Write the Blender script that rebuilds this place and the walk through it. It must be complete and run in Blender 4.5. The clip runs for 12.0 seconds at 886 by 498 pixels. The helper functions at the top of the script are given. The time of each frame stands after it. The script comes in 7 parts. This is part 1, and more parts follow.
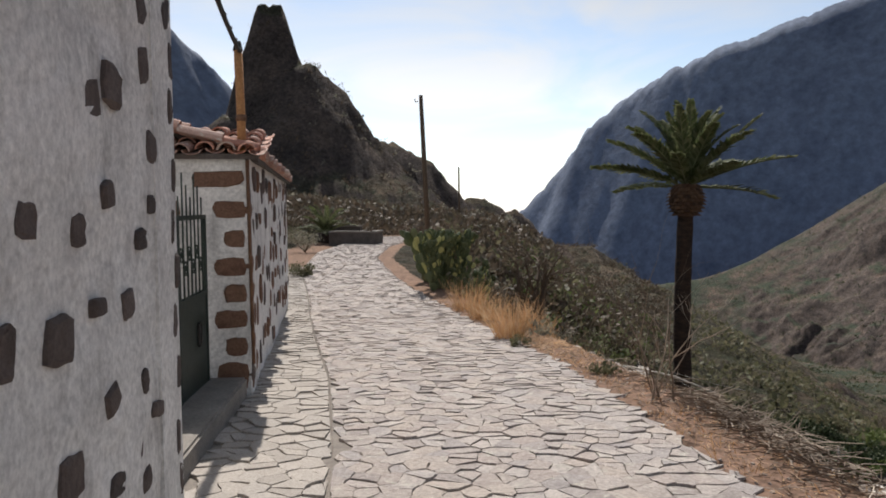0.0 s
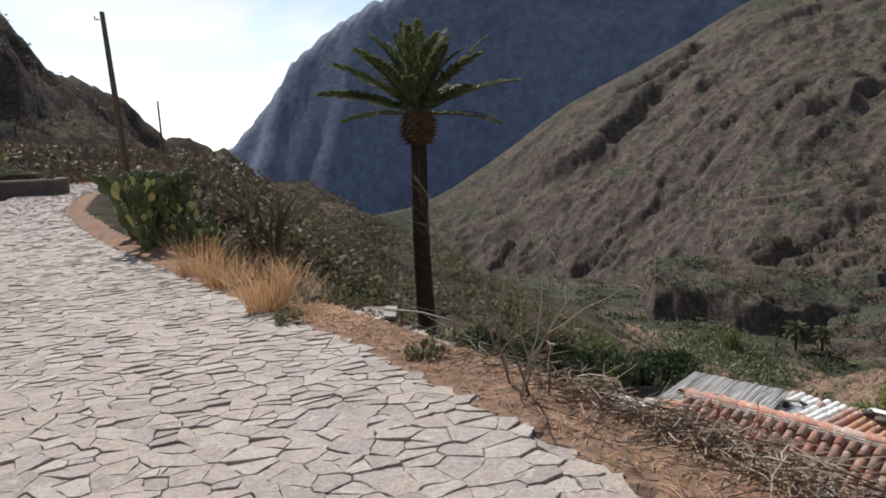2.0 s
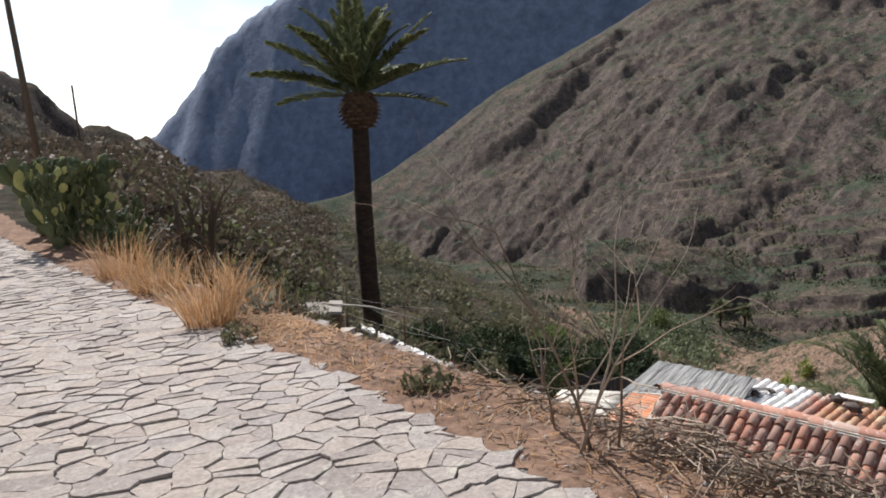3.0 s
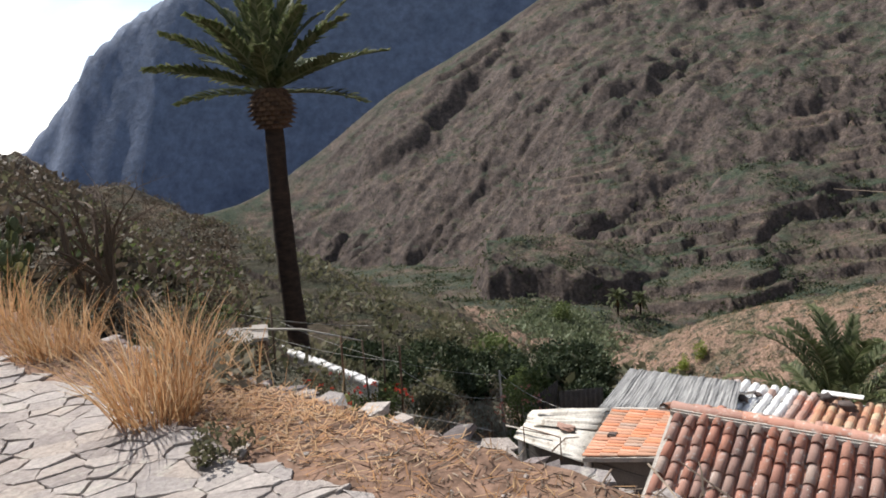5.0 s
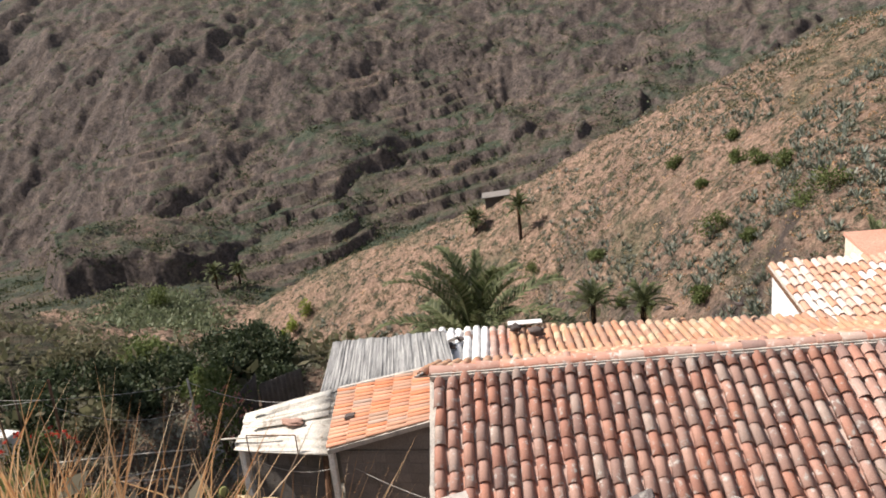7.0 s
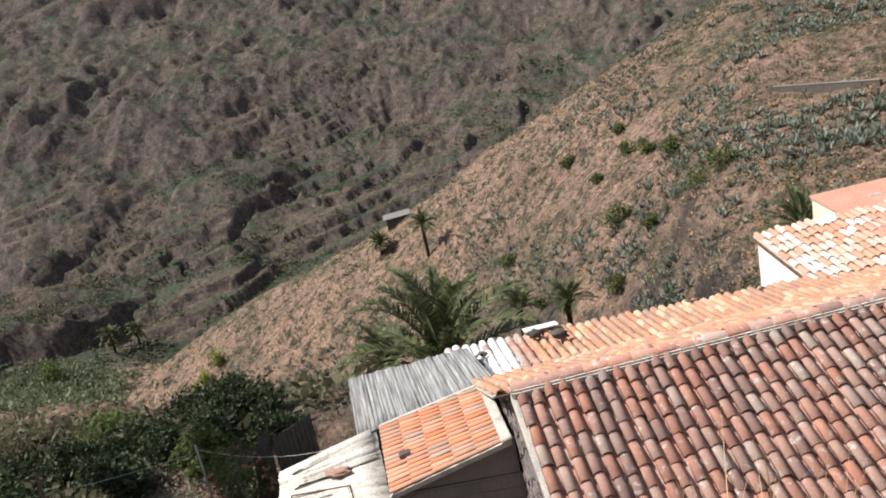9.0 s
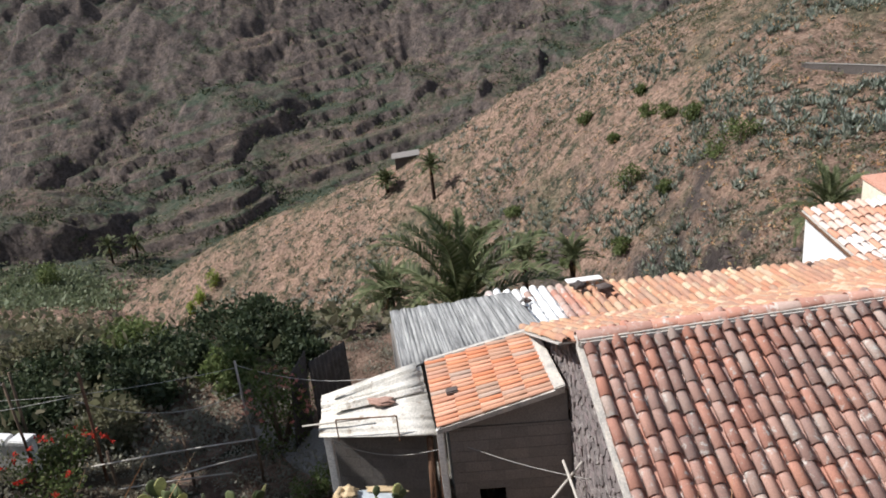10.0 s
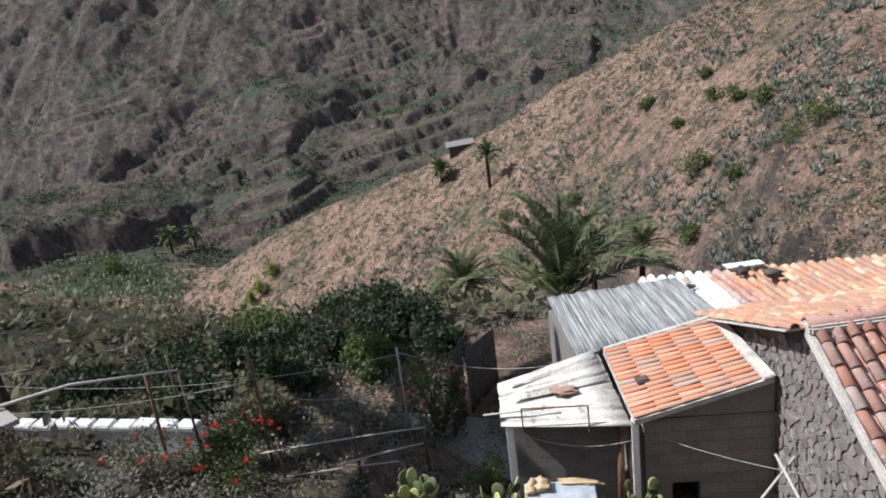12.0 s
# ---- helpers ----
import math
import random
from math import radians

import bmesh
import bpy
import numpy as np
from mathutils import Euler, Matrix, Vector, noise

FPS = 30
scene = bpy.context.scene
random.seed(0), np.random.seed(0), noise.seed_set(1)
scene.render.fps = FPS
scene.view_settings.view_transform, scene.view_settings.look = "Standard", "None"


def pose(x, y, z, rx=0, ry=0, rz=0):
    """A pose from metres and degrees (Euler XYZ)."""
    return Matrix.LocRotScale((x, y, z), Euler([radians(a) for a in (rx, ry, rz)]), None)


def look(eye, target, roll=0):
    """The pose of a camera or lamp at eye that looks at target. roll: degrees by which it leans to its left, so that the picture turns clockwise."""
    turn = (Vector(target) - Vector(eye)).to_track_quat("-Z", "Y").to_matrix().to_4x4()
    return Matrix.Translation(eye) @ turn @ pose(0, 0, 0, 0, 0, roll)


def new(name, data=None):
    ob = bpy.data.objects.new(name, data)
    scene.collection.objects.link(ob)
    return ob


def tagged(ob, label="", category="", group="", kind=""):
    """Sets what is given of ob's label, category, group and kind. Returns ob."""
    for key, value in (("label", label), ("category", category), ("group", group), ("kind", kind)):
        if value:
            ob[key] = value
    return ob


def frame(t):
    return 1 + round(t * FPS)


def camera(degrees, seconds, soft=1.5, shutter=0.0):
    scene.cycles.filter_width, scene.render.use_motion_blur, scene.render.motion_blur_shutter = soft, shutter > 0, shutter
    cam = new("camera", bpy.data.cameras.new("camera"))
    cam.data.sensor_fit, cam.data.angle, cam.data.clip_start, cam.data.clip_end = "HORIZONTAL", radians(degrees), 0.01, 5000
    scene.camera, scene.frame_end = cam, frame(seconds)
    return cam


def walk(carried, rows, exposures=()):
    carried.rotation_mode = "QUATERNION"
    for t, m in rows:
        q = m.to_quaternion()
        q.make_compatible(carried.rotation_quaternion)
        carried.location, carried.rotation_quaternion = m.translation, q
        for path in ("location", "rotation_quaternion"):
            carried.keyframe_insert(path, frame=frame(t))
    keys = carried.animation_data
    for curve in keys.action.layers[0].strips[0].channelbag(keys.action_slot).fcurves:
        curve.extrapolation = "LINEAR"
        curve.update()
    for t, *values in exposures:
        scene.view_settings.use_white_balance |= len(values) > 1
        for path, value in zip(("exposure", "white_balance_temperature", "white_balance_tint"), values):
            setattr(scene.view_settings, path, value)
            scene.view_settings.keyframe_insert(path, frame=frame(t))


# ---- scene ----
cam = camera(62.7, 12.0, soft=1.8)
PATH = [
    (0, look((0.038, 0.064, 1.538), (0.145, 2.058, 1.416), -0.40)),
    (0.5, look((0.033, 0.724, 1.496), (0.258, 2.701, 1.291), -0.25)),
    (1, look((0.020, 1.394, 1.465), (0.514, 3.314, 1.199), -1.89)),
    (1.5, look((0.026, 2.150, 1.432), (0.681, 4.016, 1.132), -1.56)),
    (2, look((0.041, 2.796, 1.400), (0.879, 4.585, 1.086), -2.48)),
    (2.5, look((0.182, 3.500, 1.366), (1.175, 5.206, 1.043), -2.63)),
    (3, look((0.217, 4.185, 1.289), (1.211, 5.883, 0.931), -2.82)),
    (5, look((0.510, 6.718, 1.085), (1.732, 8.260, 0.719), -4.5)),
    (5.2, look((0.425, 6.968, 1.119), (1.873, 8.280, 0.693), -7.37)),
    (5.5, look((0.472, 7.334, 1.105), (2.037, 8.461, 0.574), -10.06)),
    (6, look((0.517, 7.928, 1.139), (2.314, 8.607, 0.582), -8.90)),
    (6.5, look((0.491, 8.649, 1.068), (2.286, 9.325, 0.502), -5.10)),
    (8.5, look((0.706, 11.221, 1.048), (2.600, 11.627, 0.551), -12.50)),
    (9, look((0.757, 11.848, 1.009), (2.648, 12.219, 0.474), -11.86)),
    (9.5, look((0.795, 12.470, 1.032), (2.629, 12.925, 0.378), -11.02)),
    (10, look((0.792, 12.977, 0.985), (2.634, 13.360, 0.307), -6.13)),
    (10.5, look((0.813, 13.506, 0.935), (2.645, 13.621, 0.141), -5.41)),
    (11, look((0.809, 14.123, 0.983), (2.632, 14.495, 0.250), -4.30)),
    (11.5, look((0.753, 14.665, 0.972), (2.550, 15.124, 0.225), -5.40)),
    (12, look((0.740, 15.253, 0.993), (2.546, 15.764, 0.302), -7.77)),
]
walk(cam, PATH, [(0, 0.02, 6550, 10), (1.5, 0.0, 6450, 10), (2.5, 0.14, 6400, 10), (3.0, 0.25, 6350, 10), (5.0, 0.36, 6400, 10), (5.5, 0.53, 6700, 10), (6.0, 0.6, 6850, 12), (6.5, 0.56, 6850, 13), (8.5, 0.5, 6500, 10),
          (9.5, 0.38, 6400, 10), (10.5, 0.34, 5950, 10), (11.5, 0.27, 5850, 10), (12.0, 0.38, 5850, 10)])

# world, sun
SUN_AZ, SUN_EL = radians(-7), radians(49)
sun_dir = Vector((math.sin(SUN_AZ) * math.cos(SUN_EL), math.cos(SUN_AZ) * math.cos(SUN_EL), math.sin(SUN_EL)))
world = bpy.data.worlds.new("sky")
scene.world = world
world.use_nodes = True
wn, wl = world.node_tree.nodes, world.node_tree.links
sky = wn.new("ShaderNodeTexSky")
sky.sky_type = "NISHITA"
sky.sun_disc = False
sky.sun_elevation, sky.sun_rotation = SUN_EL, SUN_AZ
sky.altitude, sky.dust_density, sky.air_density = 600, 0.6, 1.0
wn["Background"].inputs["Strength"].default_value = 0.13
# thin bright haze and streaks of high cloud over the blue
cloud_vec = wn.new("ShaderNodeTexCoord")
cloud_map = wn.new("ShaderNodeMapping")
cloud_map.inputs["Scale"].default_value = (1.6, 1.6, 5.0)
wl.new(cloud_vec.outputs["Generated"], cloud_map.inputs[0])
cloud = wn.new("ShaderNodeTexNoise")
cloud.inputs["Scale"].default_value, cloud.inputs["Detail"].default_value, cloud.inputs["Distortion"].default_value = 1.7, 7, 0.8
wl.new(cloud_map.outputs[0], cloud.inputs["Vector"])
cloud_amount = wn.new("ShaderNodeMapRange")
for i, k in enumerate((0.38, 0.62, 0.25, 0.95)):
    cloud_amount.inputs[i + 1].default_value = k
wl.new(cloud.outputs[0], cloud_amount.inputs[0])
grey = wn.new("ShaderNodeRGBToBW")
wl.new(sky.outputs[0], grey.inputs[0])
veil = wn.new("ShaderNodeMix")
veil.data_type = "RGBA"
white = wn.new("ShaderNodeMix")
white.data_type, white.blend_type = "RGBA", "MULTIPLY"
white.inputs[0].default_value = 1.0
white.inputs[7].default_value = (1.12, 1.16, 1.22, 1)
wl.new(grey.outputs[0], white.inputs[6])
wl.new(cloud_amount.outputs[0], veil.inputs[0])
wl.new(sky.outputs[0], veil.inputs[6])
wl.new(white.outputs[2], veil.inputs[7])
wl.new(veil.outputs[2], wn["Background"].inputs["Color"])
sun = new("sun", bpy.data.lights.new("sun", "SUN"))
sun.data.energy, sun.data.angle, sun.data.color = 5.0, radians(0.5), (1.0, 0.955, 0.90)
sun.matrix_world = look(sun_dir * 50, (0, 0, 0))
scene.view_settings.exposure = 0.0


# ---- materials ----
def shader(name):
    m = bpy.data.materials.new(name)
    m.use_nodes = True
    return m, m.node_tree.nodes, m.node_tree.links, m.node_tree.nodes["Principled BSDF"]


def ramp(n, l, fac, cols, lo=0.3, hi=0.7):
    r = n.new("ShaderNodeValToRGB")
    e = r.color_ramp.elements
    while len(e) < len(cols):
        e.new(0.5)
    for i, c in enumerate(cols):
        e[i].position = lo + (hi - lo) * i / max(1, len(cols) - 1)
        e[i].color = (*c, 1)
    l.new(fac, r.inputs[0])
    return r.outputs[0]


def noise_tex(n, l, pos, scale, detail=4, rough=0.6, stretch=None):
    if stretch:
        mp = n.new("ShaderNodeMapping")
        if len(stretch) > 3:
            mp.vector_type = "TEXTURE"
            mp.inputs["Scale"].default_value = [1 / k for k in stretch[:3]]
            mp.inputs["Rotation"].default_value = (0, 0, stretch[3])
        else:
            mp.inputs["Scale"].default_value = stretch
        l.new(pos, mp.inputs[0])
        pos = mp.outputs[0]
    t = n.new("ShaderNodeTexNoise")
    t.inputs["Scale"].default_value, t.inputs["Detail"].default_value, t.inputs["Roughness"].default_value = scale, detail, rough
    l.new(pos, t.inputs["Vector"])
    return t.outputs[0]


def mix(n, l, fac, a, b, kind="MIX"):
    m = n.new("ShaderNodeMix")
    m.data_type, m.blend_type = "RGBA", kind
    for sock, v in ((m.inputs[0], fac), (m.inputs[6], a), (m.inputs[7], b)):
        if isinstance(v, (int, float)):
            sock.default_value = v
        elif isinstance(v, tuple):
            sock.default_value = (*v, 1)
        else:
            l.new(v, sock)
    return m.outputs[2]


def maprange(n, l, v, a, b, c=0.0, d=1.0):
    m = n.new("ShaderNodeMapRange")
    for i, k in enumerate((a, b, c, d)):
        m.inputs[i + 1].default_value = k
    l.new(v, m.inputs[0])
    return m.outputs[0]


def material(name, cols, scales=(2.0, 30.0), rough=0.85, bump=0.4, bump_size=0.02, spread="", spread_cols=None, spread_mix=0.6,
             metal=0.0, stretch=None, spots=None, spot_scale=8.0, spot_at=(0.58, 0.66), leafy=False, spot_stretch=None):
    """cols: colours by coarse noise; fine grain on top; spread 'object' or 'island': each piece takes one of spread_cols;
    spots: a colour for patches (lichen, stains)."""
    m, n, l, b = shader(name)
    pos = n.new("ShaderNodeNewGeometry").outputs["Position"]
    col = ramp(n, l, noise_tex(n, l, pos, scales[0], 5, 0.6, stretch), cols)
    fine = noise_tex(n, l, pos, scales[1], 6, 0.7, stretch)
    if spread:
        if spread == "object":
            r = n.new("ShaderNodeObjectInfo").outputs["Random"]
        else:
            r = n.new("ShaderNodeNewGeometry").outputs["Random Per Island"]
        col = mix(n, l, spread_mix, col, ramp(n, l, r, spread_cols or cols, 0.05, 0.95))
    if spots:
        f = maprange(n, l, noise_tex(n, l, pos, spot_scale, 5, 0.65, spot_stretch), *spot_at)
        col = mix(n, l, f, col, spots)
    grain = maprange(n, l, fine, 0.25, 0.75, 0.62, 1.3)
    g = n.new("ShaderNodeCombineColor")
    for i in range(3):
        l.new(grain, g.inputs[i])
    col = mix(n, l, 1.0, col, g.outputs[0], "MULTIPLY")
    l.new(col, b.inputs["Base Color"])
    b.inputs["Roughness"].default_value, b.inputs["Metallic"].default_value = rough, metal
    if leafy:
        b.inputs["Specular IOR Level"].default_value = 0.35
    else:
        b.inputs["Specular IOR Level"].default_value = 0.25
    if bump:
        bp = n.new("ShaderNodeBump")
        bp.inputs["Strength"].default_value, bp.inputs["Distance"].default_value = bump, bump_size
        l.new(fine, bp.inputs["Height"])
        l.new(bp.outputs[0], b.inputs["Normal"])
    return m


def leaf_material(name, cols, glow=0.35):
    """Leaves: each leaf its own tone, some light passing through."""
    m, n, l, b = shader(name)
    geo = n.new("ShaderNodeNewGeometry")
    col = ramp(n, l, geo.outputs["Random Per Island"], cols, 0.0, 1.0)
    big = maprange(n, l, noise_tex(n, l, geo.outputs["Position"], 1.2, 3), 0.3, 0.7, 0.7, 1.25)
    g = n.new("ShaderNodeCombineColor")
    for i in range(3):
        l.new(big, g.inputs[i])
    col = mix(n, l, 1.0, col, g.outputs[0], "MULTIPLY")
    l.new(col, b.inputs["Base Color"])
    b.inputs["Roughness"].default_value = 0.65
    b.inputs["Specular IOR Level"].default_value = 0.2
    t = n.new("ShaderNodeBsdfTranslucent")
    l.new(col, t.inputs[0])
    s = n.new("ShaderNodeMixShader")
    s.inputs[0].default_value = glow
    l.new(b.outputs[0], s.inputs[1])
    l.new(t.outputs[0], s.inputs[2])
    l.new(s.outputs[0], n["Material Output"].inputs[0])
    return m


def ground_material(name, tone, scrub_at, scrub_cols, tuft_at=(0.52, 0.59), strata=0.0, bed=0.16, grit=0.02, lumps=1.6, cliff=(0.86, 0.70), speck_scale=1.1):
    """Volcanic slopes: dry soil, dark rock where steep, straw grass and low scrub in patches."""
    m, n, l, b = shader(name)
    geo = n.new("ShaderNodeNewGeometry")
    pos = geo.outputs["Position"]
    soil = ramp(n, l, noise_tex(n, l, pos, 0.05, 8, 0.65), [tuple(k * t for k, t in zip(c, tone)) for c in ((0.13, 0.092, 0.07), (0.22, 0.165, 0.125), (0.29, 0.215, 0.155), (0.17, 0.12, 0.09))])
    near = ramp(n, l, noise_tex(n, l, pos, 2.2, 6, 0.7), [tuple(k * t for k, t in zip(c, tone)) for c in ((0.17, 0.125, 0.10), (0.25, 0.19, 0.15), (0.33, 0.26, 0.20))])
    soil = mix(n, l, 0.45, soil, near)
    scrub = maprange(n, l, noise_tex(n, l, pos, 0.022, 9, 0.72), *scrub_at)
    col = mix(n, l, scrub, soil, ramp(n, l, noise_tex(n, l, pos, 0.4, 5, 0.7), scrub_cols))
    tuft = maprange(n, l, noise_tex(n, l, pos, 0.30, 7, 0.8), *tuft_at)
    col = mix(n, l, tuft, col, (0.06, 0.066, 0.042))
    sep = n.new("ShaderNodeSeparateXYZ")
    l.new(geo.outputs["Normal"], sep.inputs[0])
    steep = maprange(n, l, sep.outputs[2], *cliff)
    rock = ramp(n, l, noise_tex(n, l, pos, 0.12, 8, 0.7), [(0.045, 0.038, 0.036), (0.10, 0.08, 0.07), (0.17, 0.13, 0.105)])
    col = mix(n, l, steep, col, rock)
    if strata:
        # dark lava beds that crop out along the slope, and loose rock between
        layer = noise_tex(n, l, pos, 1.0, 9, 0.74, (bed * 0.55, bed * 0.45, bed))
        patch = maprange(n, l, noise_tex(n, l, pos, bed * 0.07, 5, 0.6), 0.40, 0.60, 0.15, strata)
        out = n.new("ShaderNodeMath")
        out.operation = "MULTIPLY"
        l.new(maprange(n, l, layer, 0.50, 0.57), out.inputs[0])
        l.new(patch, out.inputs[1])
        col = mix(n, l, out.outputs[0], col, ramp(n, l, noise_tex(n, l, pos, bed * 3, 6, 0.7), [(0.022, 0.02, 0.021), (0.05, 0.042, 0.04), (0.085, 0.068, 0.06)]))
    # single stones, tufts and bare spots
    speck = maprange(n, l, noise_tex(n, l, pos, speck_scale, 5, 0.75), 0.36, 0.64, 0.58, 1.42)
    g = n.new("ShaderNodeCombineColor")
    for i in range(3):
        l.new(speck, g.inputs[i])
    col = mix(n, l, 1.0, col, g.outputs[0], "MULTIPLY")
    l.new(col, b.inputs["Base Color"])
    b.inputs["Roughness"].default_value = 0.95
    b.inputs["Specular IOR Level"].default_value = 0.1
    bp = n.new("ShaderNodeBump")
    bp.inputs["Strength"].default_value, bp.inputs["Distance"].default_value = 1.0, lumps
    l.new(noise_tex(n, l, pos, 0.35, 9, 0.75), bp.inputs["Height"])
    bp2 = n.new("ShaderNodeBump")
    bp2.inputs["Strength"].default_value, bp2.inputs["Distance"].default_value = 0.3, grit
    l.new(noise_tex(n, l, pos, 14, 6, 0.7), bp2.inputs["Height"])
    if strata:
        bp3 = n.new("ShaderNodeBump")
        bp3.inputs["Strength"].default_value, bp3.inputs["Distance"].default_value = 0.8, 0.22 / bed
        l.new(layer, bp3.inputs["Height"])
        l.new(bp3.outputs[0], bp.inputs["Normal"])
    l.new(bp.outputs[0], bp2.inputs["Normal"])
    l.new(bp2.outputs[0], b.inputs["Normal"])
    return m


VERGE = ground_material("verge_dirt", (0.84, 0.71, 0.66), (0.70, 0.80), [(0.06, 0.062, 0.036), (0.12, 0.115, 0.065), (0.19, 0.155, 0.10)], (0.60, 0.70), grit=0.008, lumps=0.06, speck_scale=9.0)
SLOPE = ground_material("dry_slope", (1.24, 1.10, 1.06), (0.52, 0.63), [(0.075, 0.072, 0.045), (0.13, 0.12, 0.075), (0.20, 0.165, 0.11)], (0.50, 0.58), 0.2, 0.5, cliff=(0.70, 0.56))
SPUR = ground_material("scrub_slope", (0.57, 0.53, 0.56), (0.40, 0.56), [(0.03, 0.042, 0.029), (0.046, 0.062, 0.042), (0.078, 0.083, 0.062)], (0.50, 0.57), 0.5, 0.12, lumps=0.9, cliff=(0.90, 0.74), speck_scale=0.55)
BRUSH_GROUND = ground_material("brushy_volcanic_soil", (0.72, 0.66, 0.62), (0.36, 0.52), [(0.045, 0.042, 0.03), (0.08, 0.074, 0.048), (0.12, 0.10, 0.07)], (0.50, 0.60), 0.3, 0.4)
# far cliffs: blue distance haze is painted into the rock's base colour
ROCK_HAZED = material("hazed_cliff_rock", [(0.090, 0.110, 0.160), (0.138, 0.165, 0.225), (0.108, 0.134, 0.188)], (0.008, 0.05), 0.95, 0.8, 4.0)
COBBLE = material("cobble_stone", [(0.392, 0.342, 0.316), (0.476, 0.420, 0.386), (0.319, 0.277, 0.260)], (7, 34), 0.85, 0.9, 0.02, "object",
                  [(0.269, 0.230, 0.209), (0.392, 0.336, 0.300), (0.470, 0.392, 0.325), (0.325, 0.293, 0.280), (0.526, 0.470, 0.420), (0.381, 0.314, 0.274)], 0.6, spots=(0.5, 0.46, 0.40), spot_scale=9)
COBBLE_J = material("cobble_stone_far", [(0.392, 0.342, 0.316), (0.476, 0.420, 0.386), (0.319, 0.277, 0.260)], (7, 34), 0.85, 0.9, 0.02, "island",
                    [(0.269, 0.230, 0.209), (0.392, 0.336, 0.300), (0.470, 0.392, 0.325), (0.325, 0.293, 0.280), (0.526, 0.470, 0.420), (0.381, 0.314, 0.274)], 0.6, spots=(0.5, 0.46, 0.40), spot_scale=9)
SANDSTONE_J = material("sandy_paving", [(0.35, 0.31, 0.275), (0.42, 0.375, 0.33), (0.30, 0.265, 0.235)], (5, 60), 0.85, 0.5, 0.01, "island",
                       [(0.31, 0.275, 0.24), (0.43, 0.38, 0.33), (0.37, 0.335, 0.30)], 0.6)
MORTAR = material("road_mortar", [(0.19, 0.165, 0.145), (0.28, 0.245, 0.21)], (6, 60), 0.95, 0.6, 0.01)
WHITEWASH = material("whitewash", [(0.56, 0.545, 0.53), (0.70, 0.685, 0.66), (0.77, 0.755, 0.735)], (2.4, 26), 0.9, 0.5, 0.02, spots=(0.36, 0.345, 0.33), spot_scale=3.2, spot_at=(0.53, 0.74), spot_stretch=(1, 1, 0.55))
BASALT = material("basalt_stone", [(0.05, 0.04, 0.038), (0.11, 0.085, 0.075), (0.16, 0.13, 0.12)], (6, 50), 0.85, 0.7, 0.015, "object",
                  [(0.05, 0.042, 0.04), (0.10, 0.075, 0.065), (0.14, 0.11, 0.10)], 0.5)
GABLE_COLS = [(0.13, 0.11, 0.105), (0.20, 0.17, 0.16), (0.28, 0.235, 0.22), (0.24, 0.185, 0.18)]
GABLE_STONE = material("gable_basalt", GABLE_COLS[:3], (6, 50), 0.9, 0.7, 0.015, "object", GABLE_COLS, 0.6, spots=(0.40, 0.37, 0.33), spot_scale=9)
GABLE_STONE_J = material("gable_basalt_joined", GABLE_COLS[:3], (6, 50), 0.9, 0.7, 0.015, "island", GABLE_COLS, 0.6, spots=(0.40, 0.37, 0.33), spot_scale=9)
CREAM = material("cream_render", [(0.70, 0.60, 0.46), (0.78, 0.69, 0.55)], (1.5, 25), 0.9, 0.2, 0.01)
REDSTONE = material("red_quoin_stone", [(0.12, 0.065, 0.045), (0.19, 0.11, 0.075), (0.15, 0.09, 0.06)], (6, 50), 0.85, 0.7, 0.015)
TILE_COLS = [(0.369, 0.193, 0.15), (0.498, 0.24, 0.166), (0.453, 0.322, 0.274), (0.526, 0.249, 0.168), (0.486, 0.382, 0.332), (0.324, 0.191, 0.155), (0.508, 0.341, 0.278), (0.187, 0.16, 0.154), (0.496, 0.222, 0.151), (0.429, 0.261, 0.21), (0.367, 0.267, 0.23), (0.52, 0.46, 0.4), (0.24, 0.18, 0.16)]
TILE = material("old_clay_tile", TILE_COLS[:3], (9, 70), 0.85, 0.4, 0.006, "object", TILE_COLS, 0.68, spots=(0.60, 0.55, 0.49), spot_scale=9, spot_at=(0.57, 0.68))
TILE_J = material("old_clay_tile_joined", TILE_COLS[:3], (9, 70), 0.85, 0.4, 0.006, "island", TILE_COLS, 0.68, spots=(0.60, 0.55, 0.49), spot_scale=9, spot_at=(0.57, 0.68))
TILE_SUN = material("bleached_clay_tile", [(0.44, 0.24, 0.15), (0.50, 0.33, 0.21), (0.45, 0.26, 0.17)], (5, 60), 0.85, 0.4, 0.006, "island",
                    [(0.46, 0.20, 0.12), (0.50, 0.30, 0.18), (0.44, 0.22, 0.15), (0.34, 0.20, 0.15), (0.60, 0.46, 0.32)], 0.75, spots=(0.58, 0.47, 0.30), spot_scale=2.2)
TILE_NEW = material("orange_clay_tile", [(0.50, 0.20, 0.10), (0.56, 0.26, 0.14)], (6, 60), 0.8, 0.3, 0.005, "object",
                    [(0.54, 0.20, 0.10), (0.60, 0.29, 0.17), (0.36, 0.27, 0.21), (0.58, 0.25, 0.13), (0.62, 0.36, 0.25), (0.50, 0.22, 0.13), (0.42, 0.33, 0.27)], 0.85)
TILE_WHITE = material("whitewashed_tile", [(0.72, 0.70, 0.66), (0.80, 0.78, 0.75)], (4, 50), 0.85, 0.4, 0.006, "island",
                      [(0.84, 0.83, 0.82), (0.83, 0.82, 0.80), (0.82, 0.81, 0.79), (0.80, 0.78, 0.75), (0.36, 0.22, 0.17)], 0.9)
MORTAR_GREY = material("lime_mortar", [(0.36, 0.34, 0.31), (0.52, 0.48, 0.43), (0.60, 0.54, 0.46)], (5, 40), 0.9, 0.6, 0.015)
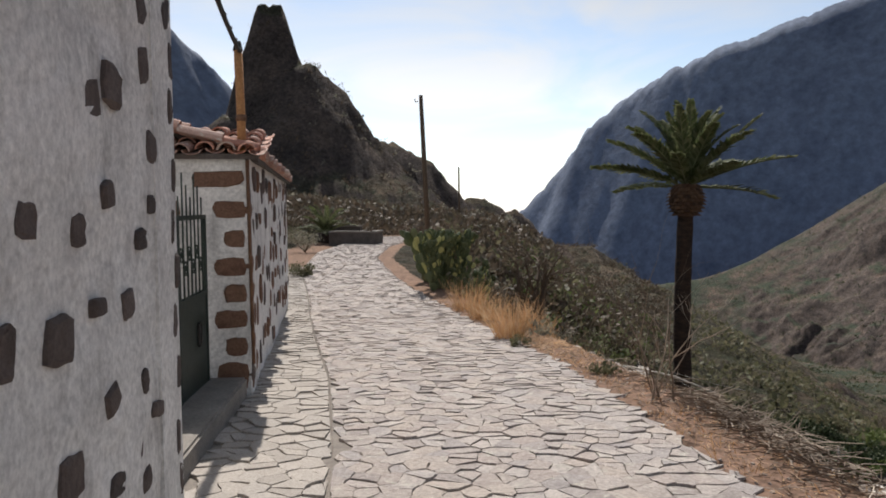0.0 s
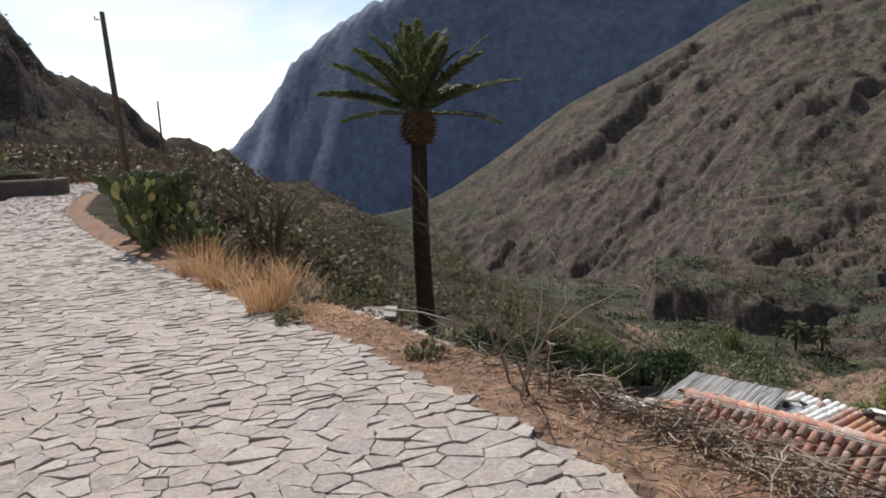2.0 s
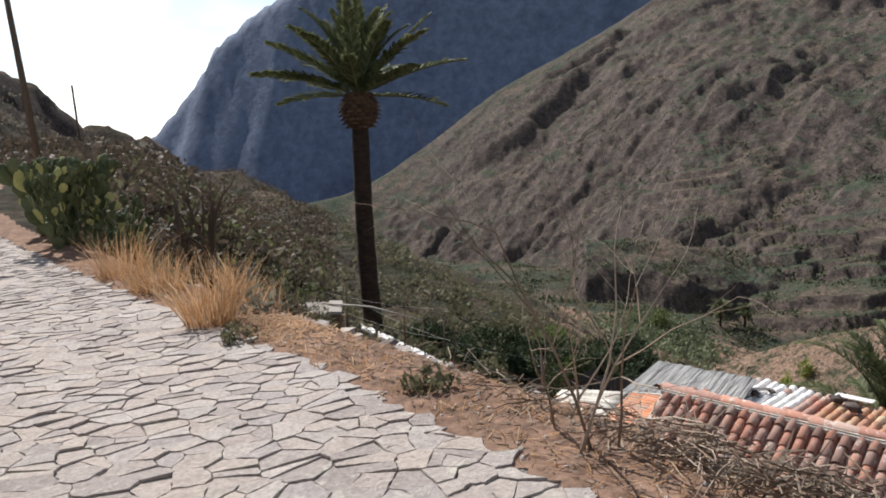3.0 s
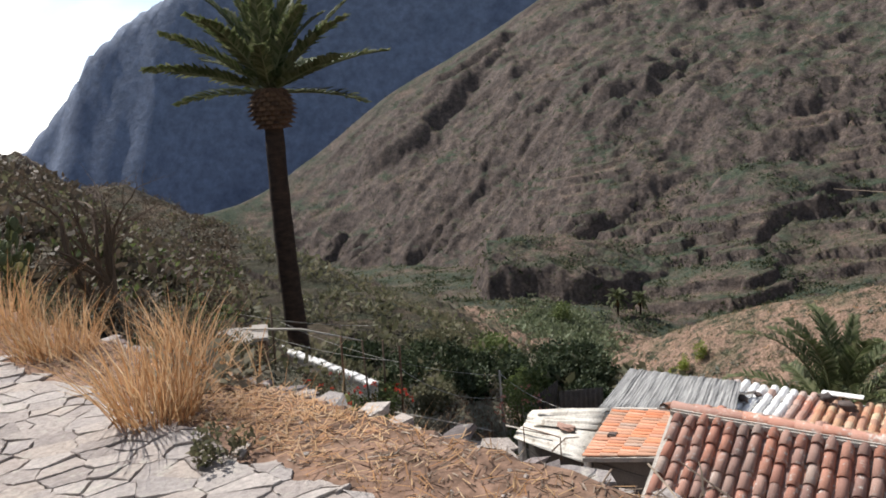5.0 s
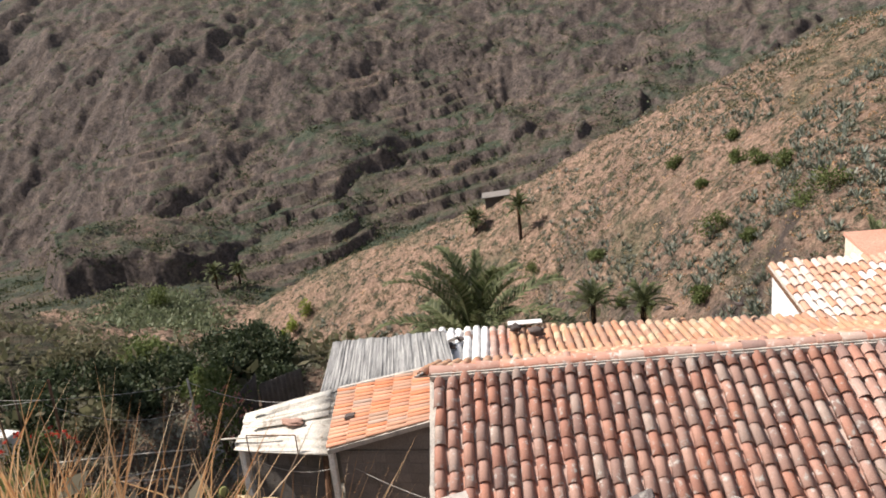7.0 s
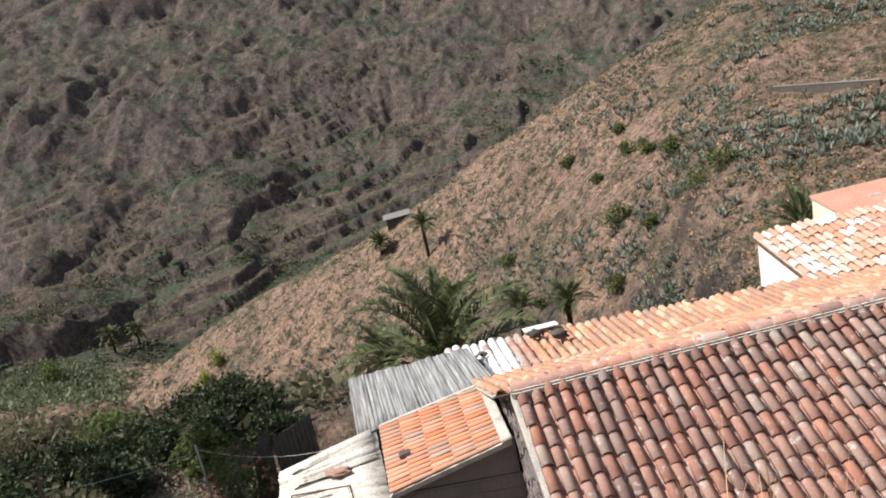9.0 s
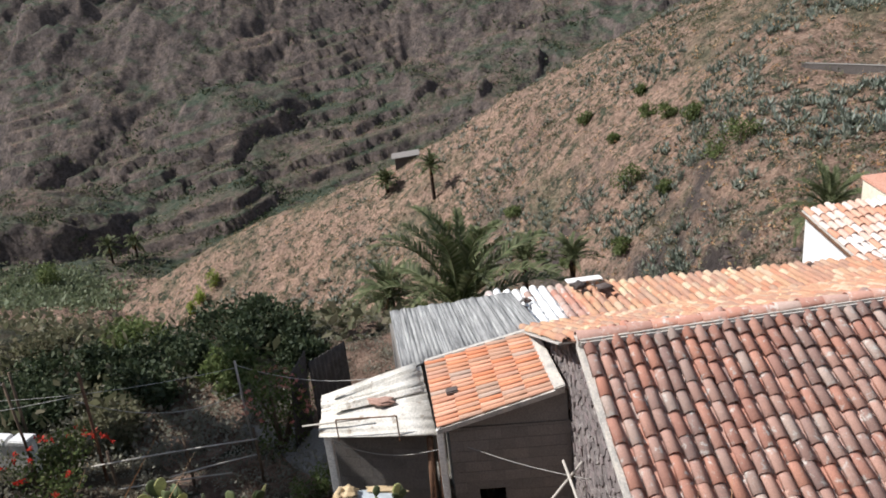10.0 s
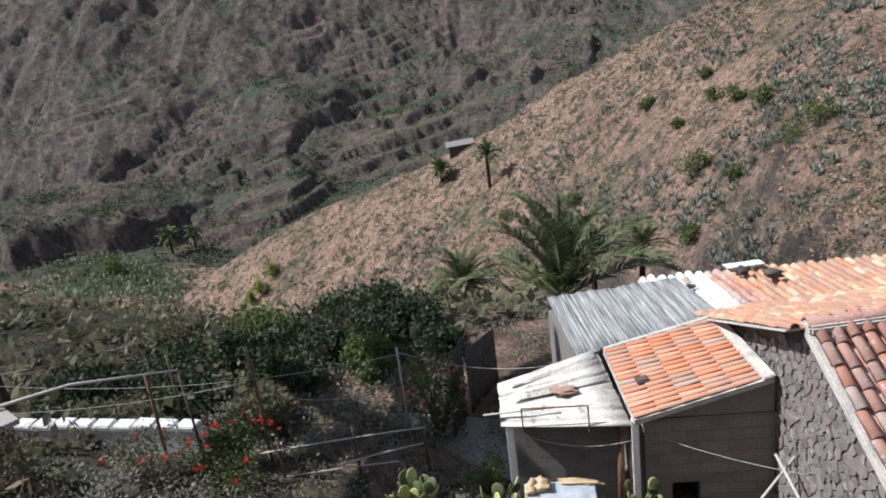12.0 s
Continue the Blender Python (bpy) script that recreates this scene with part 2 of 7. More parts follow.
MORTAR_DARK = material("dark_mortar", [(0.08, 0.07, 0.06), (0.13, 0.11, 0.10)], (5, 40), 0.95, 0.6, 0.02)
FIBRE_GREY = material("grey_fibre_sheet", [(0.13, 0.13, 0.13), (0.30, 0.295, 0.285), (0.47, 0.46, 0.44)], (3, 14), 0.9, 0.8, 0.02, stretch=(0.35, 5, 2, 0.33))
FIBRE_PALE = material("pale_fibre_sheet", [(0.52, 0.49, 0.43), (0.64, 0.60, 0.53), (0.70, 0.67, 0.61)], (3, 30), 0.9, 0.4, 0.01, spots=(0.34, 0.28, 0.22), spot_scale=4)
BLOCK = material("concrete_block", [(0.18, 0.165, 0.15), (0.26, 0.235, 0.21)], (4, 40), 0.92, 0.5, 0.01, "object", [(0.17, 0.155, 0.14), (0.25, 0.225, 0.20), (0.21, 0.19, 0.175)], 0.6)
CONCRETE = material("weathered_concrete", [(0.20, 0.18, 0.16), (0.28, 0.255, 0.225)], (3, 40), 0.9, 0.4, 0.01)
YARD = material("yard_concrete", [(0.15, 0.14, 0.13), (0.22, 0.205, 0.185), (0.27, 0.25, 0.22)], (0.8, 20), 0.95, 0.4, 0.01)
WHITE_PLASTER = material("white_plaster", [(0.76, 0.74, 0.70), (0.82, 0.80, 0.77)], (1.5, 25), 0.9, 0.2, 0.01)
PINK_ROOF = material("pink_roof_paint", [(0.55, 0.27, 0.19), (0.62, 0.33, 0.24)], (1.5, 20), 0.85, 0.2, 0.01)
IRON = material("green_painted_iron", [(0.023, 0.034, 0.028), (0.039, 0.053, 0.043)], (10, 80), 0.5, 0.2, 0.004)
RUST = material("rusty_metal", [(0.10, 0.055, 0.035), (0.20, 0.11, 0.065)], (10, 70), 0.8, 0.4, 0.005)
WOOD = material("weathered_wood", [(0.10, 0.07, 0.05), (0.17, 0.12, 0.08)], (4, 40), 0.85, 0.5, 0.01, stretch=(6, 6, 0.6))
CANE = material("cane_pole", [(0.36, 0.17, 0.07), (0.45, 0.24, 0.10)], (6, 40), 0.7, 0.3, 0.005)
PALE_WOOD = material("bleached_wood", [(0.42, 0.38, 0.33), (0.55, 0.50, 0.44)], (6, 60), 0.85, 0.3, 0.005)
CABLE = material("black_cable", [(0.02, 0.02, 0.02), (0.035, 0.033, 0.03)], (10, 60), 0.6, 0.1)
ROPE = material("grey_rope", [(0.36, 0.34, 0.31), (0.50, 0.48, 0.44)], (10, 60), 0.9, 0.2)
TANK_MAT = material("galvanised_lid", [(0.46, 0.50, 0.52), (0.56, 0.59, 0.60)], (1.2, 4), 0.55, 0.2, 0.004, metal=0.3)
BARK_DARK = material("palm_trunk", [(0.022, 0.016, 0.013), (0.045, 0.029, 0.021), (0.072, 0.043, 0.028)], (3, 30), 0.95, 0.9, 0.03, stretch=(1, 1, 2.5))
BOSS = material("palm_leaf_bases", [(0.07, 0.04, 0.025), (0.15, 0.085, 0.05)], (7, 50), 0.9, 0.8, 0.02, "island", [(0.05, 0.03, 0.02), (0.17, 0.10, 0.055), (0.10, 0.055, 0.035)], 0.7)
PALM_LEAF = leaf_material("palm_leaf", [(0.06, 0.08, 0.03), (0.11, 0.13, 0.055), (0.20, 0.205, 0.11), (0.08, 0.10, 0.045)], 0.3)
PALM_DRY = leaf_material("dry_palm_leaf", [(0.24, 0.15, 0.06), (0.32, 0.20, 0.09), (0.18, 0.11, 0.05)], 0.2)
LEAF_DARK = leaf_material("dark_tree_leaf", [(0.022, 0.034, 0.016), (0.05, 0.068, 0.032), (0.09, 0.105, 0.055)], 0.25)
LEAF_GREEN = leaf_material("green_shrub_leaf", [(0.075, 0.105, 0.035), (0.12, 0.15, 0.05), (0.17, 0.19, 0.075)], 0.35)
LEAF_BRIGHT = leaf_material("bright_green_leaf", [(0.16, 0.22, 0.05), (0.25, 0.30, 0.06), (0.32, 0.34, 0.08)], 0.35)
LEAF_GREY = leaf_material("grey_scrub_leaf", [(0.21, 0.195, 0.15), (0.30, 0.275, 0.21), (0.23, 0.225, 0.16)], 0.35)
LEAF_OLIVE = leaf_material("olive_scrub_leaf", [(0.10, 0.10, 0.055), (0.15, 0.145, 0.08), (0.20, 0.175, 0.11)], 0.35)
REED_LEAF = leaf_material("reed_leaf", [(0.13, 0.16, 0.085), (0.18, 0.205, 0.115), (0.22, 0.235, 0.15)], 0.3)
DRY_BRUSH = leaf_material("dry_brush_leaf", [(0.12, 0.085, 0.06), (0.19, 0.145, 0.105), (0.085, 0.07, 0.048), (0.15, 0.12, 0.08)], 0.2)
AGAVE = leaf_material("agave_leaf", [(0.11, 0.135, 0.095), (0.19, 0.21, 0.165), (0.30, 0.31, 0.26)], 0.15)
STRAW = leaf_material("dry_straw", [(0.50, 0.275, 0.125), (0.60, 0.41, 0.23), (0.42, 0.21, 0.09), (0.66, 0.51, 0.34)], 0.4)
TWIG = leaf_material("dry_twig", [(0.22, 0.16, 0.115), (0.34, 0.27, 0.20), (0.16, 0.11, 0.08), (0.42, 0.35, 0.28)], 0.05)
PAD = material("cactus_pad", [(0.061, 0.083, 0.032), (0.094, 0.115, 0.047), (0.122, 0.137, 0.065)], (7, 40), 0.6, 0.3, 0.006, "object", [(0.058, 0.079, 0.036), (0.101, 0.122, 0.050), (0.144, 0.158, 0.072)], 0.5, leafy=True)
PAD_YELLOW = material("pale_cactus_pad", [(0.36, 0.36, 0.12), (0.46, 0.44, 0.18)], (7, 40), 0.6, 0.3, 0.006, leafy=True)
RED_FLOWER = leaf_material("red_petal", [(0.55, 0.03, 0.02), (0.62, 0.08, 0.05)], 0.3)
PINK_FLOWER = leaf_material("pink_petal", [(0.50, 0.16, 0.14), (0.60, 0.30, 0.22)], 0.3)
RAG = material("brown_rag", [(0.34, 0.20, 0.15), (0.46, 0.30, 0.24)], (8, 60), 0.9, 0.5, 0.01)
SACK = material("tan_sack", [(0.44, 0.31, 0.17), (0.58, 0.46, 0.29)], (8, 60), 0.85, 0.5, 0.01)


# ---- mesh tools ----
def mesh_of(name, verts, faces, mat, smooth=False):
    me = bpy.data.meshes.new(name)
    me.from_pydata([tuple(v) for v in verts], [], [tuple(f) for f in faces])
    me.materials.append(mat)
    if smooth:
        me.polygons.foreach_set("use_smooth", [True] * len(me.polygons))
    me.update()
    return me


def finish(bm, name, mat, smooth=False):
    me = bpy.data.meshes.new(name)
    bmesh.ops.recalc_face_normals(bm, faces=bm.faces)
    bm.to_mesh(me)
    bm.free()
    me.materials.append(mat)
    if smooth:
        me.polygons.foreach_set("use_smooth", [True] * len(me.polygons))
    return me


def part(name, bm, mat, parent, label="", smooth=False):
    """bm: a bmesh or a finished mesh, in the world's metres unless the parent has been moved."""
    me = bm if isinstance(bm, bpy.types.Mesh) else finish(bm, name, mat, smooth)
    ob = new(name, me)
    ob.parent = parent
    if parent is not None:
        ob.matrix_parent_inverse = parent.matrix_basis.inverted()
    if label:
        tagged(ob, label)
    return ob


def thing(name, at, label, category, group="", kind=""):
    ob = new(name)
    ob.empty_display_size = 0.2
    ob.matrix_basis = Matrix.Translation(at)
    return tagged(ob, label, category, group, kind)


def box(bm, p, ax, ay, az, bevel=0.0):
    """A box from corner p along three edge vectors."""
    p, ax, ay, az = Vector(p), Vector(ax), Vector(ay), Vector(az)
    vs = [bm.verts.new(p + ax * i + ay * j + az * k) for k in (0, 1) for j in (0, 1) for i in (0, 1)]
    fs = [bm.faces.new([vs[i] for i in q]) for q in ((0, 2, 3, 1), (4, 5, 7, 6), (0, 1, 5, 4), (2, 6, 7, 3), (0, 4, 6, 2), (1, 3, 7, 5))]
    if bevel:
        es = {e for f in fs for e in f.edges}
        bmesh.ops.bevel(bm, geom=list(es), offset=bevel, segments=2, affect="EDGES")


def tube_data(points, radii, sides=6):
    """Verts and faces of a capped tube along points."""
    vs, fs = [], []
    pts = [Vector(p) for p in points]
    for i, p in enumerate(pts):
        d = (pts[min(i + 1, len(pts) - 1)] - pts[max(i - 1, 0)]).normalized()
        a = d.cross(Vector((0, 0, 1)) if abs(d.z) < 0.9 else Vector((1, 0, 0))).normalized()
        b = d.cross(a)
        r = radii[i] if isinstance(radii, (list, tuple)) else radii
        for k in range(sides):
            t = 2 * math.pi * k / sides
            vs.append(p + (a * math.cos(t) + b * math.sin(t)) * r)
    for i in range(len(pts) - 1):
        for k in range(sides):
            k2 = (k + 1) % sides
            fs.append((i * sides + k, i * sides + k2, (i + 1) * sides + k2, (i + 1) * sides + k))
    fs.append(tuple(range(sides))[::-1])
    fs.append(tuple((len(pts) - 1) * sides + k for k in range(sides)))
    return vs, fs


def tube(name, points, radii, mat, sides=6):
    vs, fs = tube_data(points, radii, sides)
    return mesh_of(name, vs, fs, mat, True)


def sag(a, b, drop, n=10):
    a, b = Vector(a), Vector(b)
    return [a.lerp(b, i / n) - Vector((0, 0, drop * 4 * (i / n) * (1 - i / n))) for i in range(n + 1)]


class Soup:
    """Gathers many small pieces for one mesh."""
    def __init__(self):
        self.v, self.f = [], []

    def add(self, vs, fs):
        o = len(self.v)
        self.v.extend(vs)
        self.f.extend(tuple(i + o for i in f) for f in fs)

    def mesh(self, name, mat, smooth=False):
        return mesh_of(name, self.v, self.f, mat, smooth)


def rand_dir(rng):
    z = rng.uniform(-1, 1)
    a = rng.uniform(0, 2 * math.pi)
    r = math.sqrt(1 - z * z)
    return Vector((r * math.cos(a), r * math.sin(a), z))


def leaves(soup, rng, centre, size, count, leaf, up=0.3):
    """count leaves of length leaf in an uneven ellipsoid."""
    c = Vector(centre)
    for _ in range(count):
        d = rand_dir(rng) * (rng.random() ** 0.4)
        p = c + Vector((d.x * size[0], d.y * size[1], d.z * size[2]))
        a = (rand_dir(rng) + Vector((0, 0, up))).normalized()
        b = a.cross(rand_dir(rng)).normalized()
        s = leaf * rng.uniform(0.6, 1.3)
        soup.add([p, p + a * s * 0.5 + b * s * 0.27, p + a * s, p + a * s * 0.5 - b * s * 0.27], [(0, 1, 2, 3)])


# ---- terrain ----
def lookup(y, xs, vs):
    return np.interp(y, xs, vs)


def road_z(y):
    return lookup(y, [-30, 0, 11, 14, 17, 35, 60, 200], [1.2, -0.02, -0.47, -0.53, -0.54, -0.32, -0.3, 0.0])


def kerb_x(y):
    return lookup(y, [-30, 0, 5.15, 8, 11.3, 14, 17, 23, 30, 36, 42, 60], [1.0, -0.2, -0.48, -0.8, -1.36, -1.78, -2.2, -3.2, -3.5, -2.8, -1.3, 6])


def edge_x(y):
    return lookup(y, [-30, 0, 4.4, 6.3, 8.5, 10.9, 14.3, 20.6, 27, 33, 42, 60], [4, 2.3, 2.13, 2.1, 1.94, 1.6, 0.97, -0.22, -0.95, -0.6, 1.4, 9])


def wall_x(y):
    return lookup(y, [-30, 0, 4.4, 7.1, 9.5, 11.3, 14.3, 20.6, 27, 40, 80], [5, 3.1, 2.95, 2.84, 2.54, 2.27, 1.75, 0.8, 0.3, 2.6, 9])


def fbm(x, y, scale, octaves=5, seed=0, ridged=False, gain=0.5):
    """Value noise on the plan, -1 to 1."""
    total, amp, norm = np.zeros_like(x), 1.0, 0.0
    for o in range(octaves):
        ca, sa = math.cos(0.5 + 0.9 * o), math.sin(0.5 + 0.9 * o)
        u, v = (ca * x - sa * y) / scale + 17.3 * seed + 31.7 * o, (sa * x + ca * y) / scale - 9.1 * seed + 11.9 * o
        iu, iv = np.floor(u), np.floor(v)
        fu, fv = u - iu, v - iv
        fu, fv = fu * fu * (3 - 2 * fu), fv * fv * (3 - 2 * fv)

        def h(a, b):
            q = np.sin(a * 127.1 + b * 311.7 + seed * 74.7) * 43758.5453
            return (q - np.floor(q)) * 2 - 1
        w = (h(iu, iv) * (1 - fu) + h(iu + 1, iv) * fu) * (1 - fv) + (h(iu, iv + 1) * (1 - fu) + h(iu + 1, iv + 1) * fu) * fv
        total += amp * ((1 - 2 * np.abs(w)) if ridged else w)
        norm += amp
        amp *= gain
        scale /= 2.03
    return total / norm


HUB = (0.5, 8.0, 1.2)


def far_point(az, el, r):
    """A place seen from the road by compass bearing from ahead, height angle and distance."""
    a, e = radians(az), radians(el)
    return (HUB[0] + r * math.sin(a), HUB[1] + r * math.cos(a), HUB[2] + r * math.tan(e))


def tent(x, y, crest, slope, soft=4.0, foot=None):
    """A ridge: falls away on both sides of its crest line."""
    best = np.full_like(x, -1e4)
    for (ax, ay, az), (bx, by, bz) in zip(crest[:-1], crest[1:]):
        dx, dy = bx - ax, by - ay
        t = np.clip(((x - ax) * dx + (y - ay) * dy) / (dx * dx + dy * dy), 0, 1)
        d = np.sqrt((x - ax - t * dx) ** 2 + (y - ay - t * dy) ** 2 + soft * soft) - soft
        fall = slope * d
        if foot:
            fall = np.where(d < foot[0], fall, slope * foot[0] + foot[1] * (d - foot[0]))
        best = np.maximum(best, az + t * (bz - az) - fall)
    return best


def crested(x, y, crest, front, back, soft=4.0, foot=None):
    """A hillside below a skyline given by bearing: falls to the front and more steeply behind."""
    r = np.hypot(x - HUB[0], y - HUB[1])
    az = np.degrees(np.arctan2(x - HUB[0], y - HUB[1]))
    azs = [c[0] for c in crest]
    even = lambda i: sum(np.interp(az + k, azs, [c[i] for c in crest]) for k in (-2.4, -1.6, -0.8, 0, 0.8, 1.6, 2.4)) / 7
    rc = even(2)
    zc = HUB[2] + rc * np.tan(np.radians(even(1)))
    d = np.sqrt((r - rc) ** 2 + soft * soft) - soft
    fall = front * d
    if foot:
        fall = np.where(d < foot[0], fall, front * foot[0] + foot[1] * (d - foot[0]))
    side = np.clip(azs[0] - az, 0, 90) + np.clip(az - azs[-1], 0, 90)
    return zc - np.where(r < rc, fall, back * d) - 0.02 * side * rc, np.abs(r - rc)


PINNACLE = [far_point(-12.0, 12.6, 175), far_point(-11.3, 15.1, 175), far_point(-9.8, 15.2, 175), far_point(-8.5, 12.2, 176)]
SHOULDER = [far_point(-13.5, 7.5, 172), far_point(-8.0, 11.2, 170), far_point(-6.4, 9.9, 172), far_point(-3.9, 7.0, 178), far_point(-1.3, 4.9, 184), far_point(1.6, 3.5, 190), far_point(4.4, 0.9, 198)]
KNOLL = [far_point(5.7, 0.9, 205), far_point(6.6, 0.6, 206), far_point(7.4, -0.3, 208), far_point(9.0, -0.9, 212)]
HOME_SPUR = [(1, 60, -0.4), far_point(7.5, -2.6, 120), far_point(10.5, -3.0, 130), far_point(13.9, -3.9, 135), far_point(16, -6.2, 135), far_point(18.6, -8.6, 140), far_point(22, -11, 145), far_point(23, -14, 150)]
# crest lines: bearing, height angle, distance
SUNNY_SPUR = [(9, -6.0, 860), (15, -6.0, 880), (20.2, -6.2, 900), (24.2, -5.3, 940), (27.3, -3.6, 960), (31.5, -0.8, 980), (34.4, 1.6, 1000), (38.8, 3.5, 1010), (42.1, 5.1, 1020),
              (46.0, 6.9, 1040), (47.9, 8.5, 1050), (60, 10, 1060), (80, 10.5, 1050), (110, 11, 1000), (135, 11, 1000)]
NEAR_SPUR = [(47, -22.5, 258), (51.5, -20.0, 255), (56, -17.6, 252), (61, -16.0, 246), (64.8, -15.2, 240), (72.6, -13.3, 227), (79.3, -10.6, 214), (83.9, -8.2, 204), (88.2, -6.3, 195),
             (94.1, -3.9, 184), (98.8, -1.7, 176), (105, -0.4, 170), (115, 0.5, 180), (140, 2, 200)]
FAR_WALL = [far_point(8.6, -1.2, 2300), far_point(9.3, -0.5, 2250), far_point(12.3, 2.5, 2200), far_point(14.4, 6.0, 2150), far_point(17.3, 7.9, 2100), far_point(20, 9.7, 2050),
            far_point(23.6, 11.1, 2000), far_point(26.6, 11.9, 2000), far_point(29.1, 12.8, 2000), far_point(31.8, 13.6, 2000), far_point(50, 18, 2100), far_point(75, 22, 2300)]
BACK_RANGE = [far_point(-40, 17, 1500), far_point(-24, 16, 1400), far_point(-17.5, 13.2, 1400), far_point(-14.5, 10.2, 1400), far_point(-9, 5, 1400)]
HOME_HILL = [(-90, -120, 24), (-120, 0, 16), (-110, 60, 12), (-80, 120, 12), (-45, 150, 9)]


def near_hill(x, y):
    """The dry spur across the ravine."""
    z, d = crested(x, y, NEAR_SPUR, 0.22, 0.6, 7, (135, 0.9))
    return z + 2.2 * fbm(x, y, 24, 4, 2, True) + 1.5 * np.clip(0.4 + 1.5 * fbm(x, y, 40, 2, 31), 0, 1) * fbm(x, y, 6, 4, 7, True) - 1.2


def beds(z, q, height_of, keep):
    """Tilted lava beds stand out as ledges with a steep face and a flat back."""
    step = (q / height_of) % 1
    return z + height_of * keep * (np.clip((step - 0.72) / 0.2, 0, 1) - step)


def sunny_hill(x, y):
    """The long craggy flank behind it."""
    r = np.hypot(x - HUB[0], y - HUB[1])
    z, d = crested(x, y, SUNNY_SPUR, 0.42, 0.6, 12)
    calm = np.clip(d / 200, 0.15, 1) * np.clip((r - 330) / 200, 0, 1)
    gully = fbm(x * 0.8 + y * 0.3, y * 0.5 - x * 0.2, 190, 6, 8, True, 0.42)
    z = z + calm * (27 * gully + 12 * fbm(x, y, 60, 6, 9, True, 0.6) + 2.0 * fbm(x, y, 16, 2, 10, True, 0.6) - 22)
    # crags: uneven steps, longer along the dip of the beds than across it
    right, out = 0.5 * x - 0.87 * y, 0.87 * x + 0.5 * y
    p, q = 0.88 * right + 0.48 * out, -0.48 * right + 0.88 * out
    open_to = np.clip((r - 290) / 90, 0, 1) * np.clip(d / 120, 0, 1)
    for size, rise, cut, stretch, seed in ((110, 22, 0.16, 2.0, 51), (40, 9, 0.10, 2.0, 52), (16, 4.0, 0.03, 1.8, 53)):
        crowd = np.clip(0.5 + 1.8 * fbm(x, y, size * 3.0, 2, seed + 10), 0, 1)
        z = z + open_to * crowd * rise * np.clip((fbm(p / stretch, q, size, 3, seed) - cut) / 0.10, 0, 1)
    # old terraces low on the flank
    low = np.clip((640 - r) / 120, 0, 1) * np.clip((r - 260) / 60, 0, 1) * np.clip(0.4 + 2.2 * fbm(x, y, 90, 3, 23), 0, 0.95)
    z = beds(z, z - 0.16 * right + 3.0 * fbm(x, y, 70, 3, 24), 6.0, low)
    az = np.degrees(np.arctan2(x - HUB[0], y - HUB[1]))
    brink = 372 + 26 * fbm(x, y, 60, 4, 33) + 2.0 * np.clip(az - 46, 0, 40)
    span = np.clip((az - 38) / 4, 0, 1) * np.clip((66 - az) / 10, 0, 1)
    bench = -100 - 30 * np.clip((az - 46) / 26, 0, 1) + span * 18 * np.clip((r - brink) / 8, 0, 1) + 0.08 * (r - brink) + 4 * fbm(x, y, 16, 4, 34, True) - 2
    return np.where(r > brink, np.maximum(z, bench - 60 * (1 - span) - 0.8 * np.clip(r - brink - 70, 0, 2000)), z)


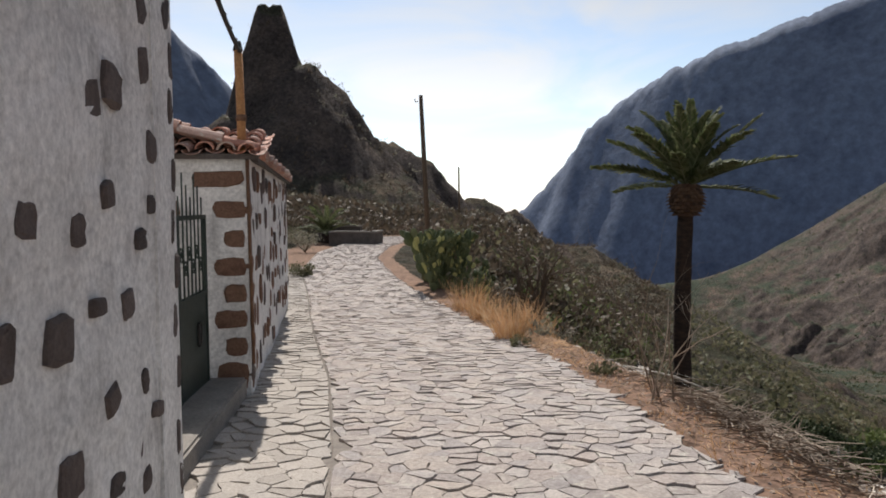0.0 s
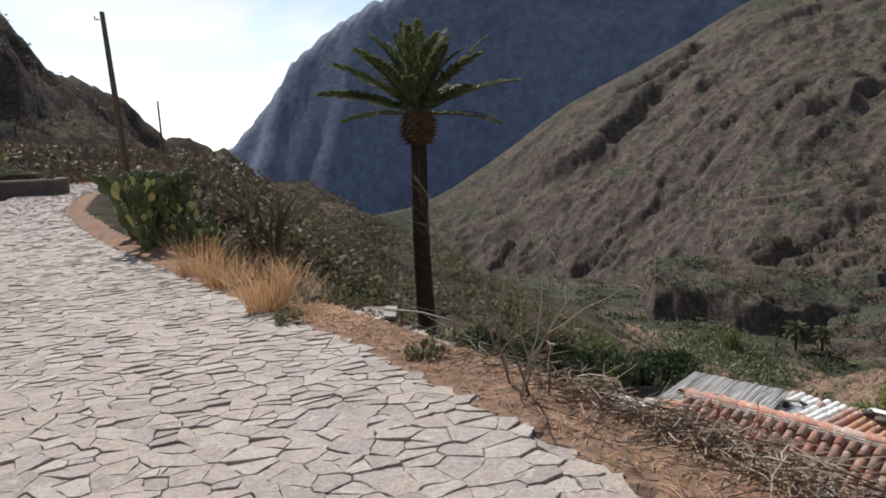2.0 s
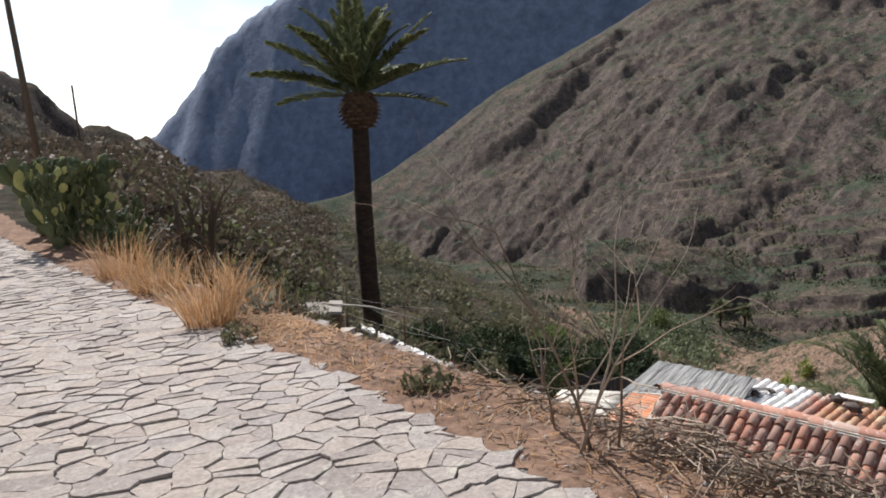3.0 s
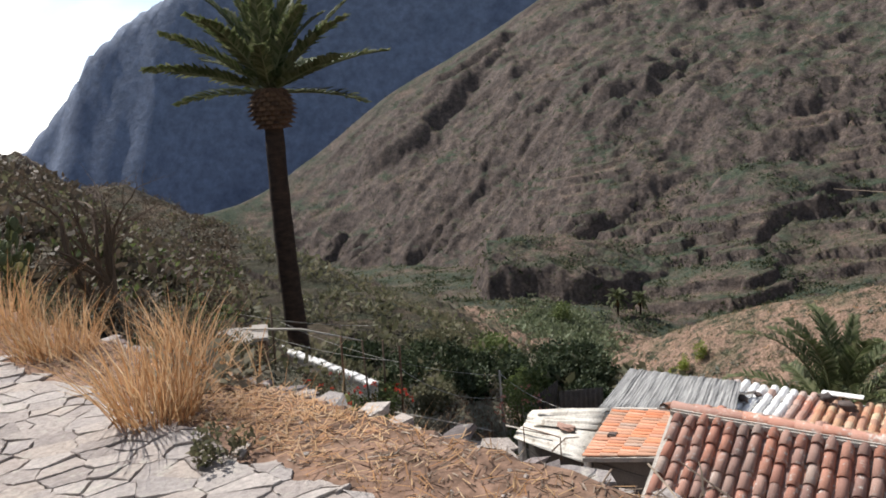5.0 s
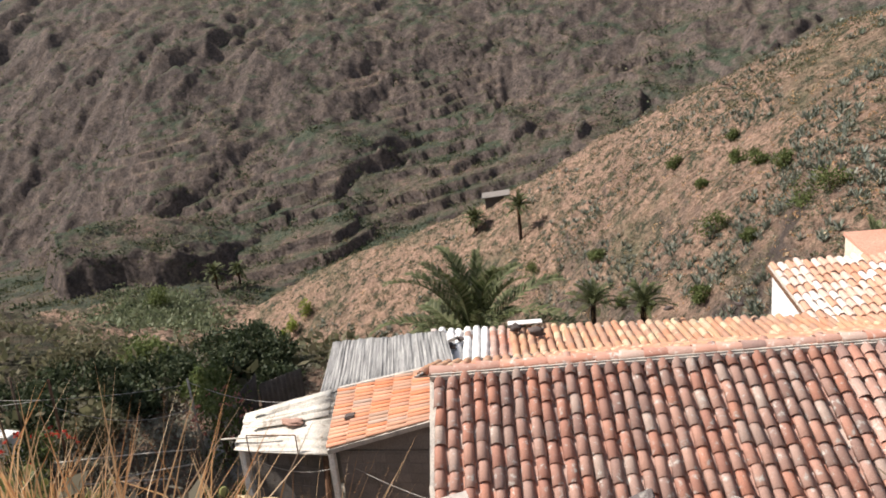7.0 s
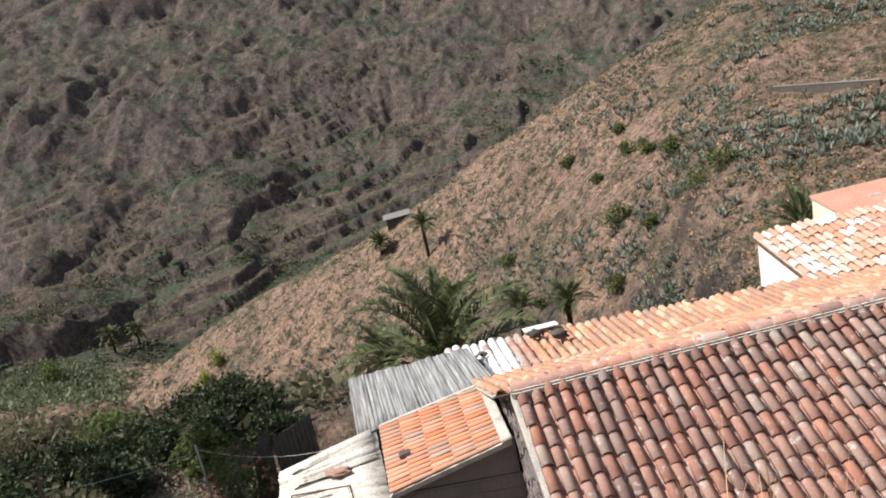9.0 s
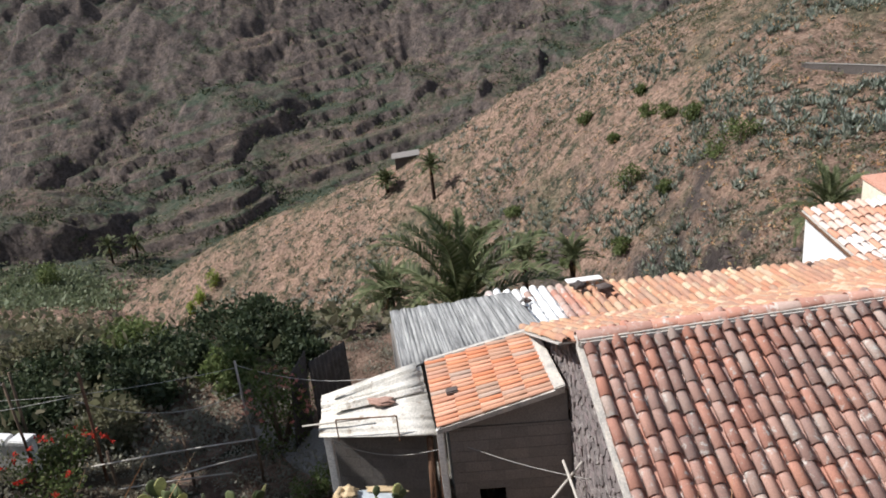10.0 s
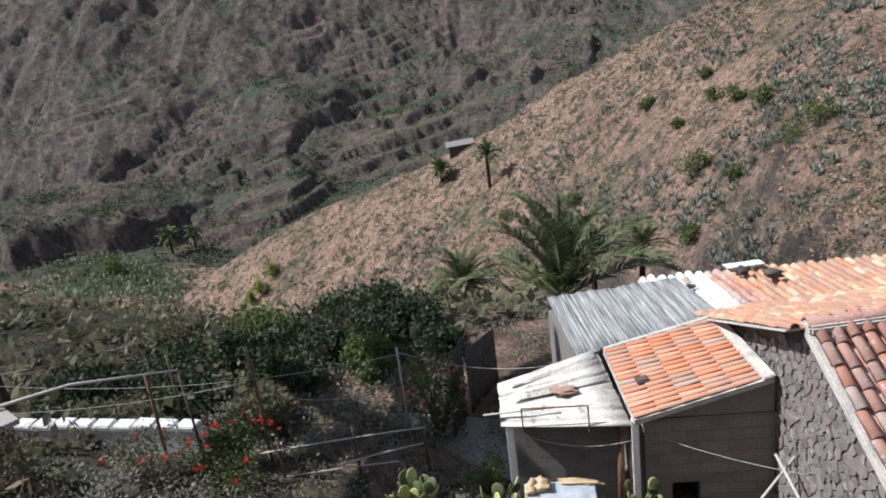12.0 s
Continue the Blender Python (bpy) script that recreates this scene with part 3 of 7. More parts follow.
def height(x, y):
    zr = road_z(y)
    s = x - wall_x(y)
    r = np.hypot(x - HUB[0], y - HUB[1])
    # the bank under the road, the yards, then the long slope into the valley
    drop = np.interp(s, [-0.1, 0.25, 0.9, 2.0, 5.8, 7.0, 7.9, 17.5, 30, 260, 2600], [0.0, 0.7, 1.45, 2.3, 5.5, 6.5, 6.93, 7.1, 13.5, 136.0, 700.0])
    gentle = np.interp(s, [0.0, 2.5, 7.0, 11.5, 18, 30, 260, 2600], [0.0, 0.5, 3.2, 6.9, 7.6, 15, 150.0, 700.0])
    blend = np.clip((y - 19) / 10.0, 0, 1)
    bank = zr - (drop * (1 - blend) + gentle * blend)
    bearing = np.degrees(np.arctan2(x - HUB[0], y - HUB[1]))
    floor = -95 - 0.13 * np.clip(r - 350, 0, 1600) - 32 * np.clip((bearing - 46) / 26, 0, 1)
    z = np.maximum(bank, floor)
    left = np.clip(kerb_x(y) - 1.4 - x, 0, None)
    z = z + np.where(s < 0, 0.10 * left * np.clip((y - 19) / 8, 0, 1) + 0.02 * left, 0)
    bump_near = np.clip((np.abs(s - 3.2) < 3.0) * 1.0, 0, 1)
    z = z + 0.16 * fbm(x, y, 1.6, 4, 3) * bump_near
    rough = np.clip((r - 18) / 60, 0, 1)
    n1, n2 = fbm(x, y, 60, 6, 1, True), fbm(x, y, 22, 5, 2, True)
    z = z + rough * np.where(s > 14, (1.6 * n2 + 2.5 * n1), 0.0)
    home = np.maximum(tent(x, y, HOME_SPUR, 0.75, 5) + 1.5 * n2, tent(x, y, HOME_HILL, 0.5, 8) + 3 * n1)
    z = np.maximum(z, np.where(r > 30, home, -1e4))
    crag = np.maximum(tent(x, y, PINNACLE, 3.4, 0.8), tent(x, y, SHOULDER, 1.35, 2.0, (20, 0.7)))
    crag = np.maximum(crag, tent(x, y, KNOLL, 1.2, 2.0, (8, 0.5)))
    z = np.maximum(z, np.where(r > 70, crag + 3.4 * fbm(x, y, 15, 5, 5, True) + 1.5 * fbm(x, y, 5, 4, 6, True) - 1.2, -1e4))
    near = near_hill(x, y)
    z = np.maximum(z, np.where(r > 30, near, -1e4))
    sunny = sunny_hill(x, y)
    z = np.maximum(z, np.where(r > 240, sunny, -1e4))
    far = np.maximum(tent(x, y, FAR_WALL, 2.3, 12), tent(x, y, BACK_RANGE, 1.8, 12)) + 15 * fbm(x, y, 300, 6, 12, True) + 13 * fbm(x, y, 90, 5, 14, True, 0.6) - 12
    z = np.maximum(z, np.where(r > 1050, far, -1e4))
    return z


# heights close by, kept on a fine grid
NEAR_X, NEAR_Y = np.arange(-10, 30, 0.1), np.arange(-6, 46, 0.1)
NEAR_H = height(*np.meshgrid(NEAR_X, NEAR_Y))


def ground_z(x, y):
    u, v = (x + 10) / 0.1, (y + 6) / 0.1
    i, j = int(u), int(v)
    if 0 <= u < len(NEAR_X) - 1 and 0 <= v < len(NEAR_Y) - 1:
        a, b = u - i, v - j
        return float((NEAR_H[j, i] * (1 - a) + NEAR_H[j, i + 1] * a) * (1 - b) + (NEAR_H[j + 1, i] * (1 - a) + NEAR_H[j + 1, i + 1] * a) * b)
    return float(height(np.array([float(x)]), np.array([float(y)]))[0])


def build_ground():
    azs = np.radians(np.concatenate([np.arange(-34, 18, 0.3), np.arange(18, 100, 0.15), np.arange(100, 122, 0.4), np.arange(122, 326, 3.0)]))
    rs = np.concatenate([np.geomspace(0.35, 18, 110), np.geomspace(18.4, 236, 230), np.geomspace(238.5, 1120, 400), np.geomspace(1126, 3000, 90)])
    A, Rr = np.meshgrid(azs, rs)
    X, Y = HUB[0] + Rr * np.sin(A), HUB[1] + Rr * np.cos(A)
    Z = height(X, Y)
    # the paving lies on its own bed
    inside = (X > kerb_x(Y) - 2.2) & (X < edge_x(Y) - 0.12) & (Y > -12) & (Y < 44)
    Z = np.where(inside, Z - 0.12, Z)
    nr, na = A.shape
    verts = np.stack([X.ravel(), Y.ravel(), Z.ravel()], 1)
    i, j = np.meshgrid(np.arange(nr - 1), np.arange(na), indexing="ij")
    j2 = (j + 1) % na
    faces = np.stack([(i * na + j).ravel(), ((i + 1) * na + j).ravel(), ((i + 1) * na + j2).ravel(), (i * na + j2).ravel()], 1)
    me = bpy.data.meshes.new("ground")
    me.vertices.add(len(verts) + 1)
    me.vertices.foreach_set("co", np.concatenate([verts.ravel(), [HUB[0], HUB[1], float(Z[0].mean())]]))
    tris = np.array([(len(verts), j1, (j1 + 1) % na) for j1 in range(na)])[:, [0, 2, 1]]
    loops = np.concatenate([faces[:, ::-1].ravel(), tris[:, ::-1].ravel()])
    me.loops.add(len(loops))
    me.loops.foreach_set("vertex_index", loops)
    starts = np.concatenate([np.arange(len(faces)) * 4, len(faces) * 4 + np.arange(len(tris)) * 3])
    me.polygons.add(len(starts))
    me.polygons.foreach_set("loop_start", starts)
    me.materials.append(SLOPE)
    me.materials.append(ROCK_HAZED)
    me.materials.append(SPUR)
    me.materials.append(VERGE)
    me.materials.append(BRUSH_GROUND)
    radius = np.concatenate([Rr[:-1].ravel(), np.zeros(len(tris))])
    spur = np.concatenate([(sunny_hill(X[:-1], Y[:-1]) > near_hill(X[:-1], Y[:-1]) - 4).ravel(), np.zeros(len(tris), bool)])
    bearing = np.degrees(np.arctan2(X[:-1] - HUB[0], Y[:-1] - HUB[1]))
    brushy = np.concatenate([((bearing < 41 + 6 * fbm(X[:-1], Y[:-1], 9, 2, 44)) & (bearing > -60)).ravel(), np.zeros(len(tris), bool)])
    side = (X[:-1] > kerb_x(Y[:-1]) - 2) & ((Rr[:-1] < 11) | ((X[:-1] < edge_x(Y[:-1]) + 0.5) & (Rr[:-1] < 40)))
    verge = np.concatenate([side.ravel(), np.ones(len(tris), bool)])
    # beyond 1130 m the ground takes the rock with haze in its colour
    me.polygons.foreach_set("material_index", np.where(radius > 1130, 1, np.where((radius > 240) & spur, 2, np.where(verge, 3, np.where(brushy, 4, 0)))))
    me.polygons.foreach_set("use_smooth", radius > 60)
    me.update(calc_edges=True)
    me.validate()
    return tagged(new("ground", me), "dry brown volcanic hillside and valley with scrub", "ground", kind="structure")


build_ground()


# ---- the paved road ----
def cells(x0, x1, y0, y1, dx, dy, rng, jitter=0.42, drop=0.0):
    """Irregular stones: for each, its outline on the plan (a bounded Voronoi cell of a jittered grid)."""
    nx, ny = int((x1 - x0) / dx) + 1, int((y1 - y0) / dy) + 1
    seeds = {}
    for j in range(-1, ny + 1):
        for i in range(-1, nx + 1):
            off = 0.5 * dx * (j % 2)
            if rng.random() < drop:
                continue
            seeds[i, j] = (x0 + i * dx + off + rng.uniform(-jitter, jitter) * dx, y0 + j * dy + rng.uniform(-jitter, jitter) * dy)
    out = []
    for j in range(ny):
        for i in range(nx):
            if (i, j) not in seeds:
                continue
            cx, cy = seeds[i, j]
            poly = [(cx - dx * 1.6, cy - dy * 1.6), (cx + dx * 1.6, cy - dy * 1.6), (cx + dx * 1.6, cy + dy * 1.6), (cx - dx * 1.6, cy + dy * 1.6)]
            for b in range(-2, 3):
                for a in range(-2, 3):
                    if (a, b) == (0, 0) or (i + a, j + b) not in seeds:
                        continue
                    ox, oy = seeds[i + a, j + b]
                    mx, my, vx, vy = (cx + ox) / 2, (cy + oy) / 2, ox - cx, oy - cy
                    res = []
                    for k in range(len(poly)):
                        p, q = poly[k - 1], poly[k]
                        dp = (p[0] - mx) * vx + (p[1] - my) * vy
                        dq = (q[0] - mx) * vx + (q[1] - my) * vy
                        if (dp <= 0) != (dq <= 0):
                            t = dp / (dp - dq)
                            res.append((p[0] + t * (q[0] - p[0]), p[1] + t * (q[1] - p[1])))
                        if dq <= 0:
                            res.append(q)
                    poly = res
                    if len(poly) < 3:
                        break
                if len(poly) < 3:
                    break
            if len(poly) >= 3:
                out.append((cx, cy, poly))
    return out


def slab_data(poly, centre, gap, rise, deep, to_world, rng, lean=(-0.09, 0.09)):
    """A stone with a slightly domed, chipped top: verts and faces."""
    cx, cy = centre
    ring = []
    for px, py in poly:
        d = math.hypot(px - cx, py - cy)
        k = max(0.3, (d - gap * rng.uniform(0.2, 1.5)) / d) if d > 0 else 1
        ring.append((cx + (px - cx) * k, cy + (py - cy) * k))
    pts = []
    for k in range(len(ring)):
        p, q = ring[k], ring[(k + 1) % len(ring)]
        pts.append(p)
        span = math.hypot(q[0] - p[0], q[1] - p[1])
        cuts = 0 if span < 0.025 else 1 if span < 0.05 else 2 if span < 0.09 else 3
        for c in range(cuts):
            t = (c + rng.uniform(0.6, 1.4)) / (cuts + 1)
            w = rng.uniform(-0.009, 0.006)
            mx, my = p[0] + (q[0] - p[0]) * t, p[1] + (q[1] - p[1]) * t
            d = math.hypot(mx - cx, my - cy)
            pts.append((mx + (mx - cx) / d * w, my + (my - cy) / d * w))
    tx, ty = rng.uniform(-0.05, 0.05), rng.uniform(*lean)
    n = len(pts)
    vs = []
    for f, h in ((1.0, -deep), (1.0, rise - 0.006), (0.975, rise)):
        for px, py in pts:
            qx, qy = cx + (px - cx) * f, cy + (py - cy) * f
            z = h + (tx * (qx - cx) + ty * (qy - cy) if h > -deep else 0)
            vs.append(to_world(qx, qy, z))
    fs = []
    for r in range(2):
        for k in range(n):
            k2 = (k + 1) % n
            fs.append((r * n + k, r * n + k2, (r + 1) * n + k2, (r + 1) * n + k))
    fs.append(tuple(2 * n + k for k in range(n)))
    return vs, fs


def strip_mesh(name, left, right, y0, y1, step, lift, mat, columns=3, thick=0.0):
    vs, fs = [], []
    ys = np.arange(y0, y1 + step, step)
    for y in ys:
        a, b = float(left(y)), float(right(y))
        for c in range(columns + 1):
            vs.append((a + (b - a) * c / columns, y, float(road_z(y)) + lift))
    for i in range(len(ys) - 1):
        for c in range(columns):
            k = i * (columns + 1) + c
            fs.append((k, k + 1, k + columns + 2, k + columns + 1))
    return mesh_of(name, vs, fs, mat)


def build_road():
    rng = random.Random(4)
    road = tagged(new("road", strip_mesh("road", lambda y: kerb_x(y) + 0.001, lambda y: edge_x(y) - 0.04, -8, 43, 0.4, -0.006, MORTAR)),
                  "narrow lane paved with flat irregular grey stones", "road", kind="structure")
    walkway = tagged(new("pavement", strip_mesh("pavement", lambda y: kerb_x(y) - 1.5, lambda y: kerb_x(y) - 0.001, -8, 24, 0.4, -0.012, MORTAR)),
                     "sandy stone paved strip beside the house walls", "pavement", kind="structure")
    bend = lambda u, v, z: (float(kerb_x(v)) + 0.012 + u * (float(edge_x(v)) - float(kerb_x(v)) - 0.04), v, float(road_z(v)) + z)
    far, near = Soup(), []
    width = 2.7
    for cx, cy, poly in cells(0, width, -7, 42.5, 0.165, 0.135, rng, 0.62, 0.13):
        poly = [(min(max(px, 0), width + rng.uniform(-0.06, 0.1)), py) for px, py in poly]
        if max(q[0] for q in poly) - min(q[0] for q in poly) < 0.03:
            continue
        cx, cy = sum(q[0] for q in poly) / len(poly), sum(q[1] for q in poly) / len(poly)
        world_pt = lambda px, py, z: bend(px / width, py, z)
        rise = rng.uniform(-0.004, 0.005)
        vs, fs = slab_data(poly, (cx, cy), rng.uniform(0.0, 0.002), rise + 0.012, 0.05, world_pt, rng, (-0.11, 0.06))
        if 4.6 < cy < 8.4 and len(near) < 300:
            near.append((vs, fs))
        else:
            far.add(vs, fs)
    side = Soup()
    for cx, cy, poly in cells(-0.85, 0.0, -7, 22, 0.20, 0.15, rng, 0.6, 0.1):
        poly = [(min(px, -0.012), py) for px, py in poly]
        if max(q[0] for q in poly) - min(q[0] for q in poly) < 0.03:
            continue
        cx, cy = sum(q[0] for q in poly) / len(poly), sum(q[1] for q in poly) / len(poly)
        vs, fs = slab_data(poly, (cx, cy), 0.002, rng.uniform(0.0, 0.01), 0.04, lambda px, py, z: (float(kerb_x(py)) + px, py, float(road_z(py)) + z), rng, (-0.10, 0.03))
        side.add(vs, fs)
    tagged(part("far_paving", far.mesh("far_paving", COBBLE_J), COBBLE_J, road), kind="stuff")
    tagged(part("sandy_paving", side.mesh("sandy_paving", SANDSTONE_J), SANDSTONE_J, walkway), kind="stuff")
    return road, near


ROAD, NEAR_STONES = build_road()


# ---- clay tiled roofs ----
def tile_mesh(name, length, r0, r1, mat, thick=0.014, segs=6):
    """A half-round clay tile along +y from 0 to length, its back up; wide end at 0."""
    vs, fs = [], []
    for y, r in ((0.0, r0), (length, r1)):
        for rr in (r, r - thick):
            for k in range(segs + 1):
                a = math.pi * k / segs
                vs.append((math.cos(a) * rr, y, math.sin(a) * rr * 0.9))
    n = segs + 1
    for k in range(segs):
        fs.append((k, 2 * n + k, 2 * n + k + 1, k + 1))
        fs.append((n + k, n + k + 1, 3 * n + k + 1, 3 * n + k))
        fs.append((k, k + 1, n + k + 1, n + k))
    fs.append((0, n, 3 * n, 2 * n))
    fs.append((segs, 2 * n + segs, 3 * n + segs, n + segs))
    me = mesh_of(name, vs, fs, mat)
    me.polygons.foreach_set("use_smooth", [i % 3 != 2 for i in range(len(me.polygons))])
    return me


def tile_matrix(origin, along, fall, u, v, lift, rng, loose=1.0):
    """Frame of a tile: its +y climbs the roof."""
    up_roof = -Vector(fall).normalized()
    al = Vector(along).normalized()
    nrm = al.cross(up_roof).normalized()
    if nrm.z < 0:
        nrm = -nrm
        al = -al
    m = Matrix((al, up_roof, nrm)).transposed().to_4x4()
    p = Vector(origin) + Vector(along).normalized() * u + Vector(fall).normalized() * v + nrm * lift
    tilt = Matrix.Rotation(radians(rng.uniform(-2.4, 2.4) * loose), 4, "Z") @ Matrix.Rotation(radians(-3.0 + rng.uniform(-1.2, 1.2) * loose), 4, "X")
    return Matrix.Translation(p) @ m @ tilt


def roof_slab(bm, origin, along, fall, length, depth, thick=0.08):
    a, f = Vector(along).normalized() * length, Vector(fall).normalized() * depth
    box(bm, Vector(origin) - Vector((0, 0, thick)), a, f, Vector((0, 0, thick)))


def lay_tiles(roof, origin, along, fall, columns, pitch, courses, step, tile, rng, keep, soup_mat, sag_amount=0.0, colour=None, loose=1.0):
    """Covers as parts where keep(column, course), the rest joined; channels between them joined."""
    rest, channels = Soup(), Soup()
    tv = [Vector(v.co) for v in tile.vertices]
    tf = [tuple(p.vertices) for p in tile.polygons]
    for c in range(columns):
        drift = rng.uniform(-0.012, 0.012)
        for k in range(courses):
            u = (c + 0.5) * pitch + drift + rng.uniform(-0.008, 0.008)
            v = (k + 1) * step + rng.uniform(-0.03, 0.03) + 0.06 * math.sin(c * 1.7)
            lift = 0.035 + rng.uniform(-0.004, 0.008) - sag_amount * math.sin(math.pi * k / courses)
            m = tile_matrix(origin, along, fall, u, v, lift, rng, loose)
            if keep(c, k):
                ob = new("tile", tile)
                ob.parent = roof
                ob.matrix_parent_inverse = roof.matrix_basis.inverted()
                ob.matrix_basis = m
            else:
                rest.add([m @ p for p in tv], tf)
            m2 = tile_matrix(origin, along, fall, u + pitch / 2, v, 0.045, rng, 0.5) @ Matrix.Scale(-0.55, 4, (0, 0, 1))
            channels.add([m2 @ p for p in tv], tf)
    if rest.v:
        tagged(part("joined_tiles", rest.mesh("joined_tiles", soup_mat), soup_mat, roof), kind="stuff")
    tagged(part("channel_tiles", channels.mesh("channel_tiles", soup_mat), soup_mat, roof), kind="stuff")


RIDGE = Vector((10.05, 13.1, -3.86))
ALONG = Vector((0.2707, -0.9626, 0))
AWAY = Vector((0.9626, 0.2707, 0))


def stone_face(parent, rng, origin, ax, az, inside, size, mat, proud=0.03, gap=0.012, name="stone", limit=300, joined_mat=None):
    """Rubble stones over a wall face: pieces proud of the mortar."""
    ax, az = Vector(ax), Vector(az)
    nrm = ax.cross(az).normalized()
    origin = Vector(origin)
    w, h = ax.length, az.length
    eu, ev = ax.normalized(), az.normalized()
    rest, count = Soup(), 0
    for cx, cy, poly in cells(0, w, 0, h, size, size * 0.72, rng, 0.46):
        if not inside(cx, cy):
            continue
        poly = [(min(max(px, 0), w), min(max(py, 0), h)) for px, py in poly]
        p = rng.uniform(0.4, 1.2) * proud
        vs, fs = slab_data(poly, (cx, cy), gap, p + 0.02, 0.03, lambda a, b, z: origin + eu * a + ev * b + nrm * (z - 0.02), rng)
        if count < limit:
            ob = new(name, mesh_of(name, vs, fs, mat))
            ob.parent = parent
            ob.matrix_parent_inverse = parent.matrix_basis.inverted()
            count += 1
        else:
            rest.add(vs, fs)
    if rest.v:
        tagged(part("rubble", rest.mesh("rubble", joined_mat or mat), mat, parent), kind="stuff")


def build_stone_house():
    """The long stone house below the lane: gable wall, two roof slopes, ridge caps."""
    rng = random.Random(11)
    base = Vector((RIDGE.x, RIDGE.y, -7.6))
    house = thing("stone_house", base, "old dark stone house with a weathered red clay tile roof", "house")
    length, run, slope, back = 12.0, 2.86, 0.538, 3.4
    # walls
    bm = bmesh.new()
    prof = [(-2.62, -7.8), (3.3, -7.8), (3.3, RIDGE.z - 1.45), (0, RIDGE.z - 0.1), (-2.62, RIDGE.z - 2.62 * slope - 0.1)]
    for t0, t1 in ((0.05, 0.5),):
        a = [bm.verts.new(RIDGE + AWAY * u + ALONG * t0 + Vector((0, 0, z - RIDGE.z))) for u, z in prof]
        b = [bm.verts.new(RIDGE + AWAY * u + ALONG * t1 + Vector((0, 0, z - RIDGE.z))) for u, z in prof]
        bm.faces.new(a)
        bm.faces.new(b[::-1])
        for k in range(5):
            bm.faces.new((a[k], b[k], b[(k + 1) % 5], a[(k + 1) % 5]))
    gable = part("gable_wall", bm, MORTAR_DARK, house, "gable wall of rough dark basalt rubble")
    bm = bmesh.new()
    z1 = RIDGE.z - 2.62 * slope - 0.1
    for u, top in ((-2.62, z1), (2.9, RIDGE.z - 1.3)):
        box(bm, RIDGE + AWAY * u + ALONG * 0.52 + Vector((0, 0, -7.8 - RIDGE.z)), AWAY * 0.4, ALONG * (length - 0.6), (0, 0, top + 7.8))
    part("long_wall", bm, MORTAR_DARK, house)
    # gable rubble
    w, h = 5.9, 4.2
    org = RIDGE + AWAY * 3.28 + ALONG * 0.05
    org.z = -7.7

    def in_gable(a, b):
        u, z = 3.28 - a, -7.7 + b
        top = RIDGE.z - 0.22 - (0.44 * u if u > 0 else -slope * u)
        return z < top
    stone_face(gable, rng, org, -AWAY * w, (0, 0, h), in_gable, 0.16, GABLE_STONE, 0.045, 0.012, joined_mat=GABLE_STONE_J)
    # verge mortar
    bm = bmesh.new()
    fall_v = (-AWAY + Vector((0, 0, -slope))).normalized()
    box(bm, RIDGE + ALONG * -0.06 - Vector((0, 0, 0.12)), fall_v * 3.2, ALONG * 0.16, (0, 0, 0.13), 0.02)
    part("verge", bm, MORTAR_GREY, house, "pale lime mortar along the roof verge")
    # front slope
    front = part("roof", bmesh_slab(RIDGE, ALONG, fall_v, length, run * 1.135), MORTAR_DARK, house, "front roof slope of worn half-round clay tiles")
    tile = tile_mesh("tile", 0.40, 0.088, 0.072, TILE)
    lay_tiles(front, RIDGE + Vector((0, 0, 0.02)), ALONG, fall_v, 60, 0.197, 10, 0.325, tile, rng, lambda c, k: c < 30, TILE_J, 0.02)
    # back slope
    back_fall = (AWAY + Vector((0, 0, -0.42))).normalized()
    rear = part("rear_roof", bmesh_slab(RIDGE - ALONG * 0.3, ALONG, back_fall, length + 0.3, 3.75, 0.03), MORTAR_GREY, house, "rear roof slope of sun-bleached orange tiles")
    small = tile_mesh("bleached_tile", 0.40, 0.085, 0.07, TILE_SUN)
    lay_tiles(rear, RIDGE - ALONG * 0.3, ALONG, back_fall, 62, 0.197, 10, 0.36, small, rng, lambda c, k: False, TILE_SUN)
    # ridge caps in mortar
    bm = bmesh.new()
    box(bm, RIDGE - AWAY * 0.16 + ALONG * -0.05 - Vector((0, 0, 0.06)), AWAY * 0.3, ALONG * length, (0, 0, 0.13), 0.03)
    part("ridge_mortar", bm, MORTAR_GREY, house)
    cap = tile_mesh("ridge_tile", 0.42, 0.115, 0.095, TILE)
    for k in range(33):
        m = Matrix((AWAY, ALONG, Vector((0, 0, 1)))).transposed().to_4x4()
        ob = part("ridge_tile", cap, TILE, house)
        ob.matrix_basis = Matrix.Translation(RIDGE + ALONG * (k * 0.36 - 0.05) + Vector((0, 0, 0.055 + rng.uniform(-0.01, 0.012)))) @ m @ Matrix.Rotation(radians(rng.uniform(-2, 2)), 4, "Z") @ Matrix.Rotation(radians(-2), 4, "X")
    return house


def bmesh_slab(origin, along, fall, length, depth, thick=0.09):
    bm = bmesh.new()
    roof_slab(bm, origin, along, fall, length, depth, thick)
    return bm


build_stone_house()


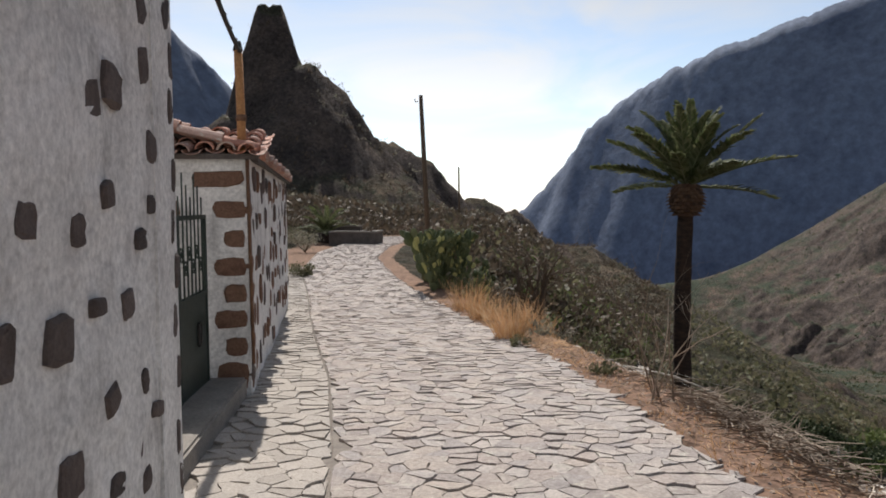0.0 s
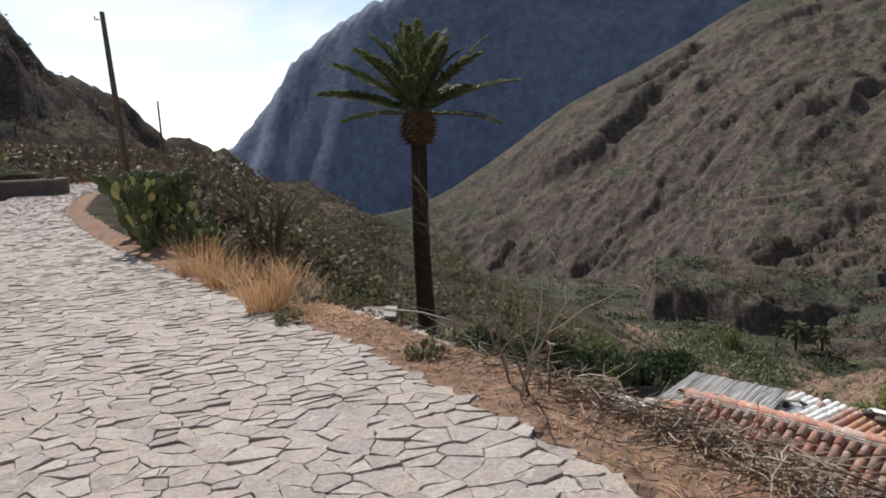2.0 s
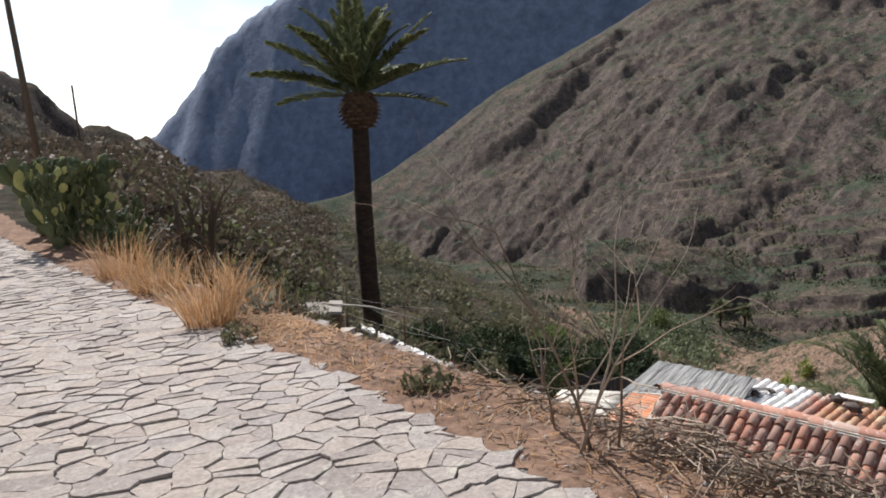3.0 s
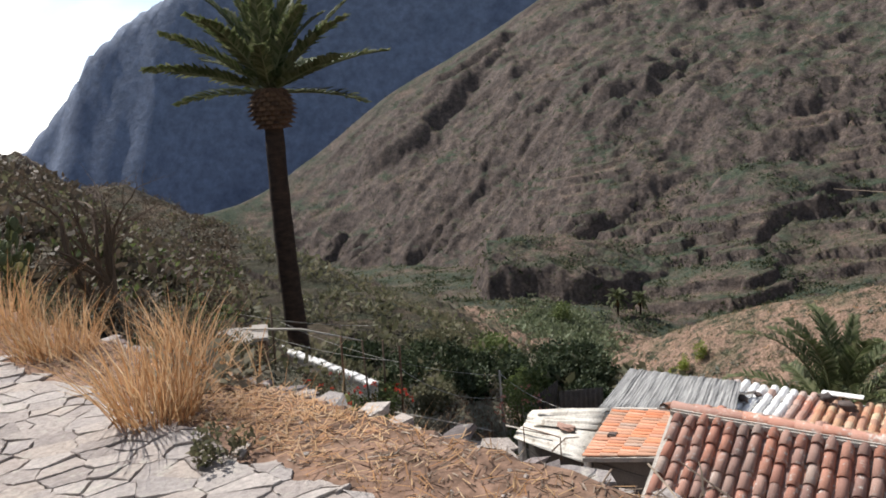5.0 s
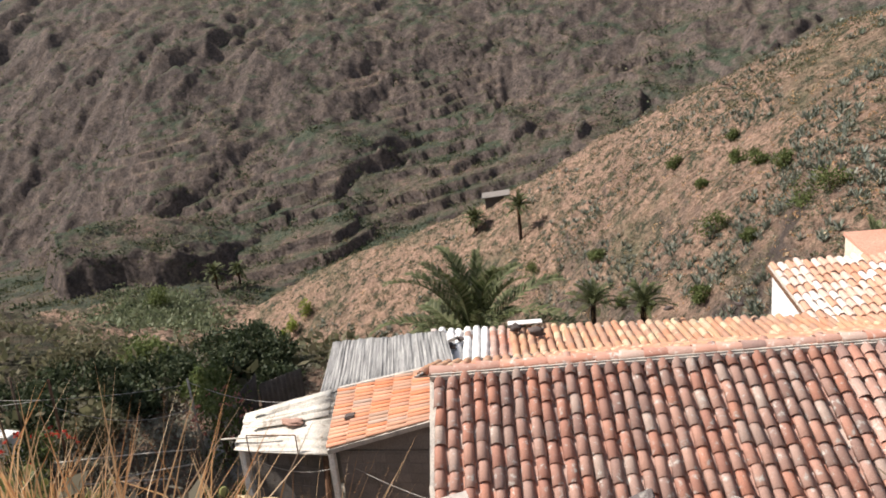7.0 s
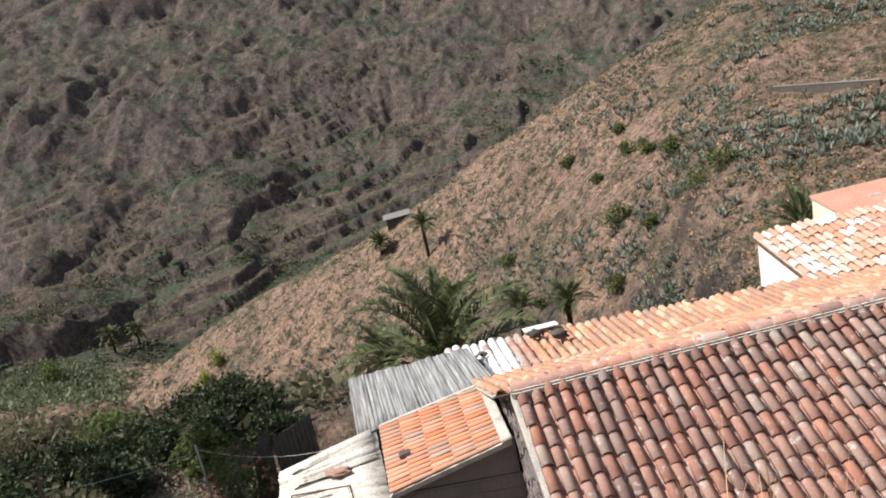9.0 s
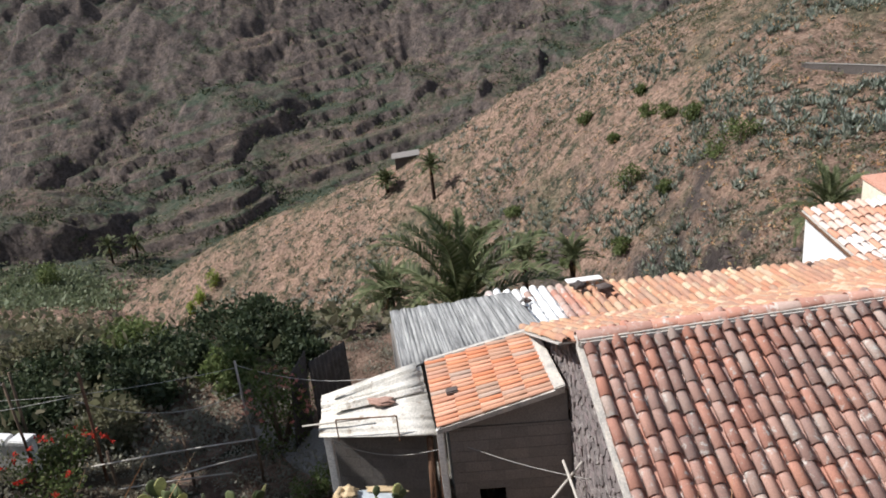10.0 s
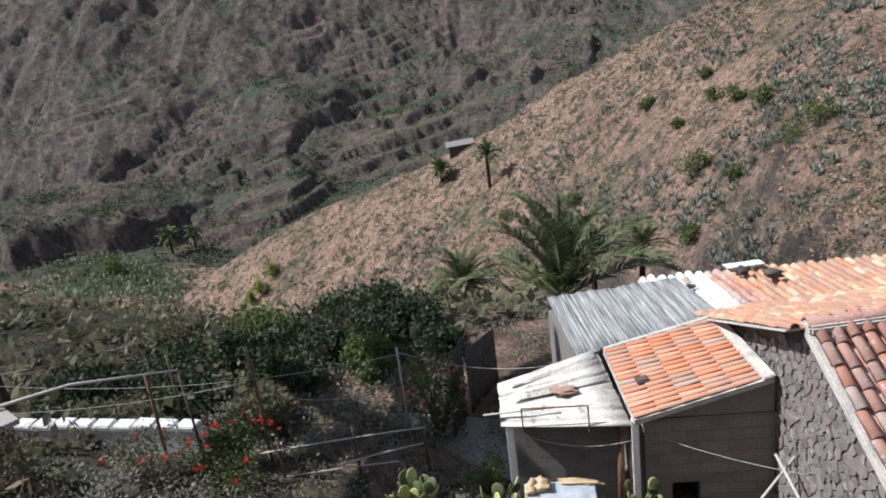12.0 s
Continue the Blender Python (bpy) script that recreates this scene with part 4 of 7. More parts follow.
def quad_sheet(name, corners, mat, waves, amp, thick=0.012, along_first=True, ragged=0.0, rng=None, n=None):
    """A corrugated sheet over four corners (a, b, c, d): waves counted from a to b, ridges running a to d."""
    a, b, c, d = (Vector(p) for p in corners)
    n = n or waves * 6
    nrm = (b - a).cross(d - a).normalized()
    if nrm.z < 0:
        nrm = -nrm
    vs, fs = [], []
    rows = 5
    for j in range(rows):
        t = j / (rows - 1)
        for i in range(n + 1):
            s = i / n
            tt = t
            if rng and ragged and j in (0, rows - 1):
                tt += (1 if j else -1) * ragged * (0.5 + 0.5 * math.sin(s * 40) * math.sin(s * 17 + 2))
            p = a.lerp(b, s).lerp(d.lerp(c, s), tt)
            if rng and ragged:
                # a loose, fibrous cover: uneven ridges and a slight sag
                h = 0.3 * math.sin(2 * math.pi * waves * s) + 1.3 * noise.noise((s * 46, t * 0.8, 3.1)) + 0.9 * noise.noise((s * 110, t * 1.5, 7.7)) + 3.0 * noise.noise((s * 4, t * 2, 1.3))
            else:
                h = math.sin(2 * math.pi * waves * s)
            vs.append(p + nrm * (amp * h))
    m = len(vs)
    vs += [v - nrm * thick for v in vs]
    for j in range(rows - 1):
        for i in range(n):
            k = j * (n + 1) + i
            fs.append((k, k + 1, k + n + 2, k + n + 1))
            fs.append((m + k, m + k + n + 1, m + k + n + 2, m + k + 1))
    for i in range(n):
        fs.append((i, m + i, m + i + 1, i + 1))
        k = (rows - 1) * (n + 1) + i
        fs.append((k, k + 1, m + k + 1, m + k))
    for j in range(rows - 1):
        k = j * (n + 1)
        fs.append((k, k + n + 1, m + k + n + 1, m + k))
        k += n
        fs.append((k, m + k, m + k + n + 1, k + n + 1))
    return mesh_of(name, vs, fs, mat, True)


def block_wall(parent, p, q, z0, z1, holes=()):
    """A wall of concrete blocks from p to q (plan), each block a piece on a thin core."""
    p, q = Vector((*p, z0)), Vector((*q, z0))
    d = (q - p)
    length = d.length
    d.normalize()
    out = Vector((d.y, -d.x, 0))
    if out.x > 0:
        out = -out
    bw, bh = 0.42, 0.2
    rows, cols = int((z1 - z0) / bh) + 1, int(length / bw) + 1
    for r in range(rows):
        for c in range(-1, cols + 1):
            a = c * bw + (0.21 if r % 2 else 0)
            b = min(a + bw - 0.012, length)
            a = max(a, 0)
            z = z0 + r * bh
            top = min(z + bh - 0.012, z1(0.5 * (a + b) / length) if callable(z1) else z1)
            if b - a < 0.05 or top - z < 0.03:
                continue
            if any(ha < b and hb > a and hz0 < top and hz1 > z for ha, hb, hz0, hz1 in holes):
                continue
            bm = bmesh.new()
            box(bm, p + d * a + out * 0.0 + Vector((0, 0, z - z0)), d * (b - a), -out * 0.18, (0, 0, top - z))
            part("block", bm, BLOCK, parent)
    bm = bmesh.new()
    spans = sorted(holes)
    x = 0.0
    for ha, hb, hz0, hz1 in spans:
        box(bm, p + d * x - out * 0.006, d * (ha - x), -out * 0.168, (0, 0, z1 - z0))
        box(bm, p + d * ha - out * 0.006, d * (hb - ha), -out * 0.168, (0, 0, hz0 - z0))
        box(bm, p + d * ha - out * 0.006 + Vector((0, 0, hz1 - z0)), d * (hb - ha), -out * 0.168, (0, 0, z1 - hz1))
        x = hb
    box(bm, p + d * x - out * 0.006, d * (length - x), -out * 0.168, (0, 0, z1 - z0))
    part("joints", bm, BLOCK, parent)


def build_tiled_shed():
    """Low block shed with the new orange tile roof."""
    rng = random.Random(21)
    oBL, oBR, oTR, oTL = Vector((10.35, 15.36, -5.56)), Vector((10.70, 13.36, -5.0)), Vector((12.72, 13.94, -5.0)), Vector((11.95, 15.85, -5.24))
    shed = thing("tiled_shed", (10.6, 14.4, -7.45), "small block shed with bright orange clay tiles on its roof", "shed")
    wall = new("front_wall")
    wall.parent = shed
    wall.matrix_parent_inverse = shed.matrix_basis.inverted()
    wall.matrix_basis = Matrix.Translation((10.5, 14.3, -7.45))
    block_wall(wall, (10.50, 15.22), (10.79, 13.30), -7.5, -5.66, [(0.4, 0.83, -7.3, -6.86)])
    bm = bmesh.new()
    vs = [bm.verts.new(p) for p in ((10.53, 15.2, -5.68), (10.80, 13.33, -5.68), (10.80, 13.33, -5.10), (10.53, 15.2, -5.62), (10.69, 15.2, -5.68), (10.96, 13.33, -5.68), (10.96, 13.33, -5.10), (10.69, 15.2, -5.62))]
    for f in ((0, 1, 2, 3), (7, 6, 5, 4), (0, 3, 7, 4), (1, 5, 6, 2), (3, 2, 6, 7), (0, 4, 5, 1)):
        bm.faces.new([vs[i] for i in f])
    part("wall_head", bm, BLOCK, shed)
    bm = bmesh.new()
    box(bm, (10.52, 15.2, -7.5), (1.45, 0.42, 0), (0.03, -0.16, 0), (0, 0, 1.9))
    box(bm, (12.2, 15.4, -7.5), (0.5, -1.7, 0), (0.16, 0.05, 0), (0, 0, 2.2))
    part("side_wall", bm, BLOCK, shed)
    bm = bmesh.new()
    lo = [bm.verts.new(p - Vector((0, 0, 0.10))) for p in (oBL, oBR, oTR, oTL)]
    hi = [bm.verts.new(p - Vector((0, 0, 0.015))) for p in (oBL, oBR, oTR, oTL)]
    bm.faces.new(lo[::-1])
    bm.faces.new(hi)
    for k in range(4):
        bm.faces.new((lo[k], lo[(k + 1) % 4], hi[(k + 1) % 4], hi[k]))
    part("roof_deck", bm, MORTAR_GREY, shed)
    bm = bmesh.new()
    e = (oTR - oBR)
    box(bm, oBR + Vector((-0.02, -0.02, -0.02)), e, Vector((-0.03, 0.17, -0.045)), (0, 0, 0.07), 0.015)
    box(bm, oTR + Vector((0, 0, -0.02)), (oTL - oTR), Vector((-0.1, -0.03, 0)), (0, 0, 0.07), 0.015)
    part("roof_edge", bm, MORTAR_GREY, shed, "cream mortar upstand along the roof edge")
    # five courses of barrels, running down to the lower side
    start_b, start_t = oBR.lerp(oBL, 0.09), oTR.lerp(oTL, 0.09)
    rows, courses = 16, 5
    tile = tile_mesh("orange_tile", 0.42, 0.056, 0.047, TILE_NEW, 0.012, 5)
    for r in range(rows):
        for k in range(courses):
            s = (r + 0.5) / rows
            a = start_b.lerp(start_t, s * 0.97 + 0.005)
            b = oBL.lerp(oTL, s * 0.97 + 0.005)
            fall = (b - a)
            along = (start_t - start_b).normalized()
            v = fall.length * (k + 1) / courses
            m = tile_matrix(a, along, fall, 0, v, 0.005 + rng.uniform(0, 0.006), rng, 0.4)
            ob = part("tile", tile, TILE_NEW, shed)
            ob.matrix_basis = m
    ob = thing("roof_stone", (11.15, 15.2, -5.3), "small flat brown stone lying on orange tiles", "stone")
    bm = bmesh.new()
    box(bm, (11.05, 15.1, -5.36), (0.16, 0.05, 0), (-0.05, 0.2, -0.03), (0, 0, 0.09), 0.02)
    part("body", bm, BASALT, ob)


build_tiled_shed()


def build_lean_to():
    """Lean-to with pale corrugated sheets, beside the tiled shed."""
    rng = random.Random(31)
    shed = thing("lean_to", (10.9, 16.4, -7.45), "block lean-to with pale corrugated fibre cement roof", "shed")
    a, b, c, d = Vector((10.55, 17.45, -5.88)), Vector((11.3, 17.6, -5.55)), Vector((12.0, 15.95, -5.36)), Vector((10.45, 15.42, -5.72))
    part("roof_sheet", quad_sheet("roof_sheet", (a, b, c, d), FIBRE_PALE, 8, 0.028, rng=rng, ragged=0.01), FIBRE_PALE, shed, "pale weathered corrugated roof sheet")
    a2, b2 = a.lerp(b, 0.55) + Vector((0, -0.25, 0.05)), b + Vector((-0.02, -0.25, 0.07))
    part("roof_sheet", quad_sheet("roof_sheet", (a2, b2, c + Vector((0, 0.1, 0.07)), d.lerp(c, 0.55) + Vector((0, 0.1, 0.06))), FIBRE_PALE, 4, 0.028, rng=rng, ragged=0.02), FIBRE_PALE, shed)
    wall = new("front_wall")
    wall.parent = shed
    wall.matrix_parent_inverse = shed.matrix_basis.inverted()
    wall.matrix_basis = Matrix.Translation((10.9, 16.2, -7.45))
    block_wall(wall, (10.88, 17.35), (10.82, 15.62), -7.5, -5.95)
    bm = bmesh.new()
    box(bm, (10.62, 17.28, -7.5), (0.13, 0.01, 0), (-0.01, 0.13, 0), (0, 0, 1.62), 0.012)
    part("corner_post", bm, WHITE_PLASTER, shed, "whitewashed corner post")
    bm = bmesh.new()
    box(bm, (10.44, 15.30, -7.5), (0.11, 0.01, 0), (-0.01, 0.11, 0), (0, 0, 1.86), 0.012)
    part("corner_post", bm, WHITE_PLASTER, shed, "peeling whitewashed post")
    part("pole", tube("pole", [(10.5, 15.62, -7.5), (10.62, 15.58, -5.9)], 0.055, RUST, 10), RUST, shed, "dark leaning metal pipe")
    part("pole", tube("pole", [(10.52, 15.46, -7.5), (10.6, 15.44, -5.85)], 0.025, RUST, 8), RUST, shed)
    bm = bmesh.new()
    for p, q in (((10.52, 17.1, -5.92), (10.52, 17.1, -5.52)), ((10.52, 17.1, -5.52), (10.5, 16.05, -5.42)), ((10.5, 16.05, -5.42), (10.5, 16.05, -5.9))):
        vs, fs = tube_data([p, q], 0.012, 6)
        bv = [bm.verts.new(v) for v in vs]
        for f in fs:
            bm.faces.new([bv[i] for i in f])
    part("rail", bm, RUST, shed, "bent dark iron rail")
    part("batten", tube("batten", [(10.62, 17.75, -5.72), (10.74, 16.6, -5.62)], 0.016, PALE_WOOD, 6), PALE_WOOD, shed)
    rag = thing("cloth_bundle", (11.2, 16.6, -5.5), "brown crumpled rag lying on the corrugated roof", "cloth")
    part("body", lump("body", (11.15, 16.45, -5.55), (0.11, 0.22, 0.05), RAG, 5, 0.6), RAG, rag)


def lump(name, at, size, mat, seed=0, rough=0.3, subdiv=3):
    bm = bmesh.new()
    bmesh.ops.create_icosphere(bm, subdivisions=subdiv, radius=1.0)
    for v in bm.verts:
        k = 1 + rough * noise.noise(Vector(v.co) * 1.7 + Vector((seed * 3.1, 0, 0))) + 0.35 * rough * noise.noise(Vector(v.co) * 4.5 + Vector((seed, 2, 0)))
        v.co = Vector(at) + Vector((v.co.x * size[0], v.co.y * size[1], v.co.z * size[2])) * k
    return finish(bm, name, mat, True)


build_lean_to()


def build_grey_roof():
    rng = random.Random(41)
    shed = thing("grey_roof_shed", (12.9, 15.2, -7.45), "outbuilding under a sagging grey weathered reed-like roof", "shed")
    a, b, c, d = Vector((11.98, 16.3, -5.37)), Vector((12.98, 13.76, -5.18)), Vector((14.6, 14.5, -5.12)), Vector((13.98, 16.98, -5.21))
    part("roof", quad_sheet("roof", (a, b, c, d), FIBRE_GREY, 34, 0.018, 0.03, rng=rng, ragged=0.03, n=260), FIBRE_GREY, shed, "grey weathered ridged roof covering")
    bm = bmesh.new()
    for p, q in (((12.1, 16.2), (13.9, 16.85)), ((13.85, 16.8), (13.45, 13.9)), ((12.1, 16.2), (12.75, 14.1))):
        dv = Vector((q[0] - p[0], q[1] - p[1], 0))
        nv = Vector((-dv.y, dv.x, 0)).normalized() * 0.14
        box(bm, (p[0], p[1], -7.5), dv, nv, (0, 0, 2.08))
    part("wall", bm, BLOCK, shed)


build_grey_roof()


def build_white_tile_roof():
    """The nearly level rear roof with whitewashed tiles, weighted with stones."""
    rng = random.Random(51)
    house = thing("rear_house", (16, 11, -8.2), "rear house wing with patchy whitewashed and bleached tiles", "house")
    fall = (AWAY + Vector((0, 0, -0.09))).normalized()
    along = (ALONG + Vector((0, 0, -0.045))).normalized()
    org = RIDGE + AWAY * 3.35 + ALONG * -0.55
    org.z = -5.36
    deck = part("roof", bmesh_slab(org, along, fall, 13.5, 2.6), MORTAR_GREY, house, "low rear roof slope")
    w = tile_mesh("white_tile", 0.42, 0.085, 0.07, TILE_WHITE)
    lay_tiles(deck, org, along, fall, 7, 0.2, 7, 0.36, w, rng, lambda c, k: False, TILE_WHITE, loose=1.6)
    brown = tile_mesh("brown_tile", 0.42, 0.085, 0.07, TILE_J)
    lay_tiles(deck, org + along * 1.4, along, fall, 2, 0.2, 7, 0.36, brown, rng, lambda c, k: False, TILE_J, loose=1.6)
    o2 = org + along * 1.85
    t2 = tile_mesh("bleached_tile", 0.42, 0.085, 0.07, TILE_SUN)
    lay_tiles(deck, o2, along, fall, 58, 0.2, 7, 0.36, t2, rng, lambda c, k: False, TILE_SUN)
    bm = bmesh.new()
    box(bm, org + AWAY * 0.15 + ALONG * 0.1 + Vector((0, 0, -3.4)), AWAY * 2.2, ALONG * 13, (0, 0, 2.75))
    part("wall", bm, WHITE_PLASTER, house)
    for k, (u, v, s) in enumerate(((2.0, 2.0, 0.16), (2.45, 1.55, 0.18), (0.55, 1.0, 0.12), (0.75, 1.5, 0.1), (5.6, 2.5, 0.1), (7.2, 2.4, 0.1))):
        p = org + ALONG * u + fall * v + Vector((0, 0, 0.13))
        st = thing("roof_stone", p, "dark basalt stone weighing down roof tiles", "stone", "stones on the roof")
        part("body", lump("body", p, (s * 0.75, s, s * 0.45), BASALT, k, 1.0, 2), BASALT, st)
    slabp = org + ALONG * 2.0 + fall * 2.3 + Vector((0, 0, 0.08))
    sl = thing("white_slab", slabp, "pale flat plastered slab at the roof edge", "slab")
    bm = bmesh.new()
    box(bm, slabp + ALONG * -0.15, ALONG * 0.8, fall * 0.3, (0, 0, 0.025), 0.008)
    part("body", bm, WHITE_PLASTER, sl)
    stick = thing("roof_branch", org + ALONG * 0.3 + Vector((0, 0, 0.2)), "grey forked branch lying on white tiles", "branch")
    part("body", tube("body", [org + ALONG * 0.15 + fall * 0.15 + Vector((0, 0, 0.16)), org + ALONG * 0.35 + fall * 0.9 + Vector((0, 0, 0.2)), org + ALONG * 0.7 + fall * 1.5 + Vector((0, 0, 0.17))], [0.045, 0.05, 0.03], PALE_WOOD, 7), PALE_WOOD, stick)


build_white_tile_roof()


def build_far_houses():
    rng = random.Random(61)
    # white house with a patchy tiled roof
    h = thing("white_house", (19.5, 4.6, -8.0), "white plastered house with patchy red and white tile roof", "house")
    p1 = Vector((20.1, 7.42, -5.42))
    fall = (-AWAY + Vector((0, 0, -0.22))).normalized()
    depth = 4.2
    bm = bmesh.new()
    low = p1 + fall * depth
    prof = [p1 + Vector((0, 0, -0.1)), low + Vector((0, 0, -0.1)), Vector((low.x, low.y, -8.6)), Vector((p1.x, p1.y, -8.6))]
    a = [bm.verts.new(p + ALONG * 0.12) for p in prof]
    b = [bm.verts.new(p + ALONG * 7.0) for p in prof]
    bm.faces.new(a)
    bm.faces.new(b[::-1])
    for k in range(4):
        bm.faces.new((a[k], b[k], b[(k + 1) % 4], a[(k + 1) % 4]))
    part("wall", bm, WHITE_PLASTER, h, "bright white plastered gable wall")
    deck = part("roof", bmesh_slab(p1, ALONG, fall, 7.2, depth, 0.05), MORTAR_GREY, h)
    mixed = material("patchy_tile", [(0.50, 0.25, 0.16), (0.60, 0.40, 0.30)], (5, 40), 0.85, 0.3, 0.006, "island", [(0.56, 0.27, 0.17), (0.78, 0.74, 0.69), (0.58, 0.33, 0.22), (0.52, 0.28, 0.19), (0.74, 0.68, 0.60)], 0.85)
    t = tile_mesh("patchy_tile", 0.42, 0.09, 0.075, mixed)
    lay_tiles(deck, p1, ALONG, fall, 34, 0.21, 11, 0.37, t, rng, lambda c, k: False, mixed)
    bm = bmesh.new()
    box(bm, p1 + Vector((0, 0, -0.09)) - ALONG * 0.05, fall * depth, ALONG * 0.1, (0, 0, 0.06))
    part("verge_board", bm, RUST, h, "thin dark verge board")
    # pink roofed house
    g = thing("pink_roof_house", (22, 2.5, -8.0), "cream rendered house with a sloping pale pink roof", "house")
    p2 = Vector((22.19, 5.32, -5.19))
    fall2 = (-AWAY + Vector((0, 0, -0.16))).normalized()
    low = p2 + fall2 * 4.5
    prof = [p2 + Vector((0, 0, -0.06)), low + Vector((0, 0, -0.06)), Vector((low.x, low.y, -8.6)), Vector((p2.x, p2.y, -8.6))]
    bm = bmesh.new()
    a = [bm.verts.new(p + ALONG * 0.06) for p in prof]
    b = [bm.verts.new(p + ALONG * 8.0) for p in prof]
    bm.faces.new(a)
    bm.faces.new(b[::-1])
    for k in range(4):
        bm.faces.new((a[k], b[k], b[(k + 1) % 4], a[(k + 1) % 4]))
    part("wall", bm, CREAM, g, "sunlit cream rendered gable wall")
    bm = bmesh.new()
    roof_slab(bm, p2 + Vector((0, 0, 0.03)), ALONG, fall2, 8.2, 4.6, 0.09)
    part("roof", bm, PINK_ROOF, g, "pale salmon pink sloping roof")
    for k in range(8):
        bm = bmesh.new()
        q = p2 + fall2 * (0.8 + 0.4 * (k % 5)) + ALONG * (1.2 + 0.7 * k) + Vector((0, 0, 0.032))
        box(bm, q, ALONG * rng.uniform(0.2, 0.5), fall2 * 0.1, (0, 0, 0.012))
        part("patch", bm, MORTAR_GREY, g)
    # little house on the crest
    f = thing("hut", (216.6, 65.6, ground_z(216.6, 65.6)), "tiny pale hut high on the opposite slope", "hut")
    bm = bmesh.new()
    z = ground_z(216.6, 65.6) + 0.6
    box(bm, (214.6, 62, z - 3.5), (4, 1, 0), (-2, 7, 0), (0, 0, 4.6))
    part("wall", bm, MORTAR_DARK, f)
    bm = bmesh.new()
    box(bm, (213.9, 61.4, z + 1.1), (5, 1.2, 0.6), (-2.4, 8.3, -0.4), (0, 0, 0.2))
    part("roof", bm, BLOCK, f)


build_far_houses()


# ---- houses beside the lane ----
def ragged_stone(name, rng, w, h, proud, mat, square=False):
    """An uneven stone lying in the x-z plane, its face towards -y."""
    n = rng.randint(6, 9)
    vs = []
    if square:
        n = 12
        shape = []
        for k in range(n):
            a = 2 * math.pi * (k + 0.5) / n
            c, d = math.cos(a), math.sin(a)
            m = max(abs(c), abs(d)) ** 0.6
            shape.append((c / m * w / 2 * rng.uniform(0.92, 1.06), d / m * h / 2 * rng.uniform(0.88, 1.08)))
    else:
        shape = [(math.cos(2 * math.pi * k / n + rng.uniform(-0.25, 0.25)) * w / 2 * rng.uniform(0.8, 1.1), math.sin(2 * math.pi * k / n + rng.uniform(-0.25, 0.25)) * h / 2 * rng.uniform(0.85, 1.1)) for k in range(n)]
    for f, y in ((1.0, 0.03), (1.0, -proud * 0.5), (0.8, -proud)):
        for px, pz in shape:
            vs.append((px * f, y + rng.uniform(-0.004, 0.004), pz * f))
    fs = []
    for r in range(2):
        for k in range(n):
            k2 = (k + 1) % n
            fs.append((r * n + k, r * n + k2, (r + 1) * n + k2, (r + 1) * n + k))
    fs.append(tuple(2 * n + k for k in range(n)))
    me = mesh_of(name, vs, fs, mat)
    return me


def wobble_wall(name, p, q, z0, z1, thick, mat, step=0.16, amp=0.02, seed=0):
    """A plastered wall with an uneven face: from p to q on the plan, body to the left of p-q."""
    p, q = Vector((*p, 0)), Vector((*q, 0))
    d = q - p
    length = d.length
    d.normalize()
    inw = Vector((-d.y, d.x, 0))
    nu, nv = max(2, int(length / step)), max(2, int((z1 - z0) / step))
    vs, fs = [], []
    for j in range(nv + 1):
        for i in range(nu + 1):
            a, z = length * i / nu, z0 + (z1 - z0) * j / nv
            k = amp * noise.noise(Vector((a * 1.3, z * 1.3, seed))) + 0.4 * amp * noise.noise(Vector((a * 5, z * 5, seed + 3)))
            if i in (0, nu):
                k = 0
            vs.append(p + d * a + inw * (k - 0.0) + Vector((0, 0, z)))
    for j in range(nv):
        for i in range(nu):
            a = j * (nu + 1) + i
            fs.append((a, a + 1, a + nu + 2, a + nu + 1))
    o = len(vs)
    vs += [p + inw * thick + Vector((0, 0, z0)), q + inw * thick + Vector((0, 0, z0)), q + inw * thick + Vector((0, 0, z1)), p + inw * thick + Vector((0, 0, z1))]
    fs.append((o + 1, o, o + 3, o + 2))
    bottom, top = list(range(nu + 1)), [nv * (nu + 1) + i for i in range(nu + 1)]
    fs.append(tuple([o, o + 1] + bottom[::-1]))
    fs.append(tuple(top + [o + 2, o + 3]))
    fs.append(tuple([j * (nu + 1) for j in range(nv + 1)] + [o + 3, o]))
    fs.append(tuple([o + 1, o + 2] + [j * (nu + 1) + nu for j in range(nv, -1, -1)]))
    return mesh_of(name, vs, fs, mat, False)


def set_stones(wall, rng, p, q, spots, mats, proud=0.02, square=False, turn=12):
    """Dark stones showing through the whitewash: spots are (distance along, height, width, tall)."""
    p, q = Vector((*p, 0)), Vector((*q, 0))
    d = (q - p).normalized()
    out = Vector((d.y, -d.x, 0))
    m = Matrix((d, -out, Vector((0, 0, 1)))).transposed().to_4x4()
    for a, z, w, h in spots:
        ob = part("stone", ragged_stone("stone", rng, w, h, proud + rng.uniform(-0.006, 0.012), rng.choice(mats), square), BASALT, wall)
        ob.matrix_basis = Matrix.Translation(p + d * a + Vector((0, 0, z)) + out * 0.0) @ m @ Matrix.Rotation(radians(rng.uniform(-turn, turn)), 4, "Y")


def scatter_spots(rng, length, z0, z1, spacing, w, h):
    spots = []
    tries = 0
    while tries < 1500:
        tries += 1
        a, z = rng.uniform(0.1, length - 0.05), rng.uniform(z0, z1)
        if all(((a - b) / 0.8) ** 2 + (z - y) ** 2 > spacing ** 2 for b, y, _, _ in spots):
            spots.append((a, z, w * rng.uniform(0.55, 1.35), h * rng.uniform(0.55, 1.35)))
    return spots


